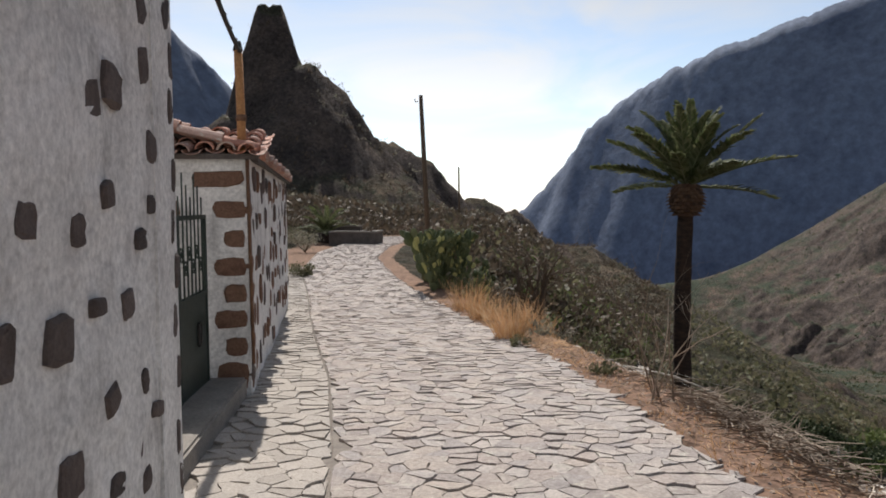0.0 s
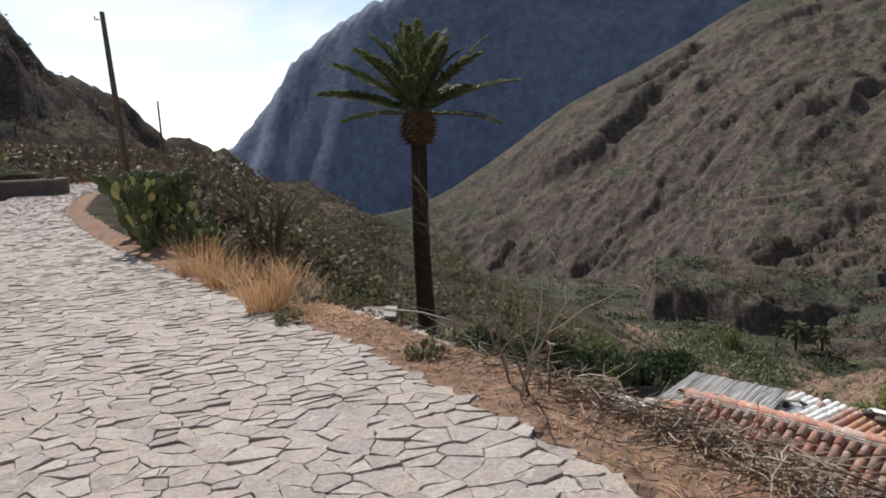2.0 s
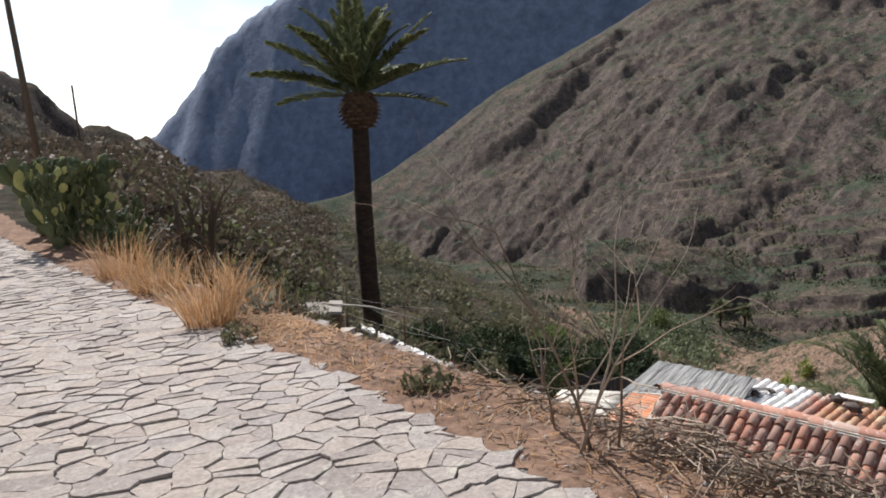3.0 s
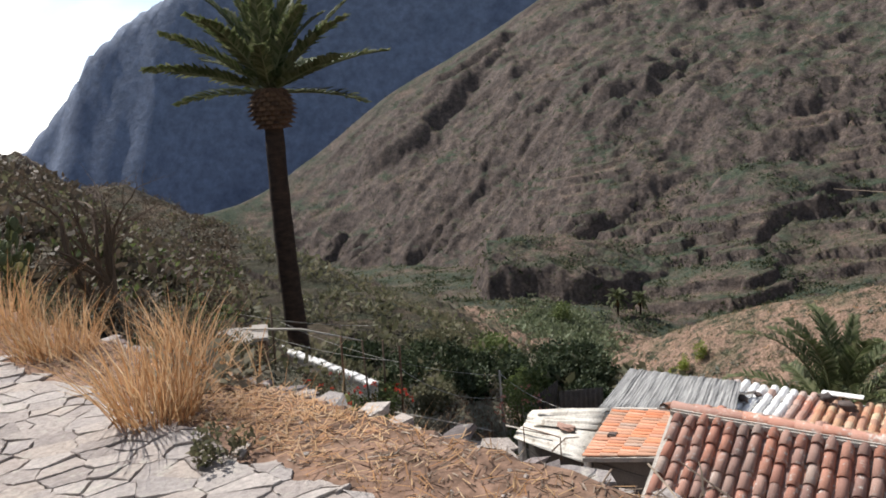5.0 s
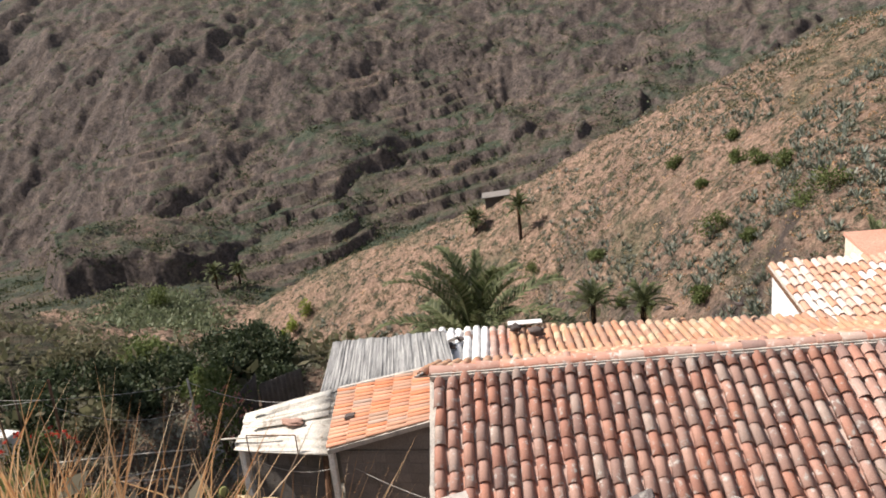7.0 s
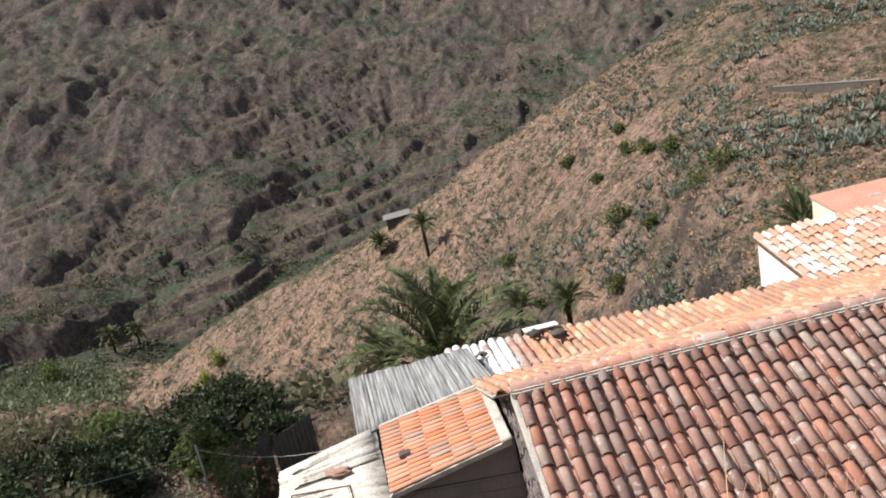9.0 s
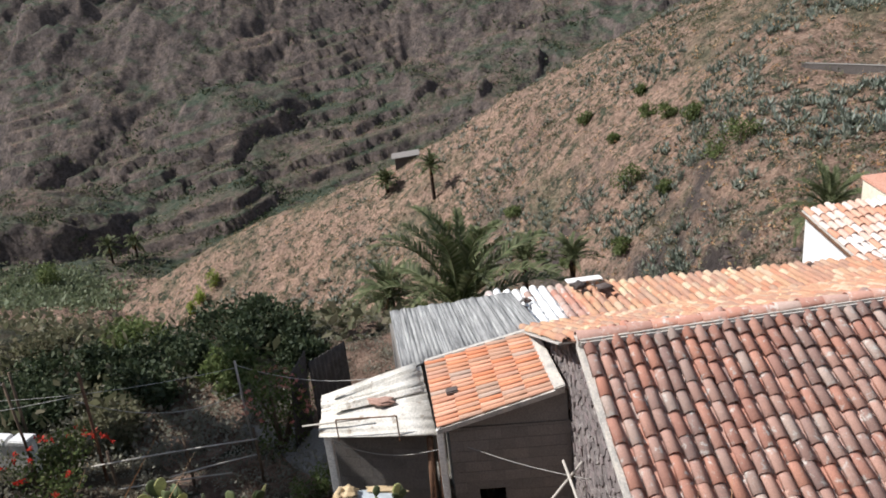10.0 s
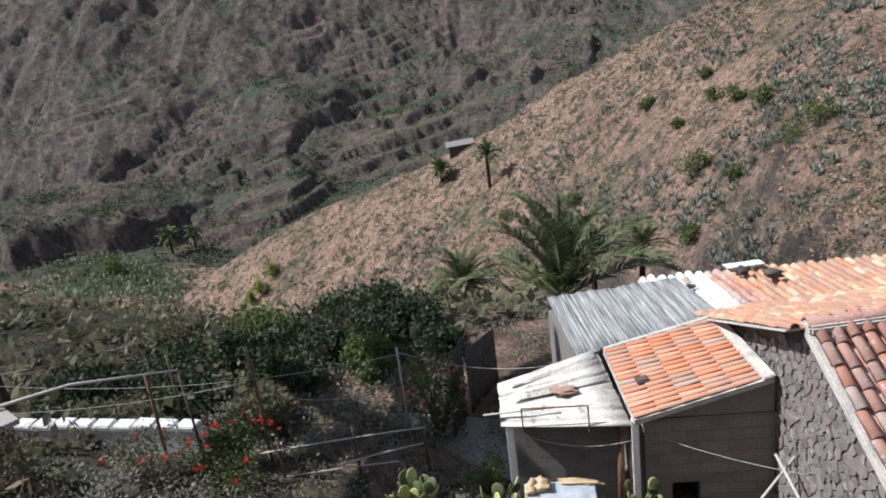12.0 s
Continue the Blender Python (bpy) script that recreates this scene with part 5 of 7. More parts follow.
def build_near_house():
    rng = random.Random(71)
    c, a = (-1.28, 4.36), (-0.86, -4.0)
    house = thing("whitewashed_house", (-1.3, 4.2, -0.2), "whitewashed house wall with dark basalt stones showing", "house")
    wall = part("wall", wobble_wall("wall", a, c, -0.5, 3.9, 0.45, WHITEWASH, 0.12, 0.03, 2), WHITEWASH, house)
    length = (Vector(c) - Vector(a)).length
    # distance along the wall, height, width, tall
    shown = [(6.66, 1.97, 0.17, 0.18), (7.09, 1.97, 0.24, 0.16), (7.35, 2.06, 0.22, 0.19), (7.25, 1.59, 0.13, 0.12), (6.93, 1.45, 0.14, 0.13), (6.5, 1.5, 0.16, 0.14), (7.82, 2.24, 0.15, 0.2),
             (7.89, 1.84, 0.16, 0.17), (7.86, 1.55, 0.13, 0.1), (7.68, 1.38, 0.14, 0.11), (6.72, 1.06, 0.23, 0.19), (7.1, 1.13, 0.13, 0.08), (7.48, 1.09, 0.15, 0.14), (6.33, 1.09, 0.12, 0.19),
             (7.69, 0.68, 0.1, 0.12), (7.21, 0.71, 0.17, 0.13), (7.87, 0.49, 0.18, 0.09), (7.53, 0.4, 0.2, 0.15), (6.78, 0.54, 0.22, 0.17), (7.24, 0.33, 0.2, 0.11), (7.65, 0.2, 0.15, 0.12)]
    rest = [k for k in scatter_spots(rng, length, -0.1, 3.8, 0.34, 0.15, 0.18) if k[0] < 6.15 or k[1] > 2.4 or k[1] < 0.1]
    set_stones(wall, rng, a, c, shown, [BASALT], 0.010, True, 14)
    set_stones(wall, rng, a, c, rest, [BASALT], 0.010)
    quoins = [(length - 0.05 - 0.05 * (k % 2), -0.05 + 0.30 * k + rng.uniform(-0.05, 0.05), 0.08, 0.2) for k in range(13)]
    set_stones(wall, rng, a, c, quoins, [BASALT], 0.008, True)
    ret = part("return_wall", wobble_wall("return_wall", c, (-4.4, 4.1), -0.5, 3.9, 0.45, WHITEWASH, 0.2, 0.02, 5), WHITEWASH, house)
    bm = bmesh.new()
    box(bm, (-5.5, -4.2, 3.9), (4.75, 0, 0), (-0.45, 8.6, 0), (0, 0, 0.12), 0.02)
    part("roof", bm, TILE_J, house)
    bm = bmesh.new()
    box(bm, (-5.5, -4.2, -0.5), (0.3, 0, 0), (0.9, 8.4, 0), (0, 0, 4.4))
    part("rear_wall", bm, WHITEWASH, house)
    # black cables from the eaves to the pole
    cab = thing("overhead_cable", (-1.25, 4.3, 3.3), "thick black twisted cable strung between house and pole", "cable")
    part("wire", tube("wire", sag((-1.26, 4.36, 3.55), (-1.52, 7.25, 3.02), 0.10, 14), 0.022, CABLE, 6), CABLE, cab)
    part("wire", tube("wire", [p + Vector((0.015 * math.cos(i * 2.2), 0, 0.018 * math.sin(i * 2.2))) for i, p in enumerate(sag((-1.25, 4.36, 3.58), (-1.52, 7.25, 3.04), 0.11, 26))], 0.012, CABLE, 5), CABLE, cab)
    part("loop", tube("loop", [(-1.27, 4.37, 3.2), (-1.22, 4.42, 2.92), (-1.20, 4.45, 2.80), (-1.24, 4.42, 2.78), (-1.28, 4.38, 2.82)], 0.009, CABLE, 5), CABLE, cab)


build_near_house()


def build_low_house():
    rng = random.Random(81)
    A, B, C = (-1.47, 7.2), (-2.42, 15.5), (-3.95, 6.82)
    top = 2.02
    house = thing("low_house", (-2.2, 9, -0.4), "low whitewashed house with reddish corner stones and tile eaves", "house")
    side = part("side_wall", wobble_wall("side_wall", A, B, -0.8, top, 0.4, WHITEWASH, 0.16, 0.03, 7), WHITEWASH, house)
    front = part("pillar", wobble_wall("pillar", C, A, -0.6, top, 0.5, WHITEWASH, 0.1, 0.012, 9), WHITEWASH, house, "whitewashed pillar with brown quoin stones")
    zs = [-0.12, 0.17, 0.44, 0.69, 0.95, 1.22, 1.50]
    face = (Vector(A) - Vector(C)).length
    spots = [(face - 0.17 + 0.04 * (k % 2), z, 0.31 if k % 2 == 0 else 0.21, 0.18 if k else 0.27) for k, z in enumerate(zs)]
    set_stones(front, rng, C, A, spots, [REDSTONE], 0.012, True, 3)
    set_stones(front, rng, C, A, [(face - 0.27, 1.80, 0.50, 0.16), (face - 0.72, 1.5, 0.2, 0.2), (face - 0.74, 1.16, 0.18, 0.12), (face - 1.2, 1.3, 0.22, 0.2), (face - 1.5, 0.8, 0.2, 0.2)], [REDSTONE], 0.012, True, 3)
    length = (Vector(B) - Vector(A)).length
    set_stones(side, rng, A, B, [(0.14 + 0.08 * (k % 2), z, 0.3, 0.2) for k, z in enumerate(zs)] + scatter_spots(rng, length, -0.3, 1.9, 0.42, 0.16, 0.26), [BASALT, REDSTONE], 0.015)
    bm = bmesh.new()
    box(bm, (-6.2, 7.6, -0.8), (3.4, -0.2, 0), (-0.9, 8.2, 0), (0, 0, 2.7))
    part("core", bm, WHITEWASH, house)
    bm = bmesh.new()
    box(bm, (-2.85, 15.45, -0.8), (0.4, 0.05, 0), (0.02, -0.35, 0), (0, 0, 2.8))
    part("end_wall", bm, WHITEWASH, house)
    # hipped eaves: one slope to the gate, one to the lane
    d = (Vector((*B, 0)) - Vector((*A, 0))).normalized()
    out = Vector((d.y, -d.x, 0))
    eave = Vector((*A, top)) + out * 0.12 - d * 0.14
    fall1 = (out + Vector((0, 0, -0.30))).normalized()
    apex = eave - fall1 * 1.5
    s1 = part("roof", bmesh_slab(apex + d * 0.6, d, fall1, length - 0.3, 1.45, 0.05), MORTAR_DARK, house)
    tile = tile_mesh("tile", 0.42, 0.09, 0.075, TILE)
    lay_tiles(s1, apex + d * 0.1, d, fall1, 41, 0.2, 4, 0.37, tile, rng, lambda c, k: k == 3 and c < 30, TILE_J)
    fall2 = (-d + Vector((0, 0, -0.22))).normalized()
    apex2 = Vector((*A, top)) - out * 2.6 + out * 0.12 - d * 0.14 - fall2 * 1.5
    s2 = part("roof", bmesh_slab(apex2, out, fall2, 2.6, 1.45, 0.05), MORTAR_DARK, house)
    lay_tiles(s2, apex2, out, fall2, 13, 0.2, 4, 0.37, tile, rng, lambda c, k: True, TILE_J)
    part("downpipe", tube("downpipe", [(-1.455, 7.16, 2.0), (-1.45, 7.18, 1.2), (-1.44, 7.18, 0.0)], 0.018, RUST, 8), RUST, house, "thin rusty pipe down the corner")
    # cane pole over the corner
    pole = thing("corner_pole", (-1.52, 7.28, 1.9), "orange brown wooden pole rising from the eaves corner", "pole")
    part("shaft", tube("shaft", [(-1.53, 7.3, 1.3), (-1.53, 7.29, 2.4), (-1.54, 7.26, 3.06)], [0.045, 0.042, 0.04], CANE, 10), CANE, pole)
    part("collar", tube("collar", [(-1.53, 7.29, 2.36), (-1.53, 7.29, 2.42)], 0.05, RUST, 10), RUST, pole)
    part("cap", tube("cap", [(-1.54, 7.26, 3.03), (-1.54, 7.26, 3.12)], [0.05, 0.03], CABLE, 8), CABLE, pole)
    # doorstep
    step = thing("doorstep", (-1.6, 5.8, -0.2), "worn grey concrete doorstep before the gate", "step")
    bm = bmesh.new()
    box(bm, (-1.36, 4.46, -0.4), (-0.14, 2.68, -0.08), (-0.5, 0, 0), (0, 0, 0.36), 0.02)
    part("body", bm, CONCRETE, step)
    build_gate()


def build_gate():
    """Green iron gate, solid below, barred and scrolled above, closing the gap between the houses."""
    gate = thing("iron_gate", (-1.86, 6.3, 0.0), "dark green iron gate with scrolls and spiked bars", "gate")
    p, q = Vector((-1.84, 7.02, 0)), Vector((-1.76, 5.0, 0))
    d = (q - p).normalized()
    nrm = Vector((-d.y, d.x, 0))
    L = 1.0
    for leaf in range(2):
        o = p + d * (leaf * 1.01)
        bm = bmesh.new()
        box(bm, o + nrm * -0.01 + Vector((0, 0, -0.12)), d * L, nrm * 0.02, (0, 0, 0.86))
        part("panel", bm, IRON, gate, "solid sheet iron lower panel")
        for a in (0.0, L - 0.04):
            bm = bmesh.new()
            box(bm, o + d * a + nrm * -0.02 + Vector((0, 0, -0.12)), d * 0.04, nrm * 0.04, (0, 0, 1.58), 0.004)
            part("stile", bm, IRON, gate)
        for z in (0.72, 1.42):
            bm = bmesh.new()
            box(bm, o + nrm * -0.022 + Vector((0, 0, z)), d * L, nrm * 0.044, (0, 0, 0.04), 0.004)
            part("rail", bm, IRON, gate)
        for k in range(7):
            a = 0.1 + k * 0.133
            part("bar", tube("bar", [o + d * a + Vector((0, 0, 0.75)), o + d * a + Vector((0, 0, 1.62 + 0.1 * (k % 3)))], [0.009, 0.007], IRON, 6), IRON, gate)
            if k < 6:
                pts = []
                for i in range(15):
                    t = i / 14
                    ang = t * 3.2 * math.pi
                    r = 0.055 * (1 - 0.75 * t)
                    pts.append(o + d * (a + 0.066 + r * math.cos(ang)) + Vector((0, 0, 1.0 + 0.12 * (k % 2) + r * 1.5 * math.sin(ang))))
                part("scroll", tube("scroll", pts, 0.006, IRON, 5), IRON, gate)
    bm = bmesh.new()
    box(bm, p + d * 0.3 + nrm * 0.012 + Vector((0, 0, 0.28)), d * 0.12, nrm * 0.012, (0, 0, 0.22), 0.02)
    part("ornament", bm, CABLE, gate, "dark iron ornament on the panel")
    wall = thing("yard_wall", (-3.2, 5.8, -0.3), "whitewashed wall at the back of the gateway", "wall")
    bm = bmesh.new()
    box(bm, (-4.2, 4.2, -0.5), (0.2, 0, 0), (0, 3.2, 0), (0, 0, 2.6))
    part("body", bm, WHITEWASH, wall)


build_low_house()


# ---- palms ----
def frond_mesh(name, rng, length, droop, mat, leaflets=46, leaf=0.42, lift=0.5, width=0.034):
    """A feather leaf along +x, arching: rachis and paired leaflets."""
    soup = Soup()
    pts = []
    n = 14
    a = lift
    p = Vector((0, 0, 0))
    for i in range(n + 1):
        pts.append(p.copy())
        t = i / n
        ang = a - droop * t * t
        p += Vector((math.cos(ang), 0, math.sin(ang))) * (length / n)
    vs, fs = tube_data(pts, [0.035 * (1 - 0.85 * i / n) for i in range(n + 1)], 4)
    soup.add(vs, fs)
    for k in range(leaflets):
        t = 0.10 + 0.89 * k / leaflets
        f = t * n
        i = min(int(f), n - 1)
        q = pts[i].lerp(pts[i + 1], f - i)
        d = (pts[i + 1] - pts[i]).normalized()
        up = Vector((-d.z, 0, d.x))
        l = leaf * (math.sin(math.pi * (0.12 + 0.82 * t)) ** 0.7) * rng.uniform(0.85, 1.15)
        for s in (-1, 1):
            v = (d * rng.uniform(0.65, 0.95) + Vector((0, s, 0)) * 0.8 + up * rng.uniform(0.05, 0.55)).normalized()
            w = v.cross(up).normalized() * width
            tip = q + v * l - Vector((0, 0, 0.10 * l))
            mid = q + v * l * 0.5 + Vector((0, 0, 0.02))
            soup.add([q - w * 0.6, mid - w, tip, mid + w, q + w * 0.6], [(0, 1, 2, 3, 4)])
    return soup.mesh(name, mat)


FROND_RNG = random.Random(101)
STIFF = [frond_mesh("frond", FROND_RNG, 2.75, d, PALM_LEAF, 50, 0.40, 0.25, 0.05) for d in (0.15, 0.4, 0.7)]
ARCHED = [frond_mesh("frond", FROND_RNG, 3.4, d, PALM_LEAF, 46, 0.48, 0.35) for d in (0.9, 1.3, 1.6)]
FEATHERY = [frond_mesh("frond", FROND_RNG, 3.4, d, PALM_LEAF, 18, 0.62, 0.35, 0.13) for d in (0.7, 1.2, 1.6)]
DRY = [frond_mesh("dry_frond", FROND_RNG, 2.6, 1.2, PALM_DRY, 26, 0.4, 0.0)]


def palm(at, top, radius, fronds, meshes, spread, label, scale=1.0, boss=True, group="", dry=0, seed=0):
    """A date palm: at = foot of the trunk, top = height of its crown, spread = lowest and highest frond angle in degrees."""
    rng = random.Random(seed)
    at = Vector(at)
    tree = thing("palm_tree", at, label, "palm tree", group)
    h = top - at.z
    pts, rad = [], []
    n = max(6, int(h / 0.5))
    bend = Vector((rng.uniform(-0.1, 0.1), rng.uniform(-0.1, 0.1), 0))
    for i in range(n + 1):
        t = i / n
        pts.append(at + Vector((0, 0, h * t)) + bend * math.sin(math.pi * t))
        rad.append(radius * (1.12 - 0.2 * t) * (1 + 0.035 * math.sin(i * 2.4)))
    part("trunk", tube("trunk", pts, rad, BARK_DARK, 14), BARK_DARK, tree)
    crown = at + Vector((0, 0, h))
    if boss:
        soup = Soup()
        rows, cols = 9, 15
        for r in range(rows):
            for c in range(cols):
                a = 2 * math.pi * (c + 0.5 * (r % 2)) / cols
                t = r / (rows - 1)
                rr = radius * (1.2 + 1.0 * math.sin(math.pi * min(1, t * 0.75 + 0.12)))
                z = -0.55 + 1.35 * t
                d = Vector((math.cos(a), math.sin(a), 0))
                s = Vector((-d.y, d.x, 0)) * radius * 0.42
                p = crown + d * rr + Vector((0, 0, z * radius / 0.36 * 0.9))
                o = d * radius * 0.28
                u = Vector((0, 0, 0.13 * radius / 0.36))
                soup.add([p - s - d * 0.2 * radius, p + s - d * 0.2 * radius, p + o - u * 0.2, p - s * 0.6 + u - d * 0.1, p + s * 0.6 + u - d * 0.1], [(0, 1, 2), (0, 2, 3), (1, 4, 2), (2, 4, 3)])
        vs, fs = tube_data([crown + Vector((0, 0, z * radius)) for z in (-1.5, -0.8, 0.3, 1.6, 2.4)], [radius * k for k in (1.0, 1.7, 2.0, 1.7, 0.9)], 14)
        soup.add(vs, fs)
        part("leaf_base_bulb", soup.mesh("leaf_base_bulb", BOSS), BOSS, tree, "bulb of trimmed brown leaf bases")
        crown = crown + Vector((0, 0, 2.0 * radius))
    for k in range(fronds + dry):
        az = k * 2.39996 + rng.uniform(-0.2, 0.2)
        t = (k + 0.5) / fronds
        lean = spread[0] + (spread[1] - spread[0]) * min(1, t) ** 0.8 + rng.uniform(-5, 5)
        me = rng.choice(meshes)
        if k >= fronds:
            lean, me = rng.uniform(-60, -35), DRY[0]
        ob = part("frond", me, PALM_LEAF, tree)
        s = scale * rng.uniform(0.85, 1.1) * (1 - 0.15 * t)
        ob.matrix_basis = Matrix.Translation(crown + Vector((0, 0, 0.15 * scale * t))) @ Matrix.Rotation(az, 4, "Z") @ Matrix.Rotation(-radians(lean - 18), 4, "Y") @ Matrix.Rotation(rng.uniform(-0.35, 0.35), 4, "X") @ Matrix.Scale(s, 4)
    return tree


palm((11.25, 28.45, ground_z(11.25, 28.45) - 0.3), 1.5, 0.33, 30, STIFF, (2, 90), "tall trimmed date palm with dark trunk beside lane", 1.42, True, seed=1)
palm((28.35, 18.25, ground_z(28.35, 18.25) - 0.2), -12.0, 0.38, 23, ARCHED, (8, 88), "broad green date palm behind the tiled roofs", 1.7, False, "palms in the valley", 4, 2)
palm((53.9, 28.85, ground_z(53.9, 28.85) - 0.2), -22.6, 0.35, 50, ARCHED, (-35, 80), "drooping date palm below the garden", 1.25, False, "palms in the valley", 8, 3)
palm((42.8, 29.7, ground_z(42.8, 29.7) - 0.2), -20.4, 0.3, 34, ARCHED, (-10, 80), "small date palm among garden trees", 0.75, False, "palms in the valley", 3, 4)
palm((83, 14.5, ground_z(83, 14.5) - 0.2), -31.2, 0.35, 38, ARCHED, (-5, 80), "date palm on the dry slope", 1.2, False, "palms in the valley", 3, 5)
palm((80.5, 20.0, ground_z(80.5, 20) - 0.2), -30.2, 0.35, 38, ARCHED, (0, 80), "date palm on the dry slope", 1.15, False, "palms in the valley", 3, 6)
palm((40.6, 0.2, ground_z(40.6, 0.2) - 0.2), -12.2, 0.3, 44, ARCHED, (-50, 80), "shaggy drooping palm behind the pink roofed house", 0.85, False, "palms in the valley", 10, 7)
palm((181.6, 51.4, ground_z(181.6, 51.4) - 0.5), ground_z(181.6, 51.4) + 8.5, 0.45, 30, FEATHERY, (-25, 80), "slim palm high on the opposite slope", 1.45, False, "palms in the valley", 6, 8)
palm((200.6, 69.2, ground_z(200.6, 69.2) - 0.5), ground_z(200.6, 69.2) + 3.6, 0.5, 34, FEATHERY, (-30, 80), "low bushy palm on the opposite slope", 1.5, False, "palms in the valley", 4, 9)
palm((276, 222, ground_z(276, 222) - 0.5), ground_z(276, 222) + 8, 0.5, 36, FEATHERY, (-40, 80), "palm beside the reed bed", 2.0, False, "palms in the valley", 6, 10)
palm((283, 214, ground_z(283, 214) - 0.5), ground_z(283, 214) + 8.0, 0.5, 32, FEATHERY, (-40, 80), "palm beside the reed bed", 1.8, False, "palms in the valley", 6, 11)
palm((-4.0, 37.9, ground_z(-4.0, 37.9) - 0.2), 0.1, 0.22, 26, ARCHED, (0, 80), "young palm beside the low walls", 0.55, False, seed=12)


# ---- prickly pears ----
def pad_mesh(name, mat):
    bm = bmesh.new()
    bmesh.ops.create_uvsphere(bm, u_segments=10, v_segments=7, radius=0.5)
    for v in bm.verts:
        x, y, z = v.co
        taper = 0.55 + 0.45 * min(1, (z + 0.5) / 0.55)
        v.co = Vector((x * 0.78 * taper, y * 0.13, z + 0.5))
    return finish(bm, name, mat, True)


PADS = [pad_mesh("pad", PAD), pad_mesh("pad", PAD_YELLOW)]


def cactus(at, height_m, stems, seed, label, pale=0.1, pad=0.26, wide=0.5):
    rng = random.Random(seed)
    at = Vector(at)
    c = thing("prickly_pear", at, label, "cactus", "prickly pears")

    def grow(p, direction, facing, size, level):
        m = PADS[1] if rng.random() < pale and level > 1 else PADS[0]
        z = direction.normalized()
        y = (facing - z * facing.dot(z)).normalized()
        x = y.cross(z)
        rot = Matrix((x, y, z)).transposed().to_4x4()
        ob = part("pad", m, PAD, c)
        ob.matrix_basis = Matrix.Translation(p) @ rot @ Matrix.Diagonal((size, size, size, 1))
        end = p + z * size * 0.93
        if end.z - at.z > height_m or level > 6:
            return
        for k in range(1 if rng.random() < 0.45 else 2):
            side = x * rng.uniform(-0.9, 0.9)
            grow(end + side * size * 0.28, (z + side * 0.9 + Vector((rng.uniform(-0.4, 0.4), rng.uniform(-0.4, 0.4), 0.55))).normalized(), (y + rand_dir(rng) * 0.9).normalized(), size * rng.uniform(0.8, 1.05), level + 1)
    for s in range(stems):
        a = rng.uniform(0, 6.28)
        o = Vector((math.cos(a), math.sin(a), 0)) * rng.uniform(0, wide)
        p = at + o
        p.z = ground_z(p.x, p.y) - 0.04
        grow(p, Vector((o.x * 0.5, o.y * 0.5, 1)), rand_dir(rng), pad * rng.uniform(0.85, 1.2), 0)
    return c


def on_ground(x, y, up=0.0):
    return (x, y, ground_z(x, y) + up)


cactus(on_ground(1.05, 17.9), 1.3, 17, 1, "large dark prickly pear thicket beside the lane", 0.1, 0.25, 0.7)
cactus(on_ground(1.2, 19.4), 1.5, 10, 2, "tall prickly pear thicket with yellowing tips", 0.22, 0.27, 0.8)
cactus(on_ground(4.6, 7.7), 0.8, 9, 3, "green prickly pear rising above the wall stones", 0.0, 0.27, 0.3)
cactus(on_ground(6.5, 16.9), 2.0, 6, 4, "pale green prickly pears on the bank", 0.35, 0.28, 0.7)
cactus(on_ground(6.1, 17.9), 1.4, 4, 5, "pale green prickly pears on the bank", 0.25, 0.27, 0.6)
cactus(on_ground(6.9, 15.35), 1.3, 3, 6, "prickly pear with bright yellow green pads", 0.4, 0.26, 0.3)
cactus(on_ground(4.3, 13.9), 0.75, 2, 7, "small prickly pear on the bank", 0.2, 0.22, 0.25)
cactus(on_ground(3.7, 11.6), 0.5, 2, 8, "small prickly pear beside dry grass", 0.2, 0.2, 0.25)
cactus(on_ground(3.6, 18.4), 1.2, 2, 9, "dark prickly pear in the bank's shade", 0.0, 0.24, 0.3)


# ---- dry grass, twigs, shrubs ----
def blades(soup, rng, at, count, length, spread, lean=0.5, width=0.0038):
    at = Vector(at)
    for _ in range(count):
        a, r = rng.uniform(0, 6.28), spread * math.sqrt(rng.random())
        p = at + Vector((math.cos(a) * r, math.sin(a) * r, 0))
        p.z = ground_z(p.x, p.y) - 0.01
        d = Vector((math.cos(a), math.sin(a), 0)) * rng.uniform(0.0, lean) * (0.4 + r / max(spread, 0.01)) + Vector((rng.gauss(0, 0.2), rng.gauss(0, 0.2), 1))
        d.normalize()
        l = length * rng.uniform(0.25, 1.15)
        w = d.cross(rand_dir(rng)).normalized() * width
        bend = Vector((d.x, d.y, -0.4)) * l * 0.22
        m, t = p + d * l * 0.55, p + d * l + bend
        soup.add([p - w, p + w, m + w * 0.8, m - w * 0.8], [(0, 1, 2, 3)])
        soup.add([m - w * 0.8, m + w * 0.8, t], [(0, 1, 2)])


def tuft(x, y, count, length, spread, label, seed):
    rng = random.Random(seed)
    s = Soup()
    blades(s, rng, (x, y, 0), count, length, spread)
    g = thing("grass_tuft", on_ground(x, y), label, "grass", "dry grass tufts")
    tagged(part("straw", s.mesh("straw", STRAW), STRAW, g), kind="stuff")
    return g


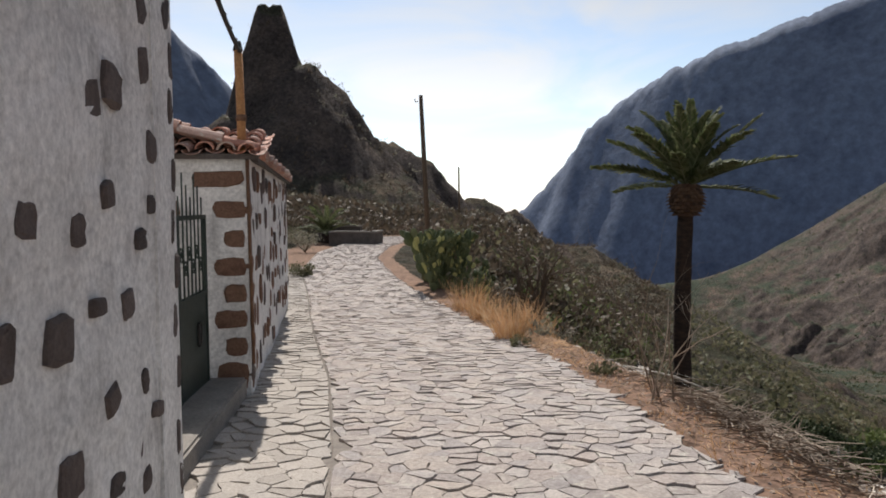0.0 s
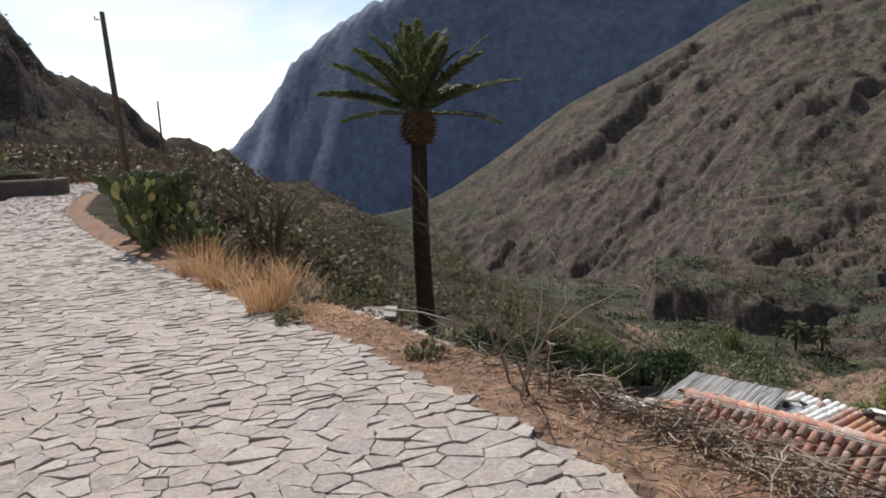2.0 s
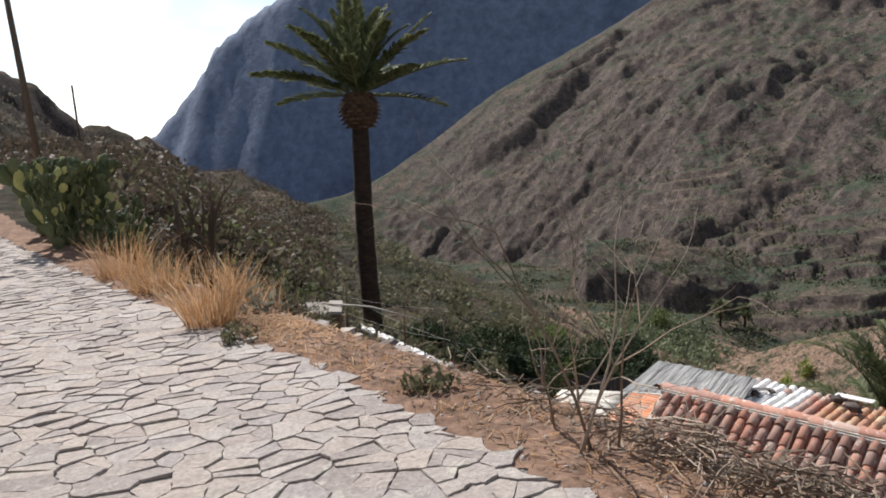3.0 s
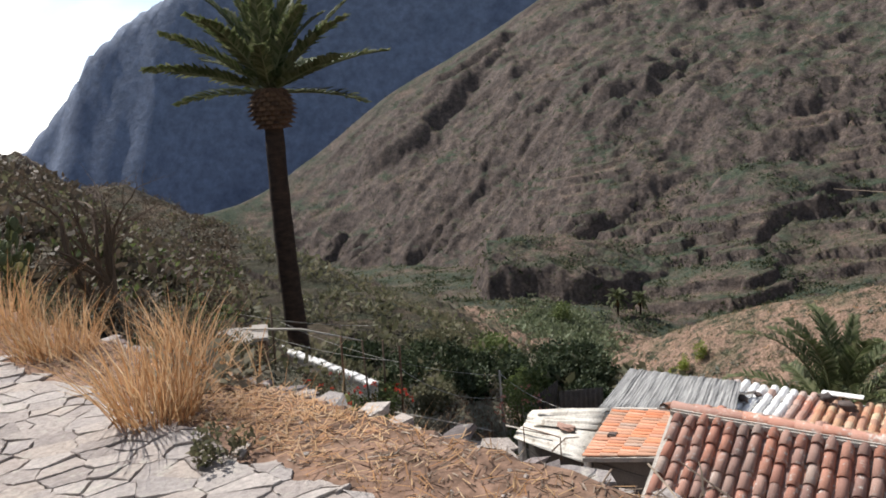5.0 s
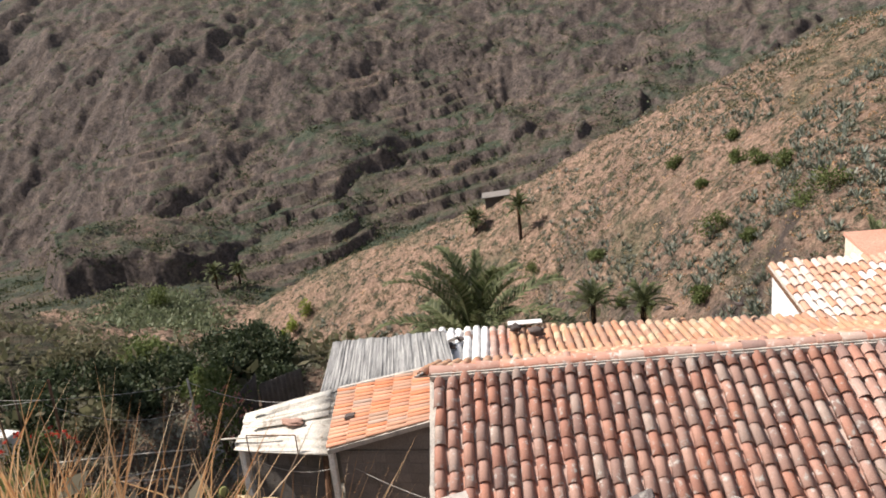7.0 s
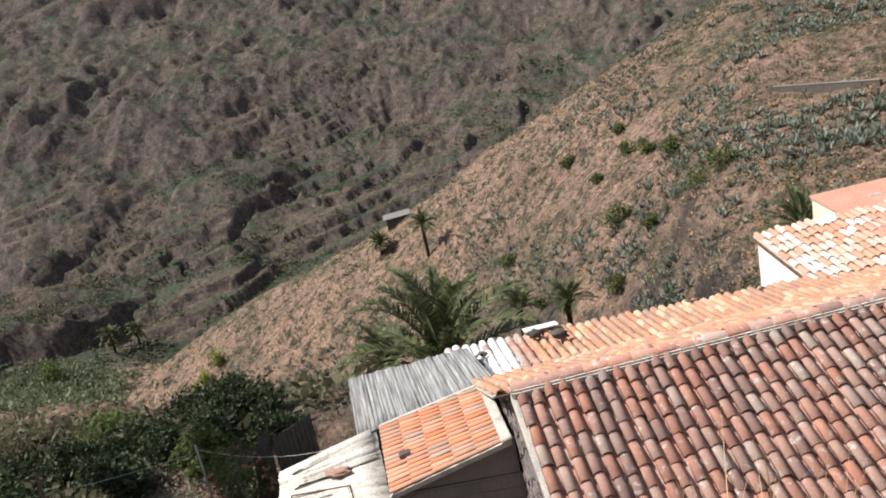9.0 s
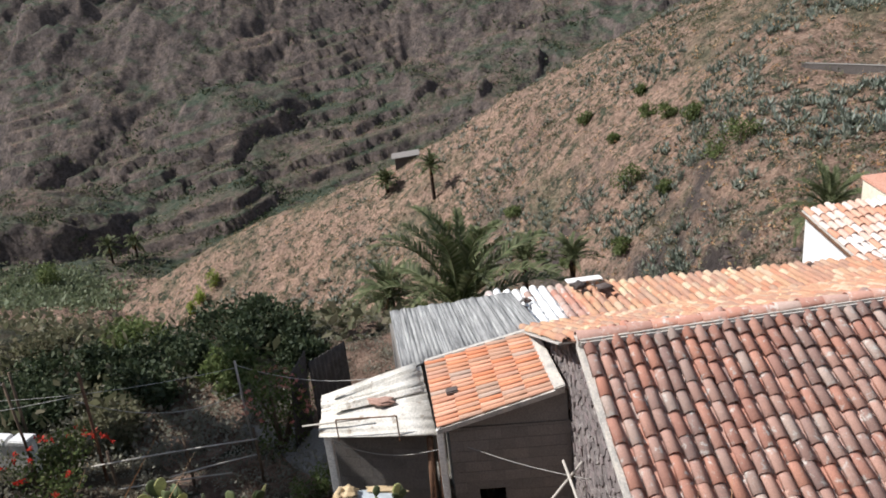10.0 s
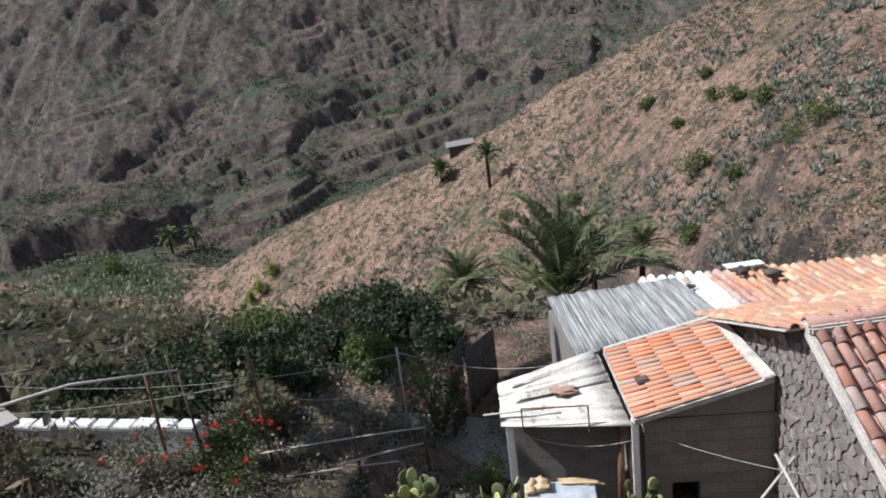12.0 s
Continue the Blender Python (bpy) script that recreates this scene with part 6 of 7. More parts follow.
tuft(1.60, 10.75, 330, 0.78, 0.22, "large golden dry grass tuft beside the lane", 1)
tuft(1.5, 12.9, 320, 0.6, 0.30, "golden dry grass tuft beside the lane", 2)
tuft(1.3, 14.2, 260, 0.75, 0.30, "golden dry grass tuft beside the lane", 3)
tuft(2.15, 11.7, 240, 0.62, 0.2, "pale dry grass tuft at the wall", 4)
tuft(3.15, 11.3, 160, 1.25, 0.22, "tall pale dry grass stalks on the bank", 5)
tuft(3.3, 12.3, 240, 0.75, 0.3, "dry grass on the bank top", 6)
tuft(2.35, 10.97, 16, 0.72, 0.12, "few tall dry stalks at the wall", 8)
tuft(2.9, 12.6, 160, 0.6, 0.25, "dry grass on the bank top", 7)

rng = random.Random(7)
straw = Soup()
for _ in range(520):
    y = rng.uniform(1.5, 16)
    e, w = float(edge_x(y)), float(wall_x(y))
    x = rng.uniform(e - 0.02, w + 0.1)
    blades(straw, rng, (x, y, 0), rng.randint(2, 8), rng.uniform(0.04, 0.13), 0.07, 1.2, 0.003)
for _ in range(3600):
    y = rng.uniform(1.0, 14) if rng.random() < 0.4 else rng.gauss(10.7, 0.7)
    e, w = float(edge_x(y)), float(wall_x(y))
    x = rng.uniform(e + 0.05, w + 0.15)
    p = Vector(on_ground(x, y, 0.012))
    a = rng.uniform(0, 6.28)
    d = Vector((math.cos(a), math.sin(a), rng.uniform(-0.05, 0.25))) * rng.uniform(0.03, 0.12)
    n = Vector((-d.y, d.x, 0)).normalized() * 0.003
    straw.add([p - n, p + n, p + d + n, p + d - n], [(0, 1, 2, 3)])
tagged(new("straw_litter", straw.mesh("straw_litter", STRAW)), "loose dry straw and grass along the lane verge", "straw", kind="stuff")


def twig_tree(soup, rng, p, d, length, radius, level):
    pts, rad = [p.copy()], [radius]
    q = p.copy()
    n = 4
    for i in range(n):
        d = (d + rand_dir(rng) * 0.22).normalized()
        q = q + d * length / n
        pts.append(q.copy())
        rad.append(radius * (1 - 0.6 * (i + 1) / n))
        if level > 0 and i > 0:
            for _ in range(rng.choice((0, 1, 1, 2))):
                twig_tree(soup, rng, q, (d + rand_dir(rng) * 0.9 + Vector((0, 0, 0.2))).normalized(), length * rng.uniform(0.4, 0.7), rad[-1] * 0.7, level - 1)
    vs, fs = tube_data(pts, rad, 4)
    soup.add(vs, fs)


def bare_shrub(x, y, stems, length, radius, levels, seed, label, mat=TWIG):
    rng = random.Random(seed)
    s = Soup()
    for _ in range(stems):
        p = Vector(on_ground(x + rng.uniform(-0.12, 0.12), y + rng.uniform(-0.12, 0.12), -0.03))
        twig_tree(s, rng, p, Vector((rng.uniform(-0.35, 0.35), rng.uniform(-0.35, 0.35), 1)).normalized(), length * rng.uniform(0.7, 1.1), radius, levels)
    b = thing("bare_shrub", on_ground(x, y), label, "shrub", "bare shrubs")
    part("branchwork", s.mesh("branchwork", mat), mat, b)


bare_shrub(2.42, 6.55, 4, 1.15, 0.010, 2, 1, "leafless twiggy shrub at the wall")
bare_shrub(2.55, 6.9, 4, 0.7, 0.008, 2, 2, "leafless twiggy shrub at the wall")
bare_shrub(4.5, 24.0, 5, 3.0, 0.11, 3, 3, "dark leafless tree with crooked limbs", WOOD)

# brushwood heap below the verge
heap = Soup()
rng = random.Random(9)
for _ in range(2000):
    y = rng.gauss(5.5, 1.0)
    x = float(wall_x(y)) + abs(rng.gauss(0.30, 0.40)) - 0.32
    p = Vector(on_ground(x, y, 0.0))
    p.z = max(p.z, float(road_z(y)) - 0.75) + rng.uniform(0.0, 0.42) * math.exp(-((x - wall_x(y) - 0.4) / 0.5) ** 2)
    a = rng.uniform(0, 6.28)
    d = Vector((math.cos(a), math.sin(a), rng.uniform(-0.3, 0.35))).normalized()
    L = rng.uniform(0.06, 0.36)
    vs, fs = tube_data([p, p + d * L * 0.5 + rand_dir(rng) * 0.03, p + d * L], [0.0045, 0.004, 0.0025], 3)
    heap.add(vs, fs)
litter = Soup()
for _ in range(4200):
    y = rng.uniform(1.0, 13.5)
    e, w = float(edge_x(y)), float(wall_x(y))
    x = e + (w - e + 0.1) * (0.02 + 0.98 * rng.random() ** 0.8)
    p = Vector(on_ground(x, y, 0.006))
    a = rng.uniform(0, 6.28)
    d = Vector((math.cos(a), math.sin(a), rng.uniform(-0.1, 0.3))) * rng.uniform(0.012, 0.07)
    vs, fs = tube_data([p, p + d], [0.0035, 0.002], 3)
    litter.add(vs, fs)
tagged(new("twig_litter", litter.mesh("twig_litter", TWIG)), "broken twigs and dry bits scattered over the verge", "twigs", kind="stuff")
tagged(new("brushwood", heap.mesh("brushwood", TWIG)), "heap of dry cut twigs and branches below the verge", "brushwood", kind="stuff")


def shrub(x, y, size, count, leaf, mat, label, seed, name="shrub", z=None, flower=None, clumps=7):
    rng = random.Random(seed)
    base = Vector((x, y, ground_z(x, y) if z is None else z))
    b = thing(name, base, label, name.replace("_", " "), name + "s")
    s, st = Soup(), Soup()
    for k in range(clumps):
        d = rand_dir(rng)
        c = base + Vector((d.x * size[0] * 0.6, d.y * size[1] * 0.6, size[2] * (0.5 + 0.4 * d.z)))
        k2 = rng.uniform(0.35, 0.6)
        leaves(s, rng, c, (size[0] * k2, size[1] * k2, size[2] * k2 * 0.8), count // clumps, leaf)
        vs, fs = tube_data([base - Vector((0, 0, 0.1)), base.lerp(c, 0.5) + rand_dir(rng) * 0.05, c], [0.03 * size[2], 0.02 * size[2], 0.008 * size[2]], 5)
        st.add(vs, fs)
    part("stem", st.mesh("stem", WOOD), WOOD, b)
    part("foliage", s.mesh("foliage", mat), mat, b)
    if flower:
        f = Soup()
        for _ in range(flower[1]):
            d = rand_dir(rng)
            d.z = abs(d.z)
            c = base + Vector((d.x * size[0] * 0.95, d.y * size[1] * 0.95, size[2] * (0.45 + 0.55 * d.z)))
            leaves(f, rng, c, (0.04, 0.04, 0.04), 10, 0.07)
        tagged(part("blossom", f.mesh("blossom", flower[0]), flower[0], b), kind="stuff")


# garden below: dark fruit trees, flowering bushes
for k, (x, y, sx, h, m) in enumerate(((14.6, 26.5, 1.3, 2.5, LEAF_DARK), (16.0, 24.0, 1.2, 2.9, LEAF_DARK), (14.0, 23.2, 1.0, 1.6, LEAF_DARK), (16.8, 21.6, 1.0, 3.4, LEAF_DARK), (14.9, 21.4, 0.8, 1.8, LEAF_GREEN),
                                       (13.2, 25.4, 0.9, 2.2, LEAF_DARK), (16.6, 27.8, 1.3, 1.5, LEAF_OLIVE), (13.6, 28.6, 1.1, 2.0, LEAF_DARK), (18.5, 23.2, 1.3, 2.4, LEAF_DARK), (12.4, 23.0, 0.8, 1.2, LEAF_OLIVE),
                                       (15.2, 25.2, 0.7, 3.3, LEAF_DARK), (17.6, 25.6, 1.2, 2.0, LEAF_GREEN), (12.0, 27.0, 0.8, 1.3, LEAF_OLIVE), (15.6, 22.6, 0.6, 3.0, LEAF_DARK), (17.2, 20.9, 0.9, 3.6, LEAF_DARK), (16.0, 20.0, 0.7, 2.2, LEAF_DARK), (18.2, 22.2, 1.0, 3.4, LEAF_DARK))):
    shrub(x, y, (sx, sx, (0.35 + h * 0.4) * (0.5 if y > 24.5 or x > 15.5 else 0.8)), 2400, 0.15, m, "dark leafy fruit tree in the garden" if m is LEAF_DARK else "lighter green garden shrub among fruit trees", 200 + k, "fruit_tree", clumps=15)
shrub(12.5, 19.15, (0.7, 0.7, 1.75), 1500, 0.10, LEAF_GREEN, "tall bush with orange pink blossoms", 220, "flowering_bush", flower=(PINK_FLOWER, 40))
shrub(10.3, 22.4, (1.0, 1.0, 1.0), 1700, 0.09, LEAF_GREEN, "green geranium bush with red flowers", 221, "flowering_bush", flower=(RED_FLOWER, 22))
shrub(9.4, 23.4, (0.9, 0.9, 0.8), 1000, 0.08, LEAF_OLIVE, "olive geranium bush with few red flowers", 222, "flowering_bush", flower=(RED_FLOWER, 7))
shrub(10.9, 17.95, (0.4, 0.4, 0.75), 900, 0.07, LEAF_GREEN, "small round green shrub in the yard", 223)
for k, (x, y, sx, h, m) in enumerate(((7.6, 21.4, 0.8, 1.0, LEAF_GREY), (7.7, 23.0, 0.8, 1.0, LEAF_GREY), (7.5, 24.4, 0.9, 1.0, LEAF_OLIVE), (6.6, 19.0, 0.7, 0.8, LEAF_GREY), (5.6, 20.0, 0.8, 0.8, LEAF_GREY), (8.4, 20.6, 0.6, 0.7, LEAF_OLIVE), (7.2, 20.2, 0.8, 0.8, LEAF_GREY), (7.9, 19.0, 0.7, 0.7, LEAF_OLIVE), (6.9, 21.8, 0.9, 0.9, LEAF_GREY), (8.8, 19.9, 0.6, 0.7, LEAF_GREY), (7.0, 23.4, 0.9, 0.8, LEAF_OLIVE), (9.5, 18.9, 0.5, 0.6, LEAF_GREY), (6.0, 20.2, 0.8, 0.7, LEAF_GREY),
                                           (3.0, 13.6, 0.45, 0.5, LEAF_OLIVE), (4.3, 15.6, 0.7, 0.9, LEAF_GREEN), (3.8, 17.0, 0.8, 0.9, LEAF_OLIVE), (5.6, 18.6, 0.9, 1.1, LEAF_OLIVE), (2.6, 15.4, 0.5, 0.55, LEAF_OLIVE),
                                           (4.4, 12.4, 0.5, 0.5, LEAF_GREY), (5.4, 13.6, 0.5, 0.5, LEAF_GREY), (3.6, 9.4, 0.5, 0.45, LEAF_OLIVE), (4.6, 10.8, 0.5, 0.5, LEAF_GREY), (4.2, 4.5, 0.7, 0.75, LEAF_GREEN), (5.2, 3.6, 0.9, 1.2, LEAF_GREEN), (4.4, 3.0, 0.7, 1.0, LEAF_GREEN),
                                           (2.1, 19.5, 0.8, 0.9, LEAF_OLIVE), (3.0, 21.5, 1.0, 1.0, LEAF_OLIVE), (4.5, 23.0, 1.1, 1.2, LEAF_GREY), (6.2, 24.5, 1.2, 1.3, LEAF_OLIVE), (2.6, 24.5, 1.1, 1.1, LEAF_GREY), (7.6, 26.6, 1.2, 1.4, LEAF_OLIVE), (-4.2, 31.5, 0.8, 0.8, LEAF_GREY), (-4.9, 34.5, 0.9, 0.9, LEAF_OLIVE), (-2.9, 21.0, 0.4, 0.4, LEAF_OLIVE))):
    shrub(x, y, (sx, sx, h), 800, 0.075, m, "low dry scrub bush on the bank" if m is LEAF_GREY else "low green scrub bush on the bank", 300 + k)
shrub(1.62, 9.9, (0.16, 0.16, 0.14), 260, 0.04, LEAF_OLIVE, "small grey green weed beside the lane", 360, "weed")
shrub(2.25, 7.9, (0.2, 0.2, 0.12), 260, 0.05, LEAF_OLIVE, "small grey green weed beside the lane", 361, "weed")

# round bushes that stand out on the opposite slope
for k, (x, y, s) in enumerate(((114.3, 5.5, 2.3), (116.8, -4.0, 1.7), (94.6, -6.7, 2.0), (129.6, 1.4, 1.5), (125.0, -1.3, 1.6), (97.3, -4.0, 2.3), (99.8, 7.7, 1.5), (139.9, 26.5, 1.6),
                               (134.5, 7.3, 1.1), (143.5, 1.6, 1.2), (143.3, 27.8, 1.6), (109.7, 15.6, 1.3), (104, 1.5, 1.1), (150, 12, 1.5), (121, 20, 1.2), (92, 14, 1.4), (160, 44, 2.0), (150, 60, 2.4), (141, 48, 1.8))):
    shrub(x, y, (s * 1.3, s * 1.3, s * 1.3), 800, 0.4, LEAF_GREEN, "rounded green bush on the opposite slope", 400 + k, "slope_bush", clumps=8)
for k, (x, y, s) in enumerate(((186.7, 127.6, 3.2), (191.8, 125.6, 3.0), (184, 130, 2.6))):
    shrub(x, y, (s, s * 0.6, s * 1.5), 500, 0.7, LEAF_BRIGHT, "bright yellow green banana plants on a terrace", 430 + k, "banana_plant", clumps=6)
shrub(238.9, 224.7, (8, 8, 8), 1600, 1.1, LEAF_GREEN, "round green tree in the ravine", 440, "slope_bush", clumps=10)


def scatter(name, label, category, mat, count, region, seed, size, leaf, per, agave=False, clump=0.0):
    """Low plants that nobody could count, spread over the slopes."""
    rng = random.Random(seed)
    pts = []
    while len(pts) < count:
        az, r = rng.uniform(*region[0]), math.exp(rng.uniform(math.log(region[1][0]), math.log(region[1][1])))
        if len(region) > 2:
            az, r = rng.gauss(sum(region[0]) / 2, (region[0][1] - region[0][0]) / 4), rng.gauss(sum(region[1]) / 2, (region[1][1] - region[1][0]) / 4)
        x, y = HUB[0] + r * math.sin(radians(az)), HUB[1] + r * math.cos(radians(az))
        if clump and noise.noise(Vector((x * 0.05, y * 0.05, seed))) < clump * rng.random():
            continue
        pts.append((x, y))
    zs = height(np.array([p[0] for p in pts]), np.array([p[1] for p in pts]))
    s = Soup()
    for (x, y), z in zip(pts, zs):
        k = rng.uniform(0.5, 1.4) * size
        if agave:
            n = per
            c = Vector((x, y, float(z)))
            for i in range(n):
                a = 6.28 * i / n + rng.uniform(-0.3, 0.3)
                e = rng.uniform(0.3, 1.3)
                d = Vector((math.cos(a) * math.cos(e), math.sin(a) * math.cos(e), math.sin(e)))
                w = Vector((-d.y, d.x, 0)).normalized() * 0.09 * k
                s.add([c - w, c + w, c + d * k * 0.6 + w * 0.9, c + d * k, c + d * k * 0.6 - w * 0.9], [(0, 1, 2, 3, 4)])
        else:
            leaves(s, rng, (x, y, float(z) + 0.3 * k), (k, k, 0.55 * k), per, leaf * k / size)
    tagged(new(name, s.mesh(name, mat)), label, category, kind="stuff")


scatter("agave_field", "grey green agaves dotted over the opposite slope", "agave", AGAVE, 4600, ((56, 116), (64, 215)), 1, 1.1, 0, 11, True, 0.22)
scatter("slope_scrub", "small dry olive shrubs over the opposite slope", "scrub", LEAF_OLIVE, 7000, ((50, 116), (45, 250)), 2, 0.8, 0.36, 12)
scatter("grey_scrub", "dead grey shrubs over the opposite slope", "scrub", LEAF_GREY, 5000, ((50, 116), (45, 250)), 3, 0.7, 0.35, 12)
scatter("crest_scrub", "dry scrub along the crest of the opposite slope", "scrub", LEAF_OLIVE, 5000, ((48, 104), (150, 258)), 12, 1.0, 0.5, 8)
scatter("slope_tussocks", "pale dry tussocks over the opposite slope", "tussocks", STRAW, 3000, ((48, 110), (70, 255)), 14, 0.6, 0.35, 8)
scatter("crag_brush", "dark brush at the foot of the crag", "scrub", DRY_BRUSH, 2600, ((-16, 12), (48, 175)), 13, 1.0, 0.45, 12)
scatter("far_scrub", "dark scrub over the far valley side", "scrub", LEAF_DARK, 11000, ((18, 92), (300, 1000)), 4, 1.9, 1.3, 6, clump=0.25)
scatter("far_olive_scrub", "olive scrub over the far valley side", "scrub", LEAF_OLIVE, 9000, ((18, 92), (300, 1000)), 5, 1.8, 1.2, 6)
scatter("home_scrub", "dry scrub over the slope below the lane", "scrub", LEAF_OLIVE, 1900, ((2, 62), (20, 170)), 6, 0.6, 0.28, 16)
scatter("crag_scrub", "dry scrub on the crag", "scrub", LEAF_GREY, 600, ((-16, 10), (60, 200)), 7, 0.9, 0.5, 10)
scatter("home_brush", "dry brown brush over the slope below the lane", "scrub", DRY_BRUSH, 4200, ((3, 23), (16, 150)), 21, 0.5, 0.24, 20)
scatter("home_green_brush", "green brush among dry scrub below the lane", "scrub", LEAF_GREEN, 300, ((10, 23), (17, 50)), 24, 0.5, 0.2, 24)
scatter("crag_foot_brush", "dark dry brush behind the low walls", "scrub", DRY_BRUSH, 3600, ((-18, 9), (36, 150)), 22, 0.55, 0.3, 14)
scatter("garden_brush", "dry grey undergrowth between the garden trees", "undergrowth", LEAF_GREY, 300, ((36, 50), (17, 26)), 23, 0.36, 0.1, 34)
scatter("reed_bed", "green reeds along the ravine floor", "reeds", REED_LEAF, 2600, ((43, 51.5), (262, 340), True), 8, 2.0, 1.6, 9)
scatter("valley_green", "green thicket on the valley terraces", "thicket", LEAF_OLIVE, 1500, ((47, 66), (40, 210)), 9, 0.8, 0.4, 16, clump=0.35)
scatter("garden_weeds", "dry weeds over the garden ground", "weeds", LEAF_GREY, 1700, ((30, 66), (11, 24)), 10, 0.24, 0.06, 30)
scatter("bank_weeds", "dry weeds over the bank", "weeds", LEAF_GREY, 500, ((20, 120), (3.2, 9)), 11, 0.16, 0.08, 14)


# ---- dry-stone edge of the lane ----
def build_edge_wall():
    rng = random.Random(77)
    wall = thing("stone_wall", (2.6, 9, -0.5), "low dry stone wall of rough grey rocks", "wall")
    mats = [COBBLE, COBBLE, GABLE_STONE]
    meshes = []
    for k in range(9):
        bm = bmesh.new()
        bmesh.ops.create_icosphere(bm, subdivisions=1, radius=0.5)
        cuts = [(rand_dir(rng), rng.uniform(0.22, 0.38)) for _ in range(9)] + [(Vector((0.1, 0.05, 1)).normalized(), 0.2), (Vector((0, 0.1, -1)).normalized(), 0.22)]
        for v in bm.verts:
            for d, lim in cuts:
                over = v.co.dot(d) - lim
                if over > 0:
                    v.co -= d * over
            v.co += rand_dir(rng) * 0.04
        meshes.append(finish(bm, "rock", mats[k % 3]))
    y = 4.6
    while y < 13.6:
        for c in range(5):
            if rng.random() < (0.3 if y < 6.4 else 0.05):
                continue
            s = rng.uniform(0.09, 0.24)
            x = float(wall_x(y)) + rng.uniform(-0.04, 0.2) + 0.05 * c
            z = float(road_z(y)) - (0.16 if y > 8.3 else 0.21) - 0.085 * c + rng.uniform(-0.02, 0.02)
            ob = part("rock", rng.choice(meshes), COBBLE, wall)
            ob.matrix_basis = Matrix.Translation((x, y + rng.uniform(-0.1, 0.1), z)) @ Euler((rng.uniform(-0.25, 0.25), rng.uniform(-0.25, 0.25), rng.uniform(0, 6.28))).to_matrix().to_4x4() @ Matrix.Diagonal((s * 1.7, s * 1.25, s * 0.7, 1))
        y += rng.uniform(0.09, 0.14)
    grit = Soup()
    base = meshes[0]
    bv, bf = [Vector(v.co) for v in base.vertices], [tuple(p.vertices) for p in base.polygons]
    for _ in range(420):
        yy = rng.uniform(2, 15)
        xx = rng.uniform(float(edge_x(yy)), float(wall_x(yy)) + 0.3)
        s = rng.uniform(0.012, 0.05)
        m = Matrix.Translation(on_ground(xx, yy, 0.003)) @ Euler((rng.random(), rng.random(), rng.uniform(0, 6))).to_matrix().to_4x4() @ Matrix.Scale(s, 4)
        grit.add([m @ v for v in bv], bf)
    tagged(new("grit", grit.mesh("grit", COBBLE_J)), "loose stones and grit along the verge", "gravel", kind="stuff")


build_edge_wall()


# ---- lane end: low walls, posts, wires ----
def low_wall(pts, h, thick, label):
    w = thing("low_wall", (pts[0][0], pts[0][1], ground_z(*pts[0])), label, "wall", "low walls at the lane end")
    for p, q in zip(pts[:-1], pts[1:]):
        d = Vector((q[0] - p[0], q[1] - p[1], 0))
        n = Vector((-d.y, d.x, 0)).normalized() * thick
        z = min(ground_z(*p), ground_z(*q)) - 0.2
        bm = bmesh.new()
        box(bm, (p[0], p[1], z), d, n, (0, 0, h + 0.2))
        part("body", bm, MORTAR_DARK, w)
        bm = bmesh.new()
        box(bm, Vector((p[0], p[1], z + h + 0.2)) - n * 0.15, d, n * 1.3, (0, 0, 0.08), 0.015)
        part("coping", bm, CONCRETE, w, "pale concrete coping")


low_wall([(-3.6, 35.6), (-1.3, 34.6), (-1.0, 36.0)], 0.55, 0.3, "low dark wall with a pale coping at the bend")
low_wall([(-5.0, 38.5), (-2.2, 37.6)], 0.75, 0.3, "low dark wall with a pale coping behind the bend")
low_wall([(108.2, -16.6), (103, -21.4), (97.3, -26.3)], 1.2, 0.5, "dry stone terrace wall on the opposite slope")
low_wall([(1.8, 43.0), (4.8, 43.4)], 0.45, 0.3, "low parapet with a pale coping across the lane")


def utility_pole(x, y, top, r, lean, label, arms):
    z = ground_z(x, y)
    p = thing("utility_pole", (x, y, z), label, "utility pole", "utility poles")
    part("shaft", tube("shaft", [(x + lean, y, z - 0.3), (x + lean * 0.5, y, (z + top) / 2), (x, y, top)], [r * 1.15, r, r * 0.8], WOOD, 10), WOOD, p)
    for k in range(arms):
        part("insulator", tube("insulator", [(x - r, y, top - 0.35 - 0.3 * k), (x - r - 0.18, y, top - 0.35 - 0.3 * k), (x - r - 0.18, y, top - 0.2 - 0.3 * k)], 0.035, RUST, 6), RUST, p)


utility_pole(1.05, 40.9, 7.6, 0.14, 0.35, "dark wooden utility pole beside the lane", 1)
utility_pole(4.8, 62.8, 4.75, 0.08, 0.05, "slim grey utility pole beyond the bend", 0)

for k, (a, b) in enumerate((((9.5, 30, 11.6), (21, 16, 13.2)), ((13.0, 30, 10.5), (26.5, 16, 12.8)))):
    w = thing("overhead_wire", a, "thin overhead power wire against the sky", "wire", "overhead wires")
    part("strand", tube("strand", sag(a, b, 0.15, 12), 0.006, CABLE, 4), CABLE, w)


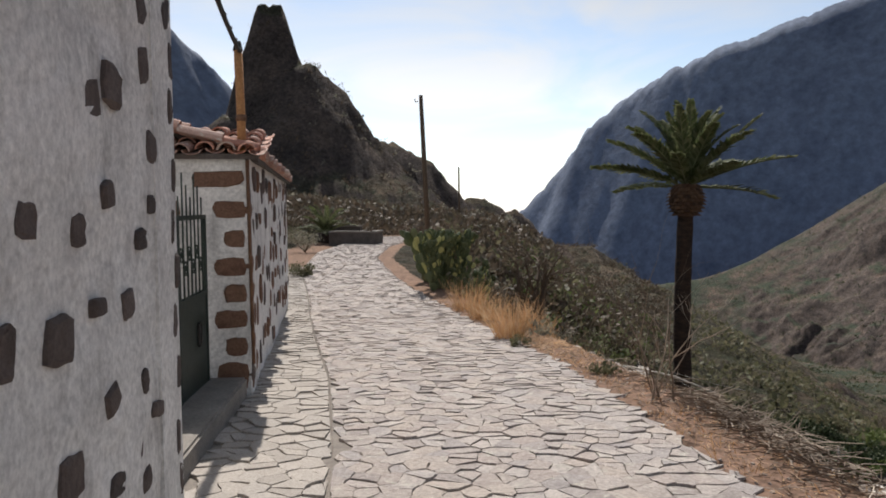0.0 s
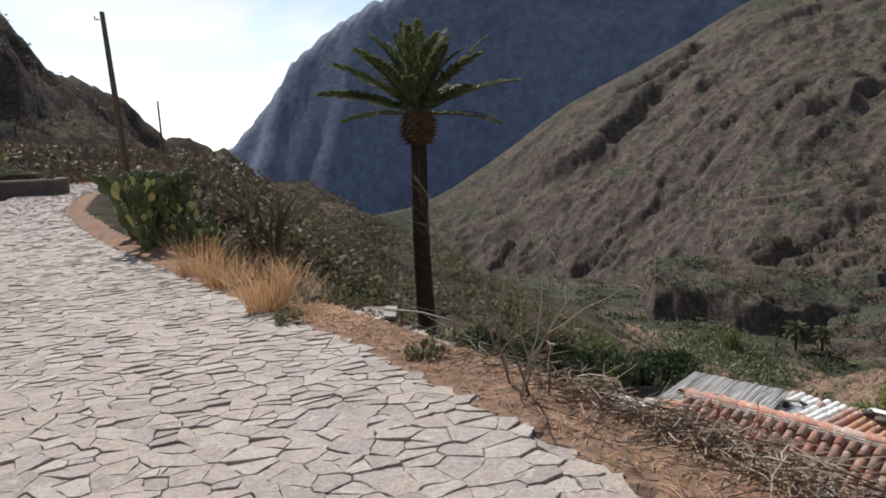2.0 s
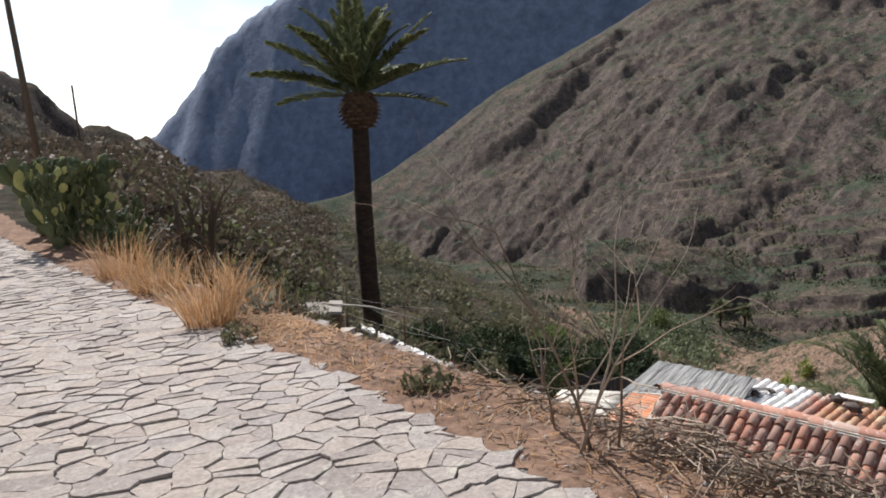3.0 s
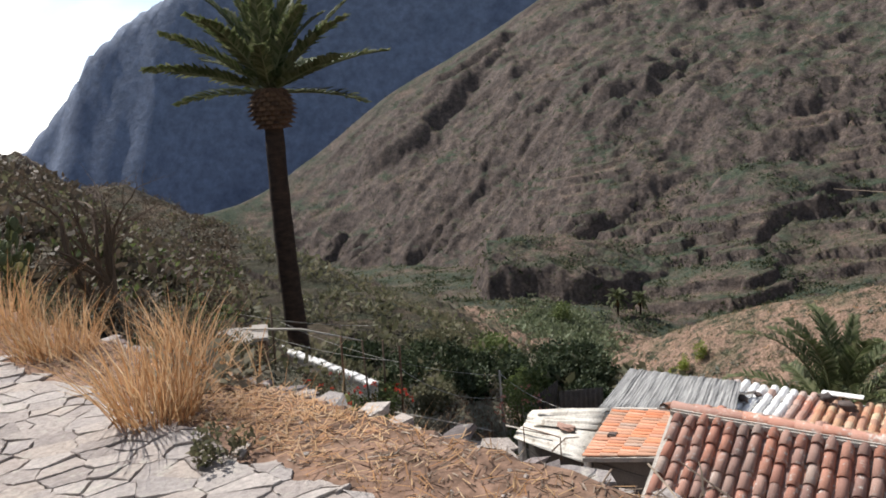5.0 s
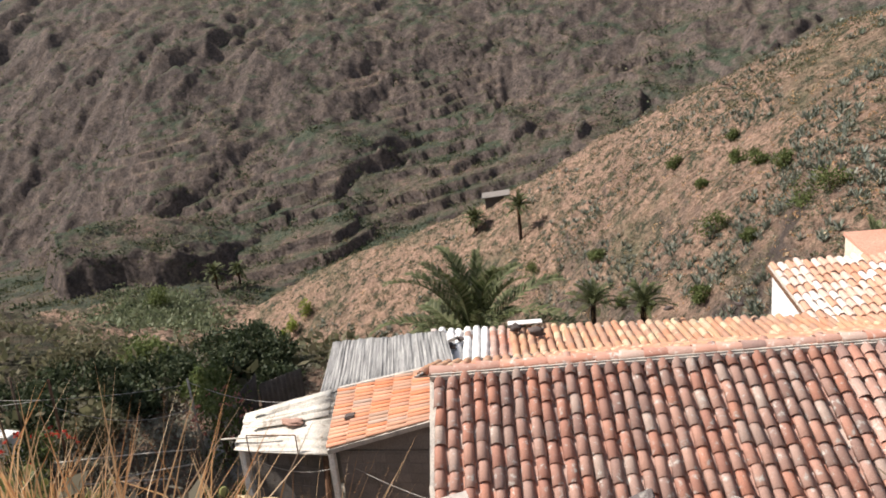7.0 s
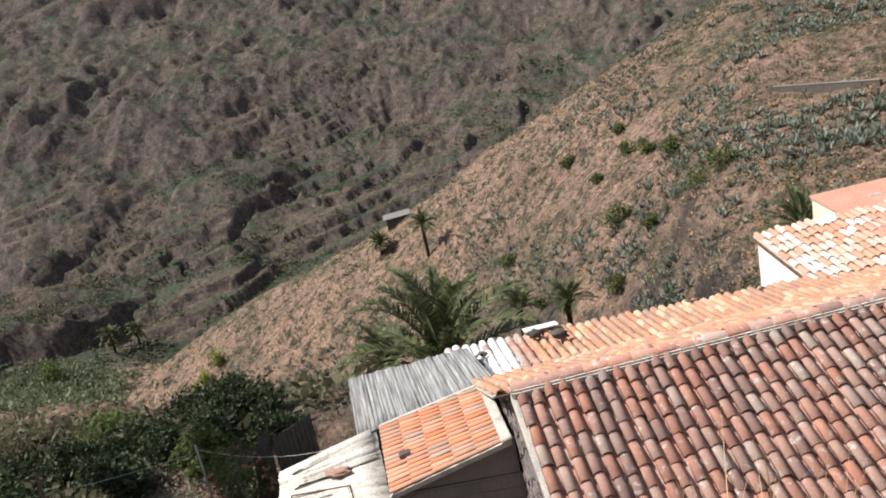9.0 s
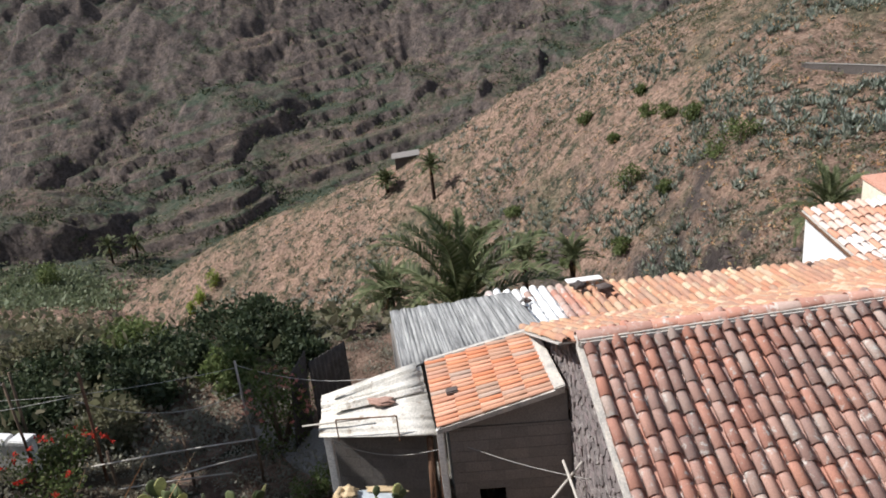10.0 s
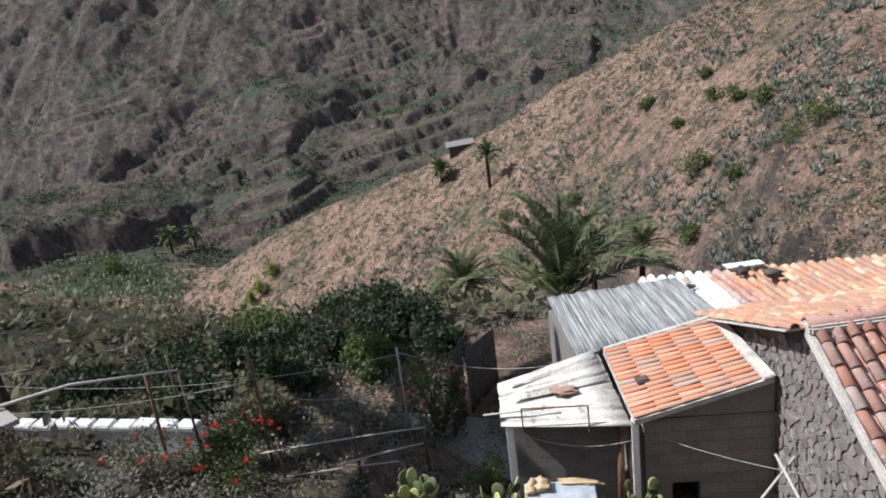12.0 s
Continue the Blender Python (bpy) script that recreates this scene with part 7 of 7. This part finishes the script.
# ---- yard below ----
def build_yard():
    rng = random.Random(91)
    yard = tagged(new("yard_floor"), "grey concrete yard floor beside the sheds", "floor", kind="structure")
    bm = bmesh.new()
    box(bm, (9.4, 13.4, -7.62), (3.4, 0.6, 0), (0.5, 6.4, 0), (0, 0, 0.12))
    part("slab", bm, YARD, yard)
    # water tank with lid and sacks
    t = thing("water_tank", (9.6, 16.4, -7.5), "pale grey metal tank with flat lid", "tank")
    bm = bmesh.new()
    box(bm, (9.15, 15.9, -7.5), (0.78, 0.12, 0), (-0.14, 0.95, 0), (0, 0, 1.05), 0.03)
    part("body", bm, TANK_MAT, t)
    bm = bmesh.new()
    box(bm, (9.1, 15.85, -6.44), (0.88, 0.14, 0), (-0.16, 1.05, 0), (0, 0, 0.05), 0.015)
    part("lid", bm, TANK_MAT, t, "pale metal lid")
    for k, (p, s) in enumerate((((9.74, 16.78, -6.33), (0.13, 0.15, 0.075)), ((9.88, 16.2, -6.37), (0.075, 0.3, 0.03)))):
        sk = thing("sack", p, "tan crumpled sack lying on the tank", "sack", "sacks")
        part("body", lump("body", p, s, SACK, k, 0.8), SACK, sk)
        if k == 0:
            part("fold", lump("fold", (p[0] - 0.16, p[1] + 0.12, p[2] - 0.02), (0.06, 0.09, 0.06), SACK, 7, 0.8), SACK, sk, "slack empty end of the sack")
            part("neck", tube("neck", [(p[0] + 0.02, p[1] + 0.1, p[2] + 0.05), (p[0] - 0.12, p[1] + 0.16, p[2]), (p[0] - 0.3, p[1] + 0.2, p[2] - 0.14)], [0.06, 0.05, 0.02], SACK, 8), SACK, sk)
    lid = thing("metal_sheet", (9.9, 14.1, -7.3), "pale metal sheet leaning in the yard", "sheet")
    bm = bmesh.new()
    box(bm, (9.72, 13.62, -7.32), (0.34, 0.0, 0.1), (0.02, 0.86, 0), (0, 0, 0.03), 0.008)
    part("body", bm, TANK_MAT, lid)
    # poles leaning on the gable
    for p, q in (((9.1, 14.45, -7.2), (10.35, 13.02, -5.95)), ((8.3, 12.72, -7.0), (10.15, 13.42, -5.95)), ((9.2, 13.0, -7.4), (9.55, 12.98, -6.2))):
        st = thing("cane", p, "pale cane leaning against the stone gable", "cane", "canes")
        part("body", tube("body", [p, Vector(p).lerp(Vector(q), 0.5) + Vector((0.02, 0, 0.02)), q], 0.022, PALE_WOOD, 6), PALE_WOOD, st)
    # ropes and wires
    for a, b, d, r in (((10.66, 17.36, -6.0), (10.5, 15.36, -6.02), 0.22, 0.012), ((10.52, 14.95, -6.0), (9.9, 13.0, -6.1), 0.06, 0.01), ((12.32, 19.7, -5.5), (12.0, 16.3, -5.5), 0.25, 0.012),
                       ((12.32, 19.7, -5.55), (10.2, 27.5, -5.0), 0.35, 0.009), ((10.7, 22.0, -5.3), (12.3, 19.7, -6.1), 0.35, 0.012), ((8.6, 27, -4.6), (10.7, 22.0, -5.2), 0.2, 0.012), ((12.2, 25.2, -5.2), (9.0, 30, -4.7), 0.15, 0.01)):
        w = thing("clothes_line", a, "thin pale rope strung across the yard", "rope", "ropes")
        part("strand", tube("strand", sag(a, b, d, 12), r * 0.6, ROPE, 5), ROPE, w)
    # rail fence
    f = thing("rail_fence", (11, 20.3, -7.3), "rickety fence of pale wooden rails", "fence")
    for p, q in (((10.5, 21.9, -6.55), (11.35, 19.05, -6.5)), ((10.75, 20.6, -6.95), (11.45, 19.1, -6.9)), ((10.3, 22.4, -7.1), (11.2, 19.6, -7.15))):
        part("rail", tube("rail", sag(p, q, -0.02, 5), 0.015, PALE_WOOD, 6), PALE_WOOD, f)
    for x, y in ((10.6, 21.6), (11.0, 20.3), (11.38, 19.1), (10.2, 22.9)):
        part("post", tube("post", [(x, y, -7.6), (x + 0.02, y, -6.3)], 0.03, WOOD, 6), WOOD, f)
    post = thing("garden_post", (12.35, 19.72, -7.5), "thin grey garden post holding wires", "post", "garden posts")
    part("shaft", tube("shaft", [(12.4, 19.75, -7.6), (12.3, 19.7, -5.4)], 0.025, PALE_WOOD, 6), PALE_WOOD, post)
    for x, y, h, m in ((10.75, 21.9, 2.3, RUST), (12.0, 24.6, 1.9, WOOD), (9.9, 23.4, 2.0, RUST), (8.9, 25.4, 1.9, WOOD)):
        post = thing("garden_post", on_ground(x, y), "dark stake in the garden", "post", "garden posts")
        z = ground_z(x, y)
        part("shaft", tube("shaft", [(x, y, z - 0.2), (x + 0.05, y - 0.04, z + h)], 0.03, m, 6), m, post)
    # corrugated panel
    pnl = thing("corrugated_panel", (12.9, 18.75, -7.5), "dark corrugated metal panel beside the flower bush", "panel")
    part("sheet", quad_sheet("sheet", ((12.45, 18.85, -7.5), (13.2, 18.75, -7.5), (13.35, 18.7, -5.75), (12.75, 18.82, -5.95)), MORTAR_DARK, 7, 0.02), MORTAR_DARK, pnl)
    pnl2 = thing("corrugated_panel", (14.2, 18.5, -7.5), "dark corrugated metal panel beside the flower bush", "panel")
    part("sheet", quad_sheet("sheet", ((13.3, 18.65, -7.5), (14.6, 18.3, -7.5), (14.6, 18.3, -6.2), (13.3, 18.65, -6.0)), MORTAR_DARK, 9, 0.02), MORTAR_DARK, pnl2)
    # white parapet
    w = thing("white_parapet", (10.7, 25.0, -6.9), "low whitewashed parapet with stone coping", "wall")
    bm = bmesh.new()
    box(bm, (10.73, 23.35, -7.9), (0.25, 0.02, 0), (-0.33, 8.55, 0), (0, 0, 1.62), 0.02)
    part("body", bm, WHITE_PLASTER, w)
    for k in range(1, 20):
        bm = bmesh.new()
        y = 22.9 + 0.45 * k
        box(bm, (10.72 - 0.0175 * k, y, -6.29 + rng.uniform(-0.02, 0.02)), (0.3, rng.uniform(-0.03, 0.03), 0), (0, 0.4, rng.uniform(-0.02, 0.02)), (0, 0, 0.11), 0.02)
        part("coping_stone", bm, WHITEWASH, w)
    # wire mesh by the tank
    mesh_fence = thing("wire_fence", (9.0, 15.4, -7.2), "dark wire mesh fence on thin stakes", "fence")
    s = Soup()
    for i in range(26):
        a = Vector((8.7 + 0.02 * i * 0.3, 14.5 + i * 0.11, -7.0))
        for dy in (-0.45, 0.45):
            vs, fs = tube_data([a, a + Vector((0, dy, 0.75))], 0.004, 3)
            s.add(vs, fs)
    part("netting", s.mesh("netting", CABLE), CABLE, mesh_fence)
    for y in (14.4, 15.4, 16.4, 17.4):
        part("stake", tube("stake", [(8.72, y, -7.4), (8.75, y, -6.1)], 0.014, CABLE, 5), CABLE, mesh_fence)
    for z in (-6.25, -6.6):
        part("wire", tube("wire", sag((8.73, 14.3, z), (8.75, 17.5, z + 0.05), 0.04, 6), 0.005, CABLE, 4), CABLE, mesh_fence)
    # hut with flat slabs by the tall palm
    hut = thing("slab_hut", (7.7, 25.1, -5.2), "low stone hut roofed with pale orange stone slabs", "hut")
    bm = bmesh.new()
    box(bm, (7.1, 25.1, -6.4), (1.25, -0.5, 0), (0.4, 0.8, 0), (0, 0, 1.85))
    part("wall", bm, REDSTONE, hut)
    for k in range(4):
        bm = bmesh.new()
        box(bm, (6.95 + 0.34 * k, 25.02 - 0.14 * k, -4.53 + 0.04 * (k % 2)), (0.4, -0.15, -0.03 + rng.uniform(-0.03, 0.03)), (0.45, 0.95, 0.10), (0, 0, 0.09), 0.012)
        part("slab", bm, SANDSTONE_J, hut)
    pole = thing("fallen_pole", (8, 25.3, -4.3), "long bleached pole propped on the hut", "pole")
    part("body", tube("body", [(8.05, 25.3, -4.28), (9.3, 24.3, -4.42), (10.44, 23.1, -4.8)], [0.035, 0.03, 0.018], PALE_WOOD, 7), PALE_WOOD, pole)
    part("prop", tube("prop", [(10.5, 23.1, -7.3), (10.44, 23.1, -4.78)], 0.025, WOOD, 6), WOOD, pole)


build_yard()

# ---- the paving stones nearest the walker ----
for vs, fs in NEAR_STONES:
    part("stone", mesh_of("stone", vs, fs, COBBLE), COBBLE, ROAD)
